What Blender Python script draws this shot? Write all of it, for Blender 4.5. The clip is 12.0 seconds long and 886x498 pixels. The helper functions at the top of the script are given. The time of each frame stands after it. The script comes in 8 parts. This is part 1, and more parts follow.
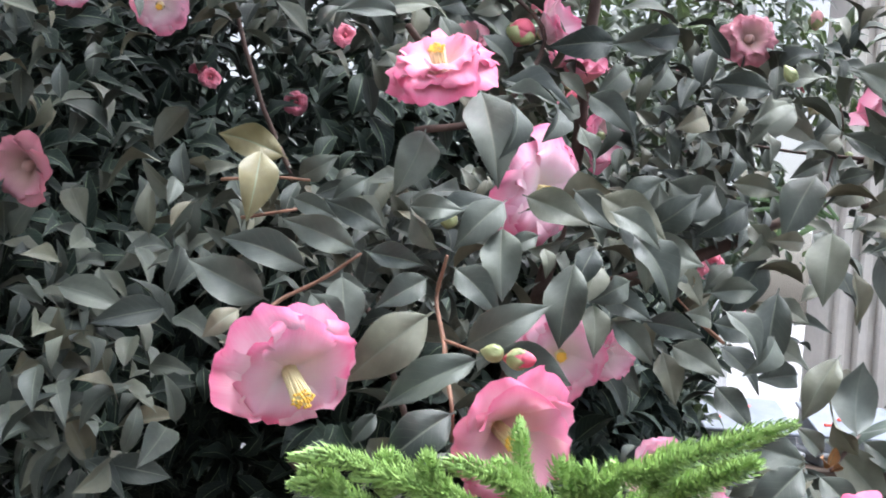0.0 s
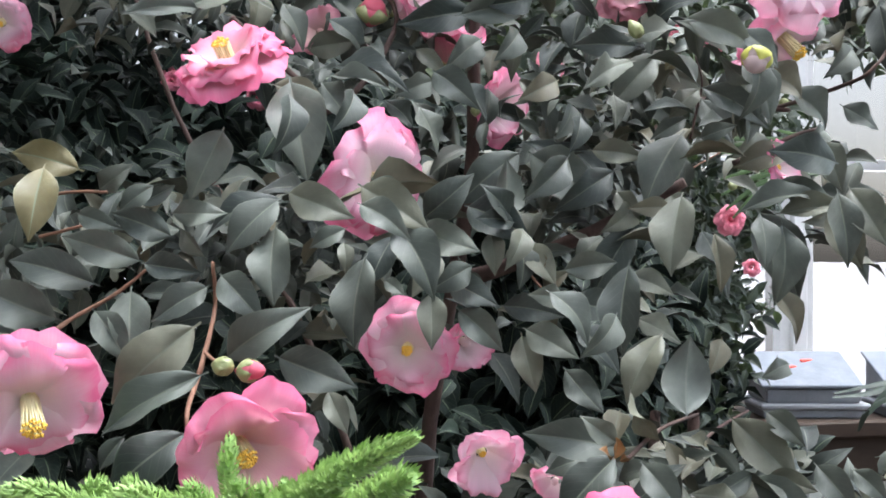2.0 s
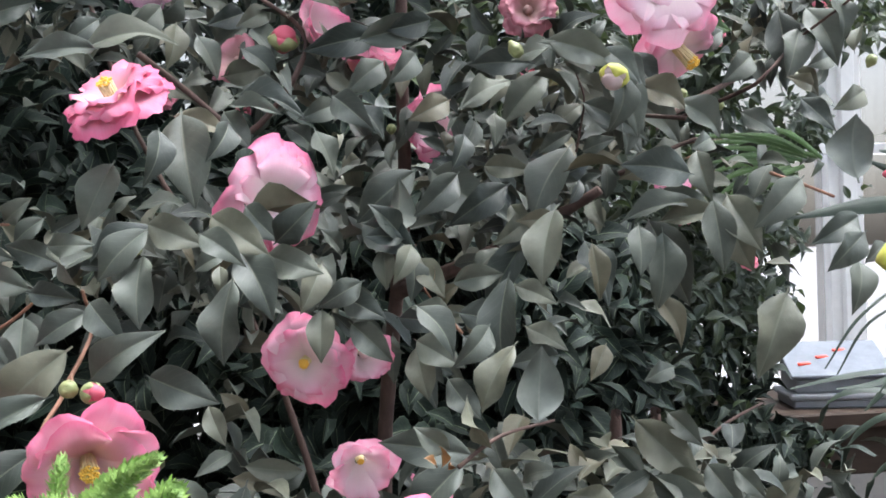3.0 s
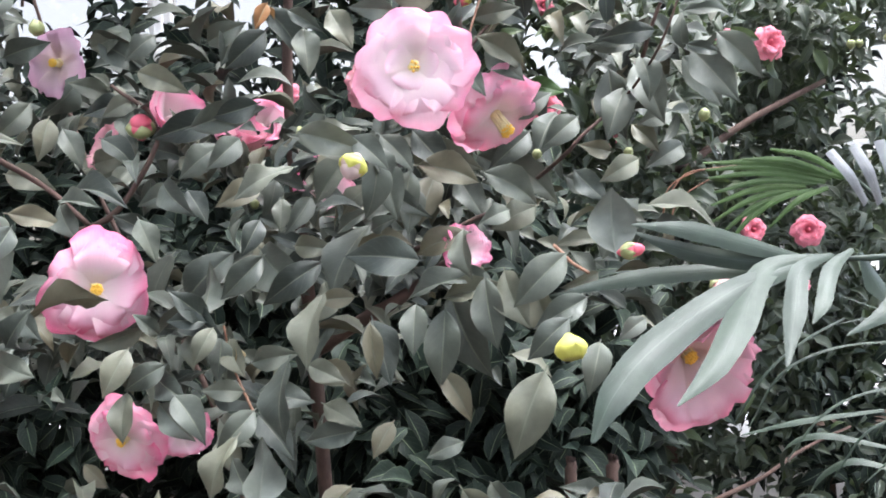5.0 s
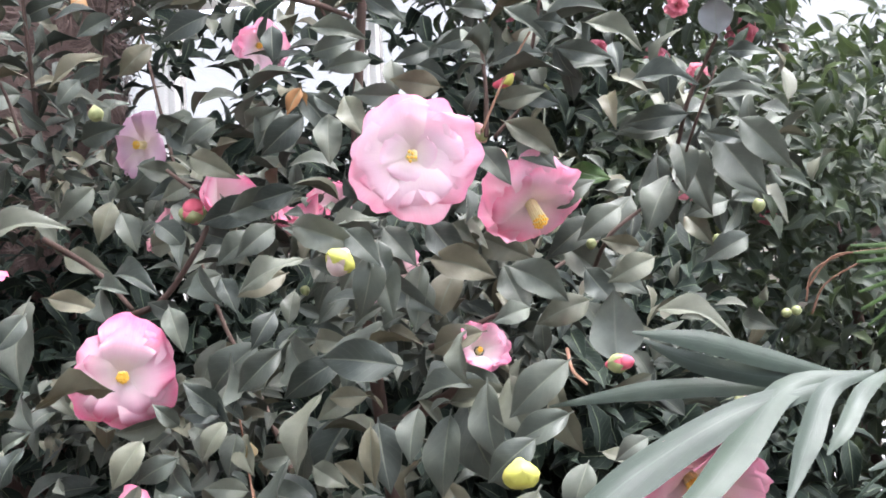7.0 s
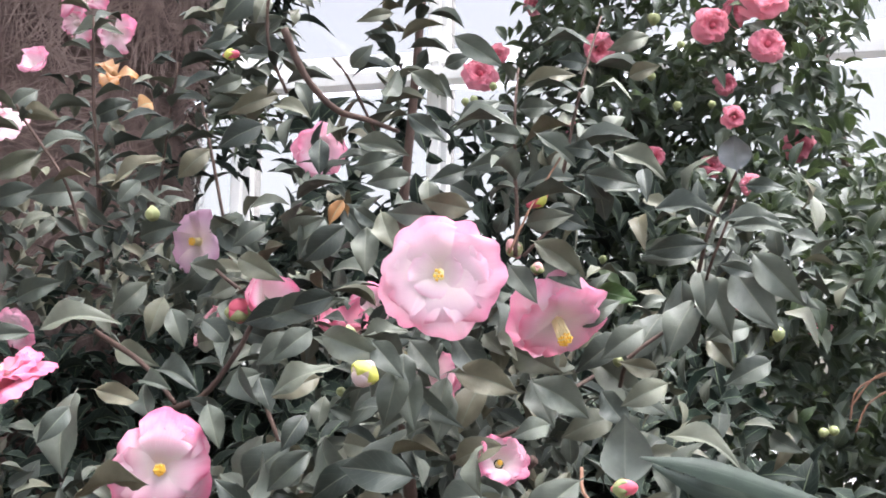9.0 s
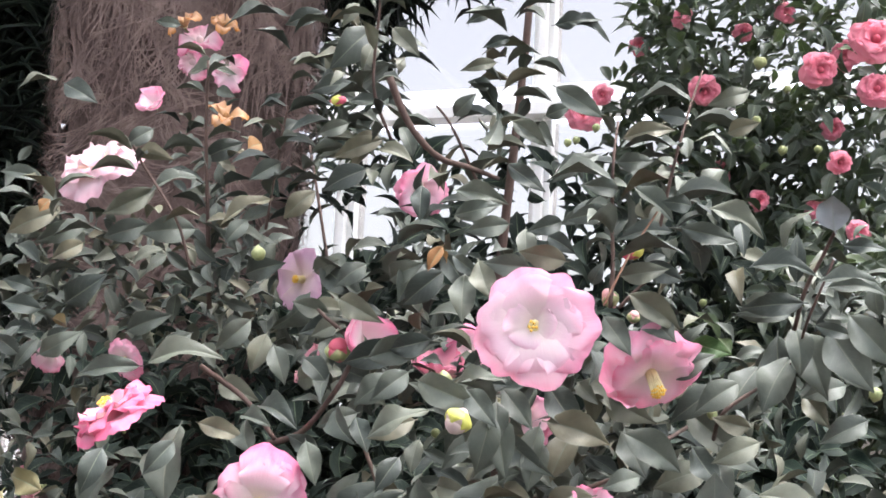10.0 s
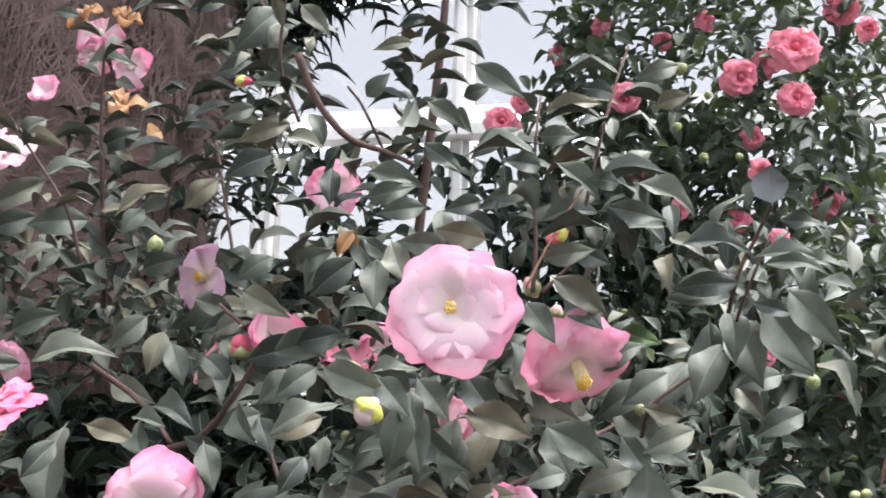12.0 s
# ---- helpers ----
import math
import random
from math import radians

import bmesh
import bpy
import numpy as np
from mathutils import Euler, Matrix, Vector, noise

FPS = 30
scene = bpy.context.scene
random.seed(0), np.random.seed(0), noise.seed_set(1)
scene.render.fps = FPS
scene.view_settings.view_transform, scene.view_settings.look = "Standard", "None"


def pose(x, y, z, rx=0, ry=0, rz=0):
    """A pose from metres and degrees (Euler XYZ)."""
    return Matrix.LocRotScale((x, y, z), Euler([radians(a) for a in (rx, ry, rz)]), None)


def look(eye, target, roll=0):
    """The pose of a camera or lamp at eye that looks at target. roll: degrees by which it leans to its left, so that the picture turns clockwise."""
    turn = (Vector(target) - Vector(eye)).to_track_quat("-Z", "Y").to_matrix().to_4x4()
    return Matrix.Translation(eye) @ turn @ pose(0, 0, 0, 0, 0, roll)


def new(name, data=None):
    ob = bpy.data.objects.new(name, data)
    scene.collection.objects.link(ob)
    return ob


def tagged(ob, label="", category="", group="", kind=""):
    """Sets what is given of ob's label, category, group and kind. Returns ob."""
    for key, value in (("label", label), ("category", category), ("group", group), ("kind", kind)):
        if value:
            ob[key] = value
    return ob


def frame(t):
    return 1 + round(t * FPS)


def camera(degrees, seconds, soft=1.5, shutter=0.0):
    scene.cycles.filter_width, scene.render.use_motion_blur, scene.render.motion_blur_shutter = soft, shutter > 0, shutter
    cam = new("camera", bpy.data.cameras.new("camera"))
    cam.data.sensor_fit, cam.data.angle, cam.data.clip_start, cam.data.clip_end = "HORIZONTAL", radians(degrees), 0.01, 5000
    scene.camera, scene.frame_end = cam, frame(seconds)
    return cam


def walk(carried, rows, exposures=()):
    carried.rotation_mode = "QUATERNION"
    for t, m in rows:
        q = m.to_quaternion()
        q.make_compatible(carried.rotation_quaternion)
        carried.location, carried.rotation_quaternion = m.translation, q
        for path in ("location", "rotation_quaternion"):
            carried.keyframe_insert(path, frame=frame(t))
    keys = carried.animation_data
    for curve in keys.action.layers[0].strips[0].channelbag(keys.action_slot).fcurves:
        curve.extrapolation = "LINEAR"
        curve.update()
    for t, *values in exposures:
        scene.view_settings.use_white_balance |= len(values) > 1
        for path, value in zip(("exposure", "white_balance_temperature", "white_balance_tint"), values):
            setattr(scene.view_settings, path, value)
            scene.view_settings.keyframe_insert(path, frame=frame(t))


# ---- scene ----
cam = camera(40.0, 12.0, soft=1.7, shutter=0.15)
PATH = [
    (0, (-0.048, -0.189, 1.504), (0.621, 1.695, 1.567), 5.0),
    (0.5, (-0.002, -0.174, 1.496), (0.741, 1.682, 1.507), 3.6),
    (1, (0.044, -0.154, 1.5), (0.808, 1.694, 1.507), 2.8),
    (1.5, (0.092, -0.154, 1.506), (0.778, 1.724, 1.525), 1.5),
    (2, (0.172, -0.211, 1.53), (0.668, 1.727, 1.54), 0.2),
    (2.5, (0.248, -0.275, 1.544), (0.66, 1.682, 1.56), -1.1),
    (2.7, (0.272, -0.289, 1.544), (0.67, 1.671, 1.557), -1.3),
    (4.3, (0.521, -0.278, 1.571), (0.569, 1.721, 1.534), -3.6),
    (4.5, (0.568, -0.303, 1.579), (0.555, 1.697, 1.551), -3.8),
    (5, (0.673, -0.346, 1.595), (0.659, 1.654, 1.613), -3.8),
    (5.5, (0.725, -0.318, 1.589), (0.731, 1.681, 1.646), -4.0),
    (6, (0.759, -0.257, 1.584), (0.653, 1.739, 1.652), -3.6),
    (6.5, (0.803, -0.255, 1.602), (0.468, 1.714, 1.705), -2.8),
    (7, (0.849, -0.265, 1.616), (0.451, 1.691, 1.755), -2.3),
    (7.2, (0.871, -0.263, 1.615), (0.441, 1.683, 1.788), -1.8),
    (8.8, (0.891, -0.295, 1.635), (0.418, 1.63, 1.905), -0.1),
    (9, (0.893, -0.297, 1.637), (0.386, 1.618, 1.914), 0.5),
    (9.5, (0.902, -0.315, 1.648), (0.286, 1.562, 1.96), 1.9),
    (10, (0.903, -0.317, 1.651), (0.237, 1.542, 1.97), 2.7),
    (10.5, (0.912, -0.31, 1.65), (0.232, 1.541, 1.984), 3.0),
    (11, (0.889, -0.286, 1.645), (0.194, 1.549, 2.03), 2.9),
    (11.5, (0.866, -0.246, 1.633), (0.211, 1.605, 2.011), 2.6),
    (12, (0.883, -0.237, 1.624), (0.346, 1.653, 1.999), 2.1),
]
EXPOSURES = [(0, 2.93, 5970, 14.3), (2.5, 2.68, 6060, 13.3), (4.5, 2.86, 6200, 15), (5, 3.1, 6160, 15), (5.5, 2.78, 6170, 16), (6.5, 3.14, 6230, 18), (7, 3.14, 6250, 17), (9, 3.06, 6320, 16), (10.5, 3.06, 6360, 16), (12, 2.9, 6360, 15)]
walk(cam, [(t, look(eye, target, roll)) for t, eye, target, roll in PATH], EXPOSURES)

# ---- light ----
world = bpy.data.worlds.new("overcast_sky")
scene.world = world
world.use_nodes = True
wn = world.node_tree.nodes
wl = world.node_tree.links
sky = wn.new("ShaderNodeTexSky")
sky.sky_type = "NISHITA"
sky.sun_disc = False
sky.sun_elevation = radians(76)
sky.sun_rotation = radians(85)
sky.dust_density = 4.0
grey = wn.new("ShaderNodeHueSaturation")
grey.inputs["Saturation"].default_value = 0.45
wl.new(sky.outputs["Color"], grey.inputs["Color"])
wl.new(grey.outputs["Color"], wn["Background"].inputs["Color"])
wn["Background"].inputs["Strength"].default_value = 0.15

sun = new("sun", bpy.data.lights.new("sun", "SUN"))
sun.data.energy = 0.5
sun.data.angle = radians(45)
sun.data.color = (1.0, 0.97, 0.93)
sun.matrix_basis = look((1.5, 0.7, 6.0), (0.4, 0.6, 1.5))


# ---- materials ----
def material(name, rough=0.5, spec=0.5):
    m = bpy.data.materials.new(name)
    m.use_nodes = True
    b = m.node_tree.nodes["Principled BSDF"]
    b.inputs["Roughness"].default_value = rough
    b.inputs["Specular IOR Level"].default_value = spec
    return m, m.node_tree.nodes, m.node_tree.links, b


def ramp(nodes, stops):
    r = nodes.new("ShaderNodeValToRGB")
    els = r.color_ramp.elements
    while len(els) < len(stops):
        els.new(0.5)
    for e, (p, c) in zip(els, stops):
        e.position = p
        e.color = (*c, 1)
    return r


def maths(nodes, links, op, a, b=0.0):
    n = nodes.new("ShaderNodeMath")
    n.operation = op
    for s, v in zip(n.inputs, (a, b)):
        if isinstance(v, (int, float)):
            s.default_value = v
        else:
            links.new(v, s)
    return n.outputs[0]


def noise_tex(nodes, links, vector, scale, detail=4.0, rough=0.6):
    n = nodes.new("ShaderNodeTexNoise")
    n.inputs["Scale"].default_value = scale
    n.inputs["Detail"].default_value = detail
    n.inputs["Roughness"].default_value = rough
    if vector is not None:
        links.new(vector, n.inputs["Vector"])
    return n.outputs["Fac"]


def mixed(nodes, links, fac, a, b, kind="MIX"):
    n = nodes.new("ShaderNodeMix")
    n.data_type = "RGBA"
    n.blend_type = kind
    for s, v in ((n.inputs[0], fac), (n.inputs[6], a), (n.inputs[7], b)):
        if isinstance(v, (int, float)):
            s.default_value = v
        elif isinstance(v, tuple):
            s.default_value = (*v, 1)
        else:
            links.new(v, s)
    return n.outputs[2]


def bumped(nodes, links, bsdf, height, strength=0.3, distance=0.002):
    n = nodes.new("ShaderNodeBump")
    n.inputs["Strength"].default_value = strength
    n.inputs["Distance"].default_value = distance
    links.new(height, n.inputs["Height"])
    links.new(n.outputs["Normal"], bsdf.inputs["Normal"])


def leaf_material(name, dark, light, old, rough=0.4, old_share=0.06, vein=(0.16, 0.2, 0.12), spec=0.5, warm=None, see_through=0.0):
    """Leaf blade: u runs across, v along; each leaf has a tone of its own."""
    m, n, l, b = material(name, rough, spec)
    uv = n.new("ShaderNodeUVMap")
    sep = n.new("ShaderNodeSeparateXYZ")
    l.new(uv.outputs["UV"], sep.inputs[0])
    info, geo = n.new("ShaderNodeObjectInfo"), n.new("ShaderNodeNewGeometry")
    rnd = maths(n, l, "FRACT", maths(n, l, "ADD", info.outputs["Random"], geo.outputs["Random Per Island"]))
    rnd2 = maths(n, l, "FRACT", maths(n, l, "MULTIPLY", rnd, 37.3))
    col = ramp(n, [(0.0, dark), (0.7, light), (1.0, warm or light)])
    l.new(rnd, col.inputs[0])
    aged = maths(n, l, "GREATER_THAN", rnd2, 1.0 - old_share)
    col2 = mixed(n, l, aged, col.outputs[0], old)
    # mottling over the blade, in metres
    mott = noise_tex(n, l, geo.outputs["Position"], 55.0, 5.0)
    tone = ramp(n, [(0.3, (0.78, 0.8, 0.78)), (0.7, (1.16, 1.14, 1.1))])
    l.new(mott, tone.inputs[0])
    col3 = mixed(n, l, 1.0, col2, tone.outputs[0], "MULTIPLY")
    # midrib and side veins
    across = maths(n, l, "ABSOLUTE", maths(n, l, "SUBTRACT", sep.outputs["X"], 0.5))
    rib = maths(n, l, "LESS_THAN", across, 0.022)
    slant = maths(n, l, "SUBTRACT", maths(n, l, "MULTIPLY", sep.outputs["Y"], 8.0), maths(n, l, "MULTIPLY", across, 5.0))
    side = maths(n, l, "GREATER_THAN", maths(n, l, "ABSOLUTE", maths(n, l, "SUBTRACT", maths(n, l, "FRACT", slant), 0.5)), 0.455)
    margin = maths(n, l, "GREATER_THAN", across, 0.475)
    veins = maths(n, l, "ADD", maths(n, l, "MULTIPLY", rib, 0.7), maths(n, l, "MULTIPLY", side, 0.14))
    veins = maths(n, l, "ADD", veins, maths(n, l, "MULTIPLY", margin, 0.3))
    l.new(mixed(n, l, maths(n, l, "MINIMUM", veins, 1.0), col3, vein), b.inputs["Base Color"])
    r = ramp(n, [(0.3, (rough - 0.07,) * 3), (0.75, (rough + 0.13,) * 3)])
    l.new(noise_tex(n, l, geo.outputs["Position"], 28.0, 3.0), r.inputs[0])
    l.new(r.outputs[0], b.inputs["Roughness"])
    relief = maths(n, l, "ADD", maths(n, l, "MULTIPLY", veins, -0.7), maths(n, l, "MULTIPLY", mott, 0.5))
    bumped(n, l, b, relief, 0.35, 0.0015)
    if see_through:
        thin, mix = n.new("ShaderNodeBsdfTranslucent"), n.new("ShaderNodeMixShader")
        thin.inputs["Color"].default_value = (light[0] * 2.0, light[1] * 2.4, light[2] * 1.1, 1)
        mix.inputs[0].default_value = see_through
        l.new(b.outputs[0], mix.inputs[1])
        l.new(thin.outputs[0], mix.inputs[2])
        l.new(mix.outputs[0], n["Material Output"].inputs["Surface"])
    return m


def petal_material(name, rim, middle, heart, see_through=0.3, turn=0.62):
    """Petal: v runs from the heart (0) to the rim (1)."""
    m, n, l, b = material(name, 0.55, 0.25)
    uv, geo, info = n.new("ShaderNodeUVMap"), n.new("ShaderNodeNewGeometry"), n.new("ShaderNodeObjectInfo")
    sep = n.new("ShaderNodeSeparateXYZ")
    l.new(uv.outputs["UV"], sep.inputs[0])
    streak = n.new("ShaderNodeMapping")
    streak.inputs["Scale"].default_value = (16, 1.2, 1)
    l.new(uv.outputs["UV"], streak.inputs["Vector"])
    st = noise_tex(n, l, streak.outputs[0], 2.2, 3.0)
    blot = noise_tex(n, l, geo.outputs["Position"], 26.0, 3.0)
    shift = maths(n, l, "ADD", maths(n, l, "MULTIPLY", maths(n, l, "SUBTRACT", st, 0.5), 0.22), maths(n, l, "MULTIPLY", maths(n, l, "SUBTRACT", blot, 0.5), 0.62))
    own = maths(n, l, "MULTIPLY", maths(n, l, "SUBTRACT", info.outputs["Random"], 0.5), 0.18)
    v = maths(n, l, "ADD", maths(n, l, "ADD", sep.outputs["Y"], shift), own)
    col = ramp(n, [(0.12, heart), (turn, middle), (1.0, rim)])
    l.new(v, col.inputs[0])
    l.new(col.outputs[0], b.inputs["Base Color"])
    bumped(n, l, b, st, 0.25, 0.001)
    out = n["Material Output"]
    thin, mix = n.new("ShaderNodeBsdfTranslucent"), n.new("ShaderNodeMixShader")
    l.new(col.outputs[0], thin.inputs["Color"])
    mix.inputs[0].default_value = see_through
    l.new(b.outputs[0], mix.inputs[1])
    l.new(thin.outputs[0], mix.inputs[2])
    l.new(mix.outputs[0], out.inputs["Surface"])
    return m


def plain_material(name, a, b_, scale=20.0, rough=0.6, spec=0.5, bump=0.2, depth=0.002, metal=0.0, stretch=(1, 1, 1)):
    """A surface of two mingled tones with grain; scale is in waves a metre."""
    m, n, l, b = material(name, rough, spec)
    tex = n.new("ShaderNodeTexCoord")
    mp = n.new("ShaderNodeMapping")
    mp.inputs["Scale"].default_value = stretch
    l.new(tex.outputs["Object"], mp.inputs["Vector"])
    big = noise_tex(n, l, mp.outputs[0], scale, 6.0)
    fine = noise_tex(n, l, mp.outputs[0], scale * 9, 3.0)
    f = maths(n, l, "ADD", maths(n, l, "MULTIPLY", big, 0.7), maths(n, l, "MULTIPLY", fine, 0.3))
    col = ramp(n, [(0.32, a), (0.68, b_)])
    l.new(f, col.inputs[0])
    l.new(col.outputs[0], b.inputs["Base Color"])
    b.inputs["Metallic"].default_value = metal
    r = ramp(n, [(0.3, (max(rough - 0.08, 0.02),) * 3), (0.7, (min(rough + 0.1, 1),) * 3)])
    l.new(fine, r.inputs[0])
    l.new(r.outputs[0], b.inputs["Roughness"])
    bumped(n, l, b, f, bump, depth)
    return m


LEAF = leaf_material("camellia_leaf", (0.022, 0.031, 0.024), (0.088, 0.1, 0.078), (0.12, 0.11, 0.07), 0.56, 0.07, (0.135, 0.148, 0.105), 0.5, (0.12, 0.12, 0.08))
LEAF_OLD = leaf_material("camellia_leaf_yellowing", (0.14, 0.12, 0.05), (0.19, 0.16, 0.07), (0.2, 0.14, 0.06), 0.5)
LEAF_DRY = leaf_material("withered_leaf", (0.2, 0.09, 0.03), (0.3, 0.15, 0.05), (0.3, 0.15, 0.06), 0.7)
LEAF_FAR = leaf_material("red_camellia_leaf", (0.02, 0.032, 0.022), (0.058, 0.073, 0.05), (0.07, 0.1, 0.04), 0.5, spec=0.48, see_through=0.12)
# near-black base colour: the deep shade is put into the leaf itself
LEAF_SHADE = leaf_material("shade_leaf", (0.007, 0.013, 0.01), (0.015, 0.025, 0.018), (0.02, 0.035, 0.025), 0.62, spec=0.22)
LEAF_PALM = leaf_material("palm_leaflet", (0.02, 0.034, 0.024), (0.035, 0.052, 0.037), (0.03, 0.055, 0.03), 0.48, 0.06, (0.045, 0.062, 0.047), 0.36)
# paler, more even grey-green than the other camellia leaves
LEAF_GREY = leaf_material("pale_grey_leaf", (0.085, 0.1, 0.083), (0.115, 0.13, 0.11), (0.12, 0.13, 0.1), 0.52, 0.0, (0.15, 0.165, 0.13))
LEAF_LIME = leaf_material("young_palm_leaf", (0.03, 0.065, 0.015), (0.045, 0.09, 0.02), (0.05, 0.08, 0.02), 0.55, spec=0.3)
PETAL = petal_material("pink_petal", (0.8, 0.2, 0.35), (0.82, 0.48, 0.58), (0.84, 0.7, 0.69), turn=0.63)
PETAL_PALE = petal_material("pale_petal", (0.84, 0.3, 0.45), (0.85, 0.57, 0.66), (0.87, 0.75, 0.75), 0.42, turn=0.56)
# duller copy of the pale petal, with shade mixed into its pinks
PETAL_SHADED = petal_material("shaded_pink_petal", (0.72, 0.26, 0.37), (0.74, 0.46, 0.53), (0.74, 0.58, 0.56), 0.42, turn=0.64)
PETAL_BRIGHT = petal_material("bright_petal", (0.78, 0.12, 0.25), (0.78, 0.24, 0.36), (0.8, 0.46, 0.45))
PETAL_WARM = petal_material("warm_pink_petal", (0.76, 0.17, 0.3), (0.77, 0.36, 0.46), (0.79, 0.5, 0.5), turn=0.6)
PETAL_BLUSH = petal_material("blush_petal", (0.77, 0.46, 0.53), (0.8, 0.64, 0.66), (0.82, 0.68, 0.56), 0.35, turn=0.6)
PETAL_LILAC = petal_material("lilac_petal", (0.55, 0.3, 0.43), (0.6, 0.4, 0.5), (0.66, 0.52, 0.5))
PETAL_RED = petal_material("deep_pink_petal", (0.84, 0.32, 0.39), (0.8, 0.24, 0.32), (0.68, 0.14, 0.2), 0.25)
PETAL_FADED = petal_material("faded_petal", (0.55, 0.19, 0.24), (0.56, 0.27, 0.31), (0.5, 0.32, 0.28), 0.2)
PETAL_BROWN = petal_material("withered_petal", (0.5, 0.2, 0.05), (0.55, 0.33, 0.2), (0.4, 0.22, 0.1), 0.2)
STAMEN = plain_material("stamen_filament", (0.8, 0.68, 0.36), (0.86, 0.76, 0.46), 90, 0.6)
ANTHER = plain_material("anther", (0.85, 0.5, 0.06), (0.9, 0.6, 0.1), 200, 0.8)
BUD_GREEN = plain_material("bud_scale", (0.2, 0.24, 0.09), (0.3, 0.3, 0.14), 120, 0.5)
BUD_YELLOW = plain_material("yellow_bud_scale", (0.44, 0.44, 0.06), (0.52, 0.5, 0.12), 120, 0.5)
TWIG = plain_material("young_twig", (0.16, 0.075, 0.045), (0.25, 0.125, 0.075), 150, 0.7)
BARK = plain_material("camellia_bark", (0.05, 0.031, 0.025), (0.115, 0.072, 0.058), 60, 0.85, 0.3, 0.6, 0.004, stretch=(1, 1, 0.3))
# pale base colour in place of the sky's sheen on a green leaf
LEAF_SHEEN = leaf_material("sheen_leaflet", (0.19, 0.2, 0.215), (0.25, 0.26, 0.275), (0.22, 0.23, 0.24), 0.4, 0.0, (0.2, 0.22, 0.2))
PETAL_HEART = petal_material("heart_petal", (0.85, 0.52, 0.63), (0.86, 0.65, 0.72), (0.88, 0.76, 0.74), 0.42)
FIBRE = plain_material("palm_fibre", (0.05, 0.033, 0.029), (0.24, 0.165, 0.145), 9, 0.9, 0.2, 0.5, 0.01, stretch=(1, 1, 0.6))
FIBRE_PALE = plain_material("bleached_palm_fibre", (0.12, 0.08, 0.07), (0.3, 0.215, 0.19), 9, 0.9, 0.2, 0.3, 0.005)
NEEDLE = plain_material("conifer_needle", (0.13, 0.25, 0.05), (0.38, 0.55, 0.16), 140, 0.5)
SOIL = plain_material("soil", (0.03, 0.022, 0.016), (0.075, 0.055, 0.04), 6, 0.95, 0.2, 1.0, 0.03)
# near-white, so that ground seen through the low panes looks like sky
BRIGHT_GROUND = plain_material("bright_ground", (0.72, 0.75, 0.8), (0.82, 0.84, 0.86), 2, 0.8, 0.3, 0.4, 0.02)
PAVING = plain_material("paving", (0.09, 0.085, 0.08), (0.15, 0.14, 0.13), 8, 0.85, 0.3, 0.4, 0.01)
WHITE = plain_material("white_paint", (0.68, 0.68, 0.66), (0.8, 0.8, 0.78), 5, 0.45, 0.5, 0.1, 0.002)
CREAM = plain_material("cream_paint", (0.4, 0.37, 0.33), (0.52, 0.49, 0.44), 3, 0.6, 0.4, 0.15, 0.003)
MASONRY = plain_material("plaster", (0.3, 0.29, 0.27), (0.4, 0.38, 0.35), 4, 0.9, 0.3, 0.3, 0.006)
DARK_WOOD = plain_material("dark_wood", (0.03, 0.02, 0.016), (0.06, 0.042, 0.03), 10, 0.6, 0.12, 0.2, 0.003, stretch=(0.3, 1, 1))
PLASTIC = plain_material("grey_plastic", (0.2, 0.205, 0.215), (0.28, 0.285, 0.295), 9, 0.6, 0.2)
PAPER = plain_material("printed_card", (0.14, 0.155, 0.18), (0.22, 0.235, 0.26), 12, 0.65, 0.15)
RED_PLASTIC = plain_material("red_plastic", (0.75, 0.06, 0.04), (0.85, 0.1, 0.06), 30, 0.35)


def glass_material(name, clear):
    m = bpy.data.materials.new(name)
    m.use_nodes = True
    n, l = m.node_tree.nodes, m.node_tree.links
    n.remove(n["Principled BSDF"])
    a, g, f, mix = n.new("ShaderNodeBsdfTransparent"), n.new("ShaderNodeBsdfGlossy"), n.new("ShaderNodeFresnel"), n.new("ShaderNodeMixShader")
    a.inputs["Color"].default_value = (*clear, 1)
    g.inputs["Roughness"].default_value = 0.03
    f.inputs["IOR"].default_value = 1.45
    l.new(f.outputs[0], mix.inputs[0])
    l.new(a.outputs[0], mix.inputs[1])
    l.new(g.outputs[0], mix.inputs[2])
    l.new(mix.outputs[0], n["Material Output"].inputs["Surface"])
    return m


GLASS = glass_material("roof_glass", (0.93, 0.96, 0.96))
# grey tint added to dim the sky through the north panes
DULL_GLASS = glass_material("sky_dimming_glass", (0.495, 0.484, 0.464))


# ---- builders ----
def mesh_of(name, verts, faces, mat, uv=None, smooth=True):
    me = bpy.data.meshes.new(name)
    me.from_pydata([tuple(map(float, v)) for v in verts], [], faces)
    me.materials.append(mat)
    if smooth:
        me.polygons.foreach_set("use_smooth", [True] * len(me.polygons))
    if uv is not None:
        layer = me.uv_layers.new(name="UVMap")
        idx = np.empty(len(me.loops), dtype=np.int32)
        me.loops.foreach_get("vertex_index", idx)
        layer.data.foreach_set("uv", np.asarray(uv, dtype=np.float32)[idx].ravel())
    me.update()
    return me


def child(name, me, parent, label=""):
    ob = new(name, me)
    ob.parent = parent
    if label:
        tagged(ob, label)
    return ob


def part(name, bm, mat, parent, label="", smooth=False):
    """One bmesh as one mesh object under a thing or a part."""
    me = bpy.data.meshes.new(name)
    bm.to_mesh(me)
    bm.free()
    me.materials.append(mat)
    if smooth:
        me.polygons.foreach_set("use_smooth", [True] * len(me.polygons))
    return child(name, me, parent, label)


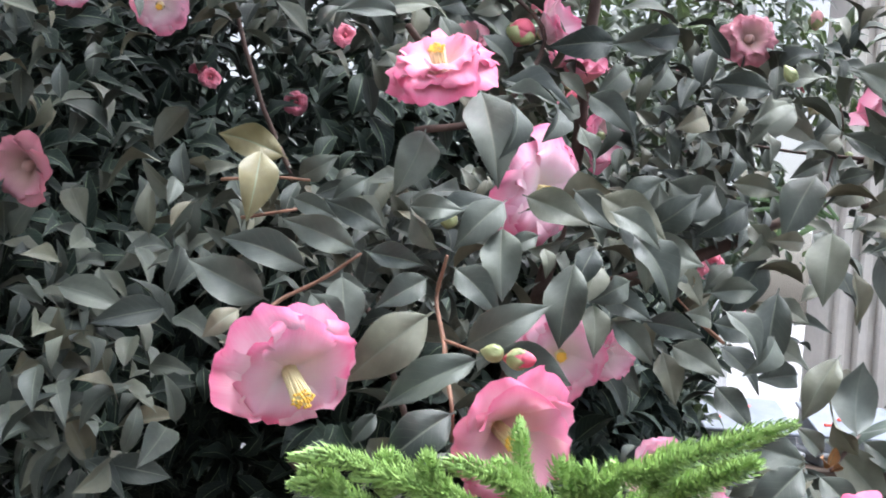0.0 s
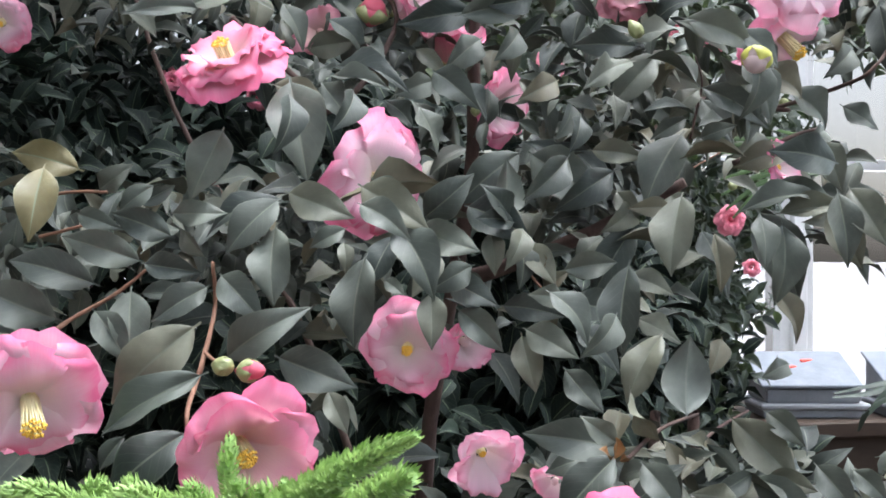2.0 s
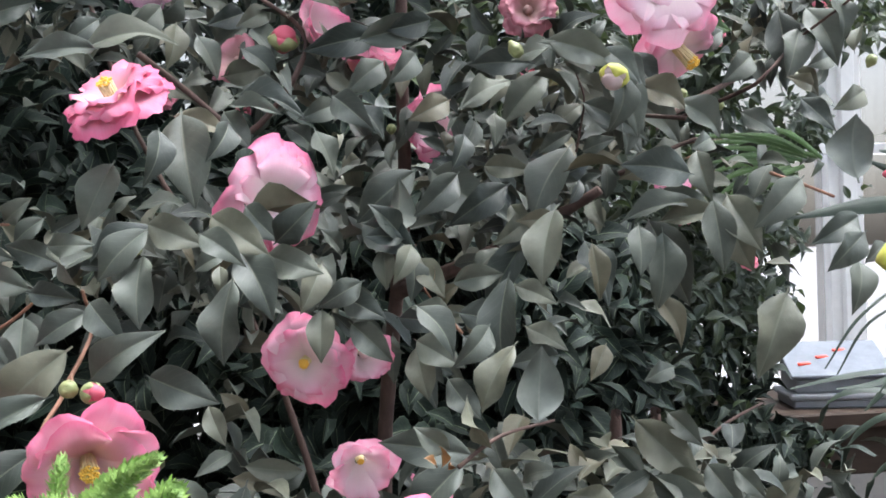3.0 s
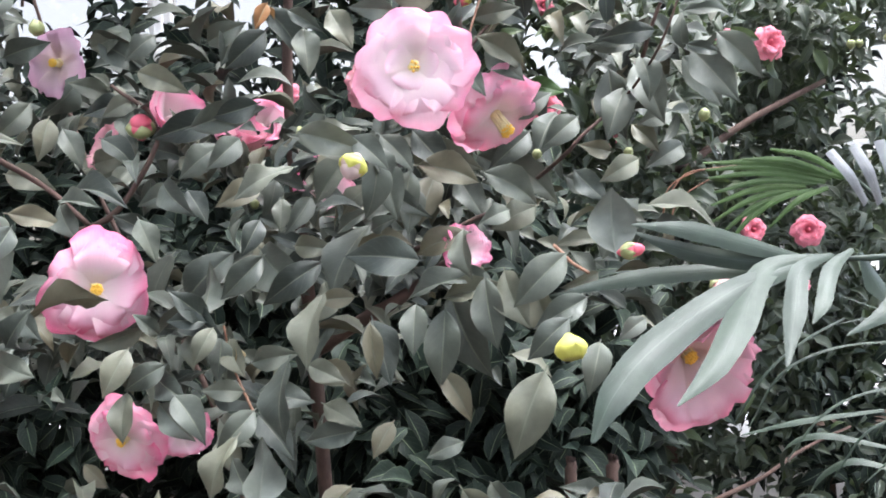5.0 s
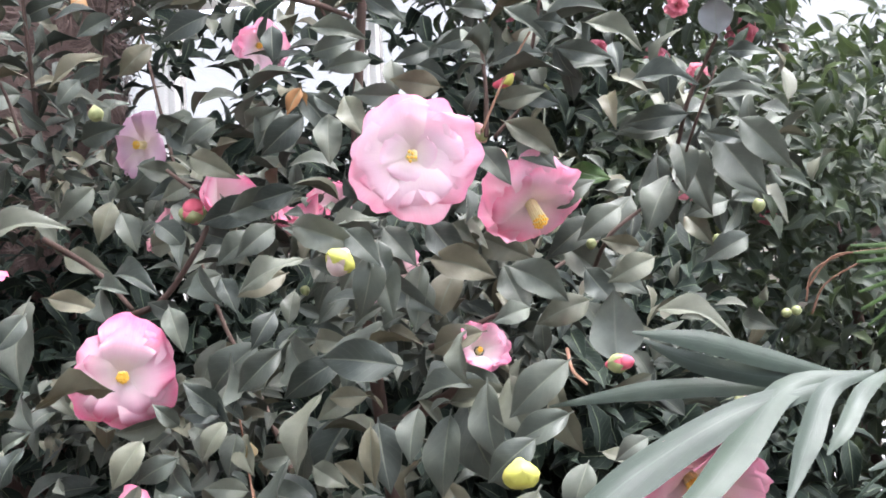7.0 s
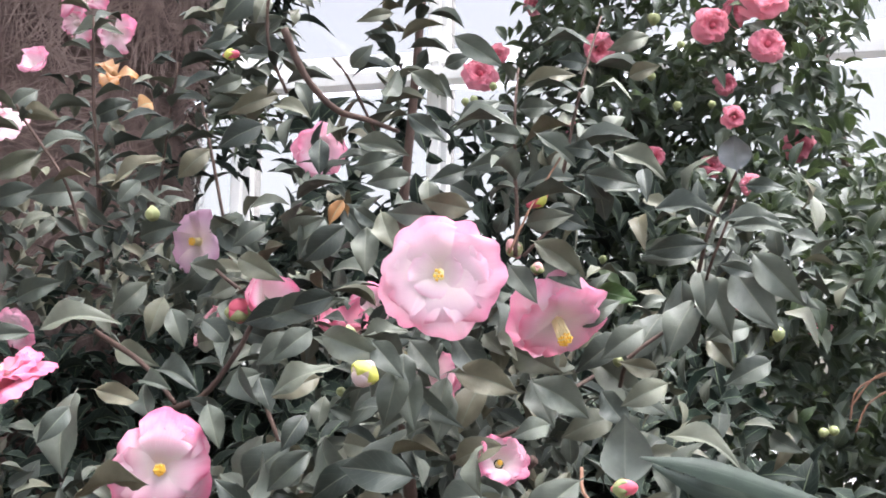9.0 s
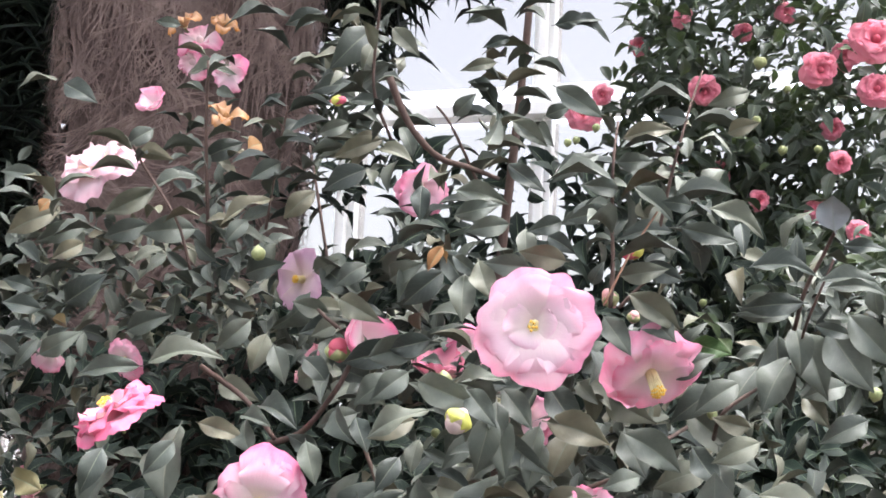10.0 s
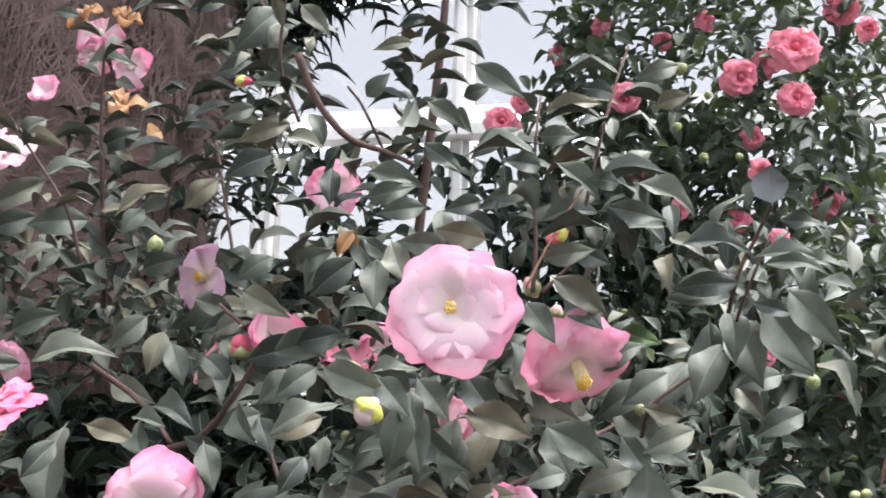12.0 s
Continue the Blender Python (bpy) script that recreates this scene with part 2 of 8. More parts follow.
def boxes(dims, bevel=0.004):
    """Bevelled blocks (x0, y0, z0, x1, y1, z1) joined in one bmesh."""
    bm = bmesh.new()
    for x0, y0, z0, x1, y1, z1 in dims:
        m = Matrix.LocRotScale(((x0 + x1) / 2, (y0 + y1) / 2, (z0 + z1) / 2), None, (x1 - x0, y1 - y0, z1 - z0))
        bmesh.ops.create_cube(bm, size=1.0, matrix=m)
    if bevel:
        bmesh.ops.bevel(bm, geom=bm.edges[:], offset=bevel, segments=1, affect="EDGES")
    return bm


def tube(points, radii, sides=7, rough=0.0, rng=None):
    """A tapered tube along points: verts, faces."""
    pts = [Vector(p) for p in points]
    verts, faces = [], []
    for i, p in enumerate(pts):
        d = (pts[min(i + 1, len(pts) - 1)] - pts[max(i - 1, 0)]).normalized()
        a = d.cross(Vector((0.3, 0.2, 1))).normalized()
        if a.length < 0.1:
            a = d.cross(Vector((1, 0, 0))).normalized()
        b = d.cross(a)
        for k in range(sides):
            w = 2 * math.pi * k / sides
            r = radii[i] * (1 + (rng.uniform(-rough, rough) if rng else 0))
            verts.append(p + (a * math.cos(w) + b * math.sin(w)) * r)
    for i in range(len(pts) - 1):
        for k in range(sides):
            q = (k + 1) % sides
            faces.append((i * sides + k, i * sides + q, (i + 1) * sides + q, (i + 1) * sides + k))
    faces.append(tuple(range(sides - 1, -1, -1)))
    faces.append(tuple(range((len(pts) - 1) * sides, len(pts) * sides)))
    return verts, faces


def smooth_line(points, steps=5):
    """Catmull-Rom through the points."""
    p = [Vector(q) for q in points]
    p = [p[0] * 2 - p[1], *p, p[-1] * 2 - p[-2]]
    out = []
    for i in range(1, len(p) - 2):
        for s in range(steps):
            t = s / steps
            a, b, c, d = p[i - 1 : i + 3]
            out.append(0.5 * (2 * b + (c - a) * t + (2 * a - 5 * b + 4 * c - d) * t * t + (3 * b - a - 3 * c + d) * t**3))
    return out + [p[-2]]


def branch(name, parent, points, r0, r1, mat, label="", sides=7, seed=0):
    line = smooth_line(points)
    rng = random.Random(seed)
    radii = [r0 + (r1 - r0) * i / (len(line) - 1) for i in range(len(line))]
    v, f = tube(line, radii, sides, 0.12, rng)
    return child(name, mesh_of(name, v, f, mat), parent, label)


# half width of a camellia leaf along its length: egg-shaped with a drawn-out tip
OUTLINE_AT = (0, 0.04, 0.1, 0.2, 0.32, 0.44, 0.56, 0.67, 0.77, 0.85, 0.91, 0.96, 1.0)
OUTLINE = (0.02, 0.13, 0.255, 0.39, 0.475, 0.5, 0.475, 0.405, 0.3, 0.19, 0.105, 0.05, 0.004)


ACROSS = {3: (-1, 0, 1), 5: (-1, -0.42, 0, 0.42, 1), 7: (-1, -0.62, -0.1, 0, 0.1, 0.62, 1)}


def blade(rows=15, bow=0.08, fold=0.16, bend=0.0, ripple=0.0, point=1.0, twist=0.0, cols=7, stalk=True, curl=0.16):
    """A leaf of length 1 along y and width 1 across x, its upper side to +z, creased along the midrib: verts, faces, uv."""
    verts, uv, faces = [], [], []
    for i in range(rows):
        s = i / (rows - 1)
        if stalk:
            s = 0.0 if i == 0 else 0.075 + 0.925 * (0.5 - 0.5 * math.cos(math.pi * (i - 1) / (rows - 2)))
            q = max((s - 0.075) / 0.925, 0.0)
        else:
            q = s
        w = float(np.interp(q, OUTLINE_AT, OUTLINE)) * (1 - 0.12 * (point - 1) * q)
        w = max(w, 0.022 if q < 0.5 else 0.004)
        for x in ACROSS[cols]:
            a = abs(x)
            z = bow * 4 * s * (1 - s) + fold * w * (1.15 * a - 0.4 * a**3) + ripple * math.sin(9 * s + 2.2 * x) * a * w
            z -= curl * max(q - 0.45, 0) ** 2 * 2.2
            z += twist * x * w * (s - 0.4)
            verts.append((x * w + bend * 4 * s * (1 - s), s, z))
            uv.append(((x + 1) / 2, q))
    for i in range(rows - 1):
        for k in range(cols - 1):
            a = i * cols + k
            faces.append((a, a + 1, a + cols + 1, a + cols))
    return np.array(verts), faces, np.array(uv)


BLADES = [
    blade(bow=0.07, fold=0.2, bend=0.02, ripple=0.12, twist=0.2),
    blade(bow=0.1, fold=0.3, bend=-0.04, ripple=0.16, twist=-0.25),
    blade(bow=0.05, fold=0.16, bend=0.05, ripple=0.2, twist=0.35),
    blade(bow=0.12, fold=0.24, bend=-0.02, ripple=0.1, point=1.4, curl=0.28),
    blade(bow=0.03, fold=0.36, bend=0.03, ripple=0.13, twist=-0.4),
]
LOW_BLADES = [
    blade(rows=9, cols=5, bow=0.12, fold=0.22, bend=0.04, ripple=0.12),
    blade(rows=9, cols=5, bow=0.07, fold=0.34, bend=-0.05, twist=0.3),
    blade(rows=9, cols=5, bow=0.16, fold=0.2, bend=0.02, point=1.4, ripple=0.16, curl=0.3),
    blade(rows=9, cols=5, bow=0.03, fold=0.3, bend=0.03, twist=-0.35),
]


def leaf_frame(base, tip, roll):
    """Turn whose y runs from base to tip; at roll 0 the upper side looks up as far as it can."""
    y = (Vector(tip) - Vector(base)).normalized()
    up = Vector((0, 0, 1)) if abs(y.z) < 0.98 else Vector((0, -1, 0))
    x = y.cross(up).normalized()
    z = x.cross(y)
    c, s = math.cos(radians(roll)), math.sin(radians(roll))
    return x * c + z * s, y, z * c - x * s


LEAF_MESHES = {}
FRONTS = []
PATH_SIDE = np.array((0.45, -0.3, 1.58))


def leaf(parent, base, tip, width, roll=0.0, shape=0, mat=None, name="leaf", label=""):
    """One leaf from base to tip, width in metres."""
    mat = mat or LEAF
    key = (mat.name, shape % len(BLADES))
    if key not in LEAF_MESHES:
        v, f, uv = BLADES[key[1]]
        LEAF_MESHES[key] = mesh_of("leaf", v, f, mat, uv)
    x, y, z = leaf_frame(base, tip, roll)
    length = (Vector(tip) - Vector(base)).length
    # a leaf keeps the air before it free, towards the path
    c = (np.array(base) + np.array(tip)) / 2
    d = PATH_SIDE - c
    d /= np.linalg.norm(d)
    FRONTS.append((c + d * 0.02, c + d * 0.24, width * 0.5 + 0.004))
    ob = child(name, LEAF_MESHES[key], parent, label)
    m = Matrix((x * width, y * length, z * length)).transposed().to_4x4()
    m.translation = base
    ob.matrix_basis = m
    return ob


def foliage(name, parent, mat, leaves, shapes=None, label=""):
    """Many leaves joined into one part; leaves are rows of base, axis, normal, length, width."""
    shapes = shapes or LOW_BLADES
    vs, fs, us, at = [], [], [], 0
    for n, (base, axis, up, length, width) in enumerate(leaves):
        v, f, uv = shapes[n % len(shapes)]
        y = axis / np.linalg.norm(axis)
        x = np.cross(y, up)
        x /= np.linalg.norm(x) + 1e-9
        z = np.cross(x, y)
        vs.append(base + v[:, :1] * x * width + v[:, 1:2] * y * length + v[:, 2:] * z * length)
        fs.append(np.array(f) + at)
        us.append(uv)
        at += len(v)
    me = bpy.data.meshes.new(name)
    V, F, U = np.concatenate(vs), np.concatenate(fs), np.concatenate(us)
    me.vertices.add(len(V))
    me.vertices.foreach_set("co", V.astype(np.float32).ravel())
    me.loops.add(F.size)
    me.loops.foreach_set("vertex_index", F.astype(np.int32).ravel())
    me.polygons.add(len(F))
    me.polygons.foreach_set("loop_start", np.arange(0, F.size, 4, dtype=np.int32))
    me.polygons.foreach_set("use_smooth", np.ones(len(F), dtype=bool))
    layer = me.uv_layers.new(name="UVMap")
    layer.data.foreach_set("uv", U[F.ravel()].astype(np.float32).ravel())
    me.materials.append(mat)
    me.update(calc_edges=True)
    ob = child(name, me, parent, label)
    return tagged(ob, kind="stuff")


SLIM_BLADES = [
    blade(rows=9, cols=5, bow=0.07, fold=0.4, bend=0.05, ripple=0.15, point=1.3),
    blade(rows=9, cols=5, bow=0.11, fold=0.25, bend=-0.06, twist=0.5, point=1.3),
    blade(rows=9, cols=5, bow=0.04, fold=0.6, bend=0.02, twist=-0.4, point=1.3),
]

BLOOMS = []


LANES = {}


def inside(lanes, key, p):
    """Whether p lies in one of the tapered lanes (start, end, radius at each)."""
    if not lanes:
        return False
    if LANES.get(key, (0,))[0] != len(lanes):
        a = np.array([l[0] for l in lanes])
        way = np.array([l[1] for l in lanes]) - a
        LANES[key] = (len(lanes), a, way, (way * way).sum(1), np.array([l[2] for l in lanes]), np.array([l[-1] for l in lanes]))
    _, a, way, size, ra, rz = LANES[key]
    off = p - a
    s = np.clip((off * way).sum(1) / size, 0.0, 1.0)
    off = off - s[:, None] * way
    return bool((np.sqrt((off * off).sum(1)) < ra + (rz - ra) * s).any())


def crowded(p, air=True):
    """Whether a twig at p would stand in open air or before a flower."""
    return (air and (inside(OPEN_AIR, "air", p) or inside(HOLLOWS, "hollow", p))) or inside(BLOOMS, "bloom", p)


def clump(rng, centre, radii, twigs, length=0.07, slim=1.0, face=(0, -0.6, 0.5), per=(4, 7), shell=0.2, droop=0.25, facing=0.6):
    """Leaf rows for twigs strewn through an ellipsoid, thicker towards its skin."""
    rows = []
    centre, radii, face = np.array(centre), np.array(radii), np.array(face)
    for _ in range(twigs):
        d = rng.normal(size=3)
        d /= np.linalg.norm(d)
        p = centre + d * radii * rng.uniform(shell**3, 1.0) ** (1 / 3)
        if crowded(p):
            continue
        out = d * radii
        out = out / (np.linalg.norm(out) + 1e-9) * 0.5 + face * 0.6 + rng.normal(size=3) * 0.4
        out /= np.linalg.norm(out)
        side = np.cross(out, rng.normal(size=3))
        side /= np.linalg.norm(side) + 1e-9
        other = np.cross(out, side)
        for k in range(rng.integers(*per)):
            w = 2.4 * k + rng.uniform(0, 0.7)
            axis = out * rng.uniform(0.1, 0.75) + side * math.cos(w) + other * math.sin(w)
            axis = axis + np.array((0, 0, -droop))
            up = np.array((0, -facing, 0.9)) + rng.normal(size=3) * 0.55 + out * 0.4
            size = length * rng.uniform(0.65, 1.15)
            if inside(HOLLOWS, "hollow", p + axis / np.linalg.norm(axis) * size * 0.6) or inside(FRONTS, "front", p - out * 0.016 * k + axis / np.linalg.norm(axis) * size * 0.5):
                continue
            rows.append((p - out * 0.016 * k, axis, up, size, size * rng.uniform(0.34, 0.45) * slim))
    return rows


def along(rng, points, count, length=0.054, mat=None):
    """Leaf rows set alternately along a shoot, arching out to its sides."""
    line = [np.array(p) for p in smooth_line(points, 6)]
    rows = []
    for k in range(count):
        s = (k + rng.uniform(0.1, 0.9)) / count * (len(line) - 1.01)
        i = int(s)
        p = line[i] + (line[i + 1] - line[i]) * (s - i)
        if crowded(p, False):
            continue
        d = line[i + 1] - line[i]
        d = d / np.linalg.norm(d)
        w = 2.4 * k + rng.uniform(-0.5, 0.5)
        side = np.array((math.cos(w), 0.6 * math.sin(w), 0.0))
        axis = side + d * rng.uniform(0.1, 0.5) + np.array((0, 0, rng.uniform(-0.3, 0.15)))
        up = np.array((0, -0.35, 1.0)) + rng.normal(size=3) * 0.25
        size = length * rng.uniform(0.7, 1.15)
        if inside(FRONTS, "front", p + axis / np.linalg.norm(axis) * size * 0.5):
            continue
        rows.append((p, axis, up, size, size * rng.uniform(0.3, 0.38)))
    return rows


def petal(radius, width, lift, curl, cup, ruffle, notch, rng, rows=12, cols=13):
    """A petal growing along +y from the heart: it rises by lift, then curls over: verts, faces, uv."""
    verts, uv, faces = [], [], []
    ph, ph2, ph3 = rng.uniform(0, 6), rng.uniform(0, 6), rng.uniform(0, 6)
    n1 = rng.choice((2, 3))
    lean, dent = rng.uniform(-0.14, 0.14), rng.uniform(-0.35, 0.35)
    for i in range(rows):
        s = i / (rows - 1)
        w = width * (0.2 + 0.8 * math.sin(math.pi * (0.05 + 0.5 * s**0.8)))
        for k in range(cols):
            x = 2 * k / (cols - 1) - 1
            edge = 1 - 0.72 * (1 - math.sqrt(1 - 0.86 * x * x)) * s**1.5 - notch * math.exp(-(((x - dent) / 0.2) ** 2)) * s**5
            y = radius * s * edge
            z = radius * (lift * math.sin(s * 1.5) - curl * s**2.4) + cup * radius * (x * x) * (0.3 + 0.7 * s) * 0.55
            z += ruffle * radius * s**2 * (math.sin(n1 * math.pi * x + ph) * 0.5 + 0.35 * math.sin(6.1 * x + ph2)) * (0.35 + 0.65 * abs(x))
            z += 0.28 * ruffle * radius * s**5 * math.sin(13 * x + ph3)
            y += ruffle * radius * s**3 * (0.4 * math.sin(4.3 * x + ph2) + 0.16 * math.sin(11 * x + ph3))
            verts.append((x * w + lean * radius * s * s, y + 0.004, z))
            uv.append(((x + 1) / 2, s * (0.93 + 0.07 * abs(x))))
    for i in range(rows - 1):
        for k in range(cols - 1):
            a = i * cols + k
            faces.append((a, a + 1, a + cols + 1, a + cols))
    return np.array(verts), faces, uv


def aim(centre, facing):
    """Pose at centre whose z looks along facing."""
    m = Vector(facing).to_track_quat("Z", "Y").to_matrix().to_4x4()
    m.translation = centre
    return m


# rings: petals, reach, width, lift, curl, cup, ruffle
FORMS = {
    "open": ((6, 1.0, 0.64, 0.3, 0.42, 0.16, 0.11), (4, 0.84, 0.56, 0.42, 0.4, 0.22, 0.13)),
    "full": ((7, 1.0, 0.56, 0.22, 0.28, 0.14, 0.08), (5, 0.74, 0.6, 0.26, 0.18, 0.14, 0.05), (3, 0.36, 0.36, 0.26, 0.1, 0.2, 0.06)),
    "bell": ((6, 1.0, 0.6, 0.7, 0.3, 0.3, 0.1), (5, 0.9, 0.54, 0.9, 0.28, 0.36, 0.11)),
    "cup": ((5, 0.95, 0.8, 0.95, 0.1, 0.6, 0.06), (4, 0.8, 0.7, 1.2, 0.05, 0.7, 0.07)),
    "ruffled": ((6, 1.0, 0.58, 0.28, 0.42, 0.25, 0.13), (6, 0.86, 0.52, 0.5, 0.36, 0.35, 0.15), (5, 0.62, 0.42, 0.78, 0.3, 0.45, 0.17)),
    "rose": ((6, 1.0, 0.58, 0.25, 0.5, 0.4, 0.12), (6, 0.84, 0.54, 0.55, 0.4, 0.45, 0.14), (5, 0.6, 0.44, 0.8, 0.3, 0.55, 0.14), (4, 0.38, 0.32, 1.0, 0.2, 0.7, 0.14)),
    "spent": ((3, 1.1, 0.56, 0.55, 0.55, 0.5, 0.14), (2, 0.75, 0.46, 0.9, 0.6, 0.8, 0.2)),
    "sparse": ((5, 1.0, 0.64, 0.4, 0.3, 0.3, 0.12),),
}


def calyx(size):
    """Green cup of scales with a short stalk, under the petals."""
    v, f = tube([(0, 0, -size * 0.3), (0, 0, -size * 0.2), (0, 0, -size * 0.1), (0, 0, -size * 0.04), (0, 0, -size * 0.005)], [size * 0.035, size * 0.04, size * 0.1, size * 0.13, size * 0.05], 8)
    return v, f


def stamens(size, length, count, rng, spread=0.22):
    """Filaments fused into a column that opens into anthers: two meshes as rows."""
    fv, ff, av, af = [], [], [], []
    for i in range(count):
        w, q = i * 2.399, math.sqrt((i + 0.5) / count)
        r0, r1 = size * 0.1 * q, size * spread * q
        h = length * (1.0 - 0.12 * q) * rng.uniform(0.92, 1.05)
        c, s = math.cos(w), math.sin(w)
        v, f = tube([(c * r0, s * r0, 0), (c * (r0 + r1) / 2, s * (r0 + r1) / 2, h * 0.6), (c * r1, s * r1, h)], [size * 0.03, size * 0.021, size * 0.011], 4)
        ff += [tuple(j + len(fv) for j in g) for g in f]
        fv += v
        p = Vector((c * r1, s * r1, h))
        a = size * 0.034
        n = len(av)
        av += [p + Vector(d) * a for d in ((1, 0, 0), (0, 1, 0), (-1, 0, 0), (0, -1, 0), (0, 0, 0.9), (0, 0, -0.9))]
        af += [(n, n + 1, n + 4), (n + 1, n + 2, n + 4), (n + 2, n + 3, n + 4), (n + 3, n, n + 4), (n + 1, n, n + 5), (n + 2, n + 1, n + 5), (n + 3, n + 2, n + 5), (n, n + 3, n + 5)]
    return (fv, ff), (av, af)


def flower(parent, centre, facing, size, form="open", mat=None, seed=0, column=0.45, label=""):
    """A camellia flower of that width; column is the stamens' length in radii."""
    rng = random.Random(seed)
    mat = mat or PETAL
    R = size / 2
    v, f = calyx(R)
    c, d = np.array(centre), np.array(facing)
    BLOOMS.append((c, c + 0.4 * d / np.linalg.norm(d), R * (1.2 if form == "rose" else 0.9)))
    BLOOMS.append((c, c + np.array((0, -0.25, 0)), R * 0.7))
    head = child("flower", mesh_of("flower", v, f, BUD_GREEN), parent, label)
    head.matrix_basis = aim(centre, facing) @ Matrix.Rotation(rng.uniform(0, 6.28), 4, "Z")
    for ring, (count, reach, width, lift, curl, cup, ruffle) in enumerate(FORMS[form]):
        for k in range(count):
            q = lambda a: a * rng.uniform(0.88, 1.12)
            pv, pf, pu = petal(R * q(reach), R * q(width), q(lift), q(curl), q(cup), q(ruffle), rng.uniform(0.0, 0.12), rng)
            me = mesh_of("petal", pv, pf, PETAL_HEART if form == "full" and ring else mat, pu)
            p = child("petal", me, head)
            turn = 2 * math.pi * (k + 0.5 * ring + rng.uniform(-0.12, 0.12)) / count
            p.matrix_basis = Matrix.Translation((0, 0, R * (0.03 + 0.03 * ring + 0.008 * (k % 2)))) @ Matrix.Rotation(turn, 4, "Z") @ Matrix.Rotation(rng.uniform(-0.1, 0.1), 4, "Y")
    if not column:
        kv, kf = tube([(0, 0, R * 0.02), (0, 0, R * 0.2), (0, 0, R * 0.38), (0, 0, R * 0.48)], [R * 0.14, R * 0.2, R * 0.15, R * 0.03], 9)
        child("petal_heart", mesh_of("petal_heart", kv, kf, mat), head, "furled inner petals")
    rv, rf = tube([(0, 0, -R * 0.02), (0, 0, R * 0.05), (0, 0, R * 0.085), (0, 0, R * 0.1)], [R * 0.15, R * 0.14, R * 0.09, R * 0.02], 10)
    child("receptacle", mesh_of("receptacle", rv, rf, STAMEN), head)
    if column:
        (fv, ff), (av, af) = stamens(R, R * column, 6 if column < 0.2 else 40, rng, 0.09 if form == "full" else 0.08 + 0.1 * column)
        child("stamen_column", mesh_of("stamen_column", fv, ff, STAMEN), head, "cream stamen column")
        child("anther_ring", mesh_of("anther_ring", av, af, ANTHER, smooth=False), head, "golden anthers")
    return head


def bud(parent, base, tip, width, mat=None, crown=None, label=""):
    """An egg-shaped bud of overlapping scales, with the petals' tip showing where crown is given."""
    base, tip = Vector(base), Vector(tip)
    L = (tip - base).length
    m = aim(base, tip - base)
    v, f = tube([(0, 0, -L * 0.15), (0, 0, 0), (0, 0, L * 0.2), (0, 0, L * 0.45), (0, 0, L * 0.7)], [width * 0.1, width * 0.25, width * 0.46, width * 0.48, width * 0.36], 9)
    core = child("bud", mesh_of("bud", v, f, crown or mat or BUD_GREEN), parent, label)
    core.matrix_basis = m
    rng = random.Random(round(L * 1e5))
    for k in range(5):
        sv, sf = [], []
        for i in range(5):
            s = i / 4
            for j in range(5):
                x = 2 * j / 4 - 1
                w = 0.75 * math.sin(math.pi * (0.25 + 0.7 * s)) * x
                r = width * (0.53 * math.sin(math.pi * (0.18 + 0.62 * s)) + 0.012 * (k % 3))
                sv.append((r * math.sin(w), -r * math.cos(w), L * (0.03 + 0.72 * s - 0.08 * x * x * s)))
        for i in range(4):
            for j in range(4):
                a = i * 5 + j
                sf.append((a, a + 1, a + 6, a + 5))
        sc = child("scale", mesh_of("scale", sv, sf, mat or BUD_GREEN), core)
        sc.matrix_basis = Matrix.Rotation(2 * math.pi * k / 5 + rng.uniform(-0.2, 0.2), 4, "Z")
    if crown:
        cv, cf = tube([(0, 0, L * 0.55), (0, 0, L * 0.75), (0, 0, L * 0.9), (0, 0, L)], [width * 0.42, width * 0.36, width * 0.24, width * 0.06], 9)
        child("petal_tip", mesh_of("petal_tip", cv, cf, crown), core, "pink petals pushing out of the scales")
    return core


# ---- structure ----
def structure(name, dims, mat, label, bevel=0.004):
    bm = boxes(dims, bevel)
    me = bpy.data.meshes.new(name)
    bm.to_mesh(me)
    bm.free()
    me.materials.append(mat)
    return tagged(new(name, me), label, kind="structure")


X0, X1, Y0, Y1, H = -4.5, 6.0, -4.0, 5.0, 4.6
def ground_sheet():
    """Soil of the planting bed, gently uneven, out to the horizon."""
    ks = [-300, -60, -20, -8, *np.linspace(-4.4, 6, 40), 9, 20, 60, 300]
    n = len(ks)
    verts = [(x, y, (0.03 * noise.noise((x * 1.3, y * 1.3, 0)) + 0.012 * noise.noise((x * 6, y * 6, 2))) if abs(x) < 7 and abs(y) < 7 else 0.0) for y in ks for x in ks]
    faces = [(j * n + i, j * n + i + 1, (j + 1) * n + i + 1, (j + 1) * n + i) for j in range(n - 1) for i in range(n - 1)]
    return tagged(new("ground", mesh_of("ground", verts, faces, SOIL)), "dark bare soil of a greenhouse planting bed", kind="structure")


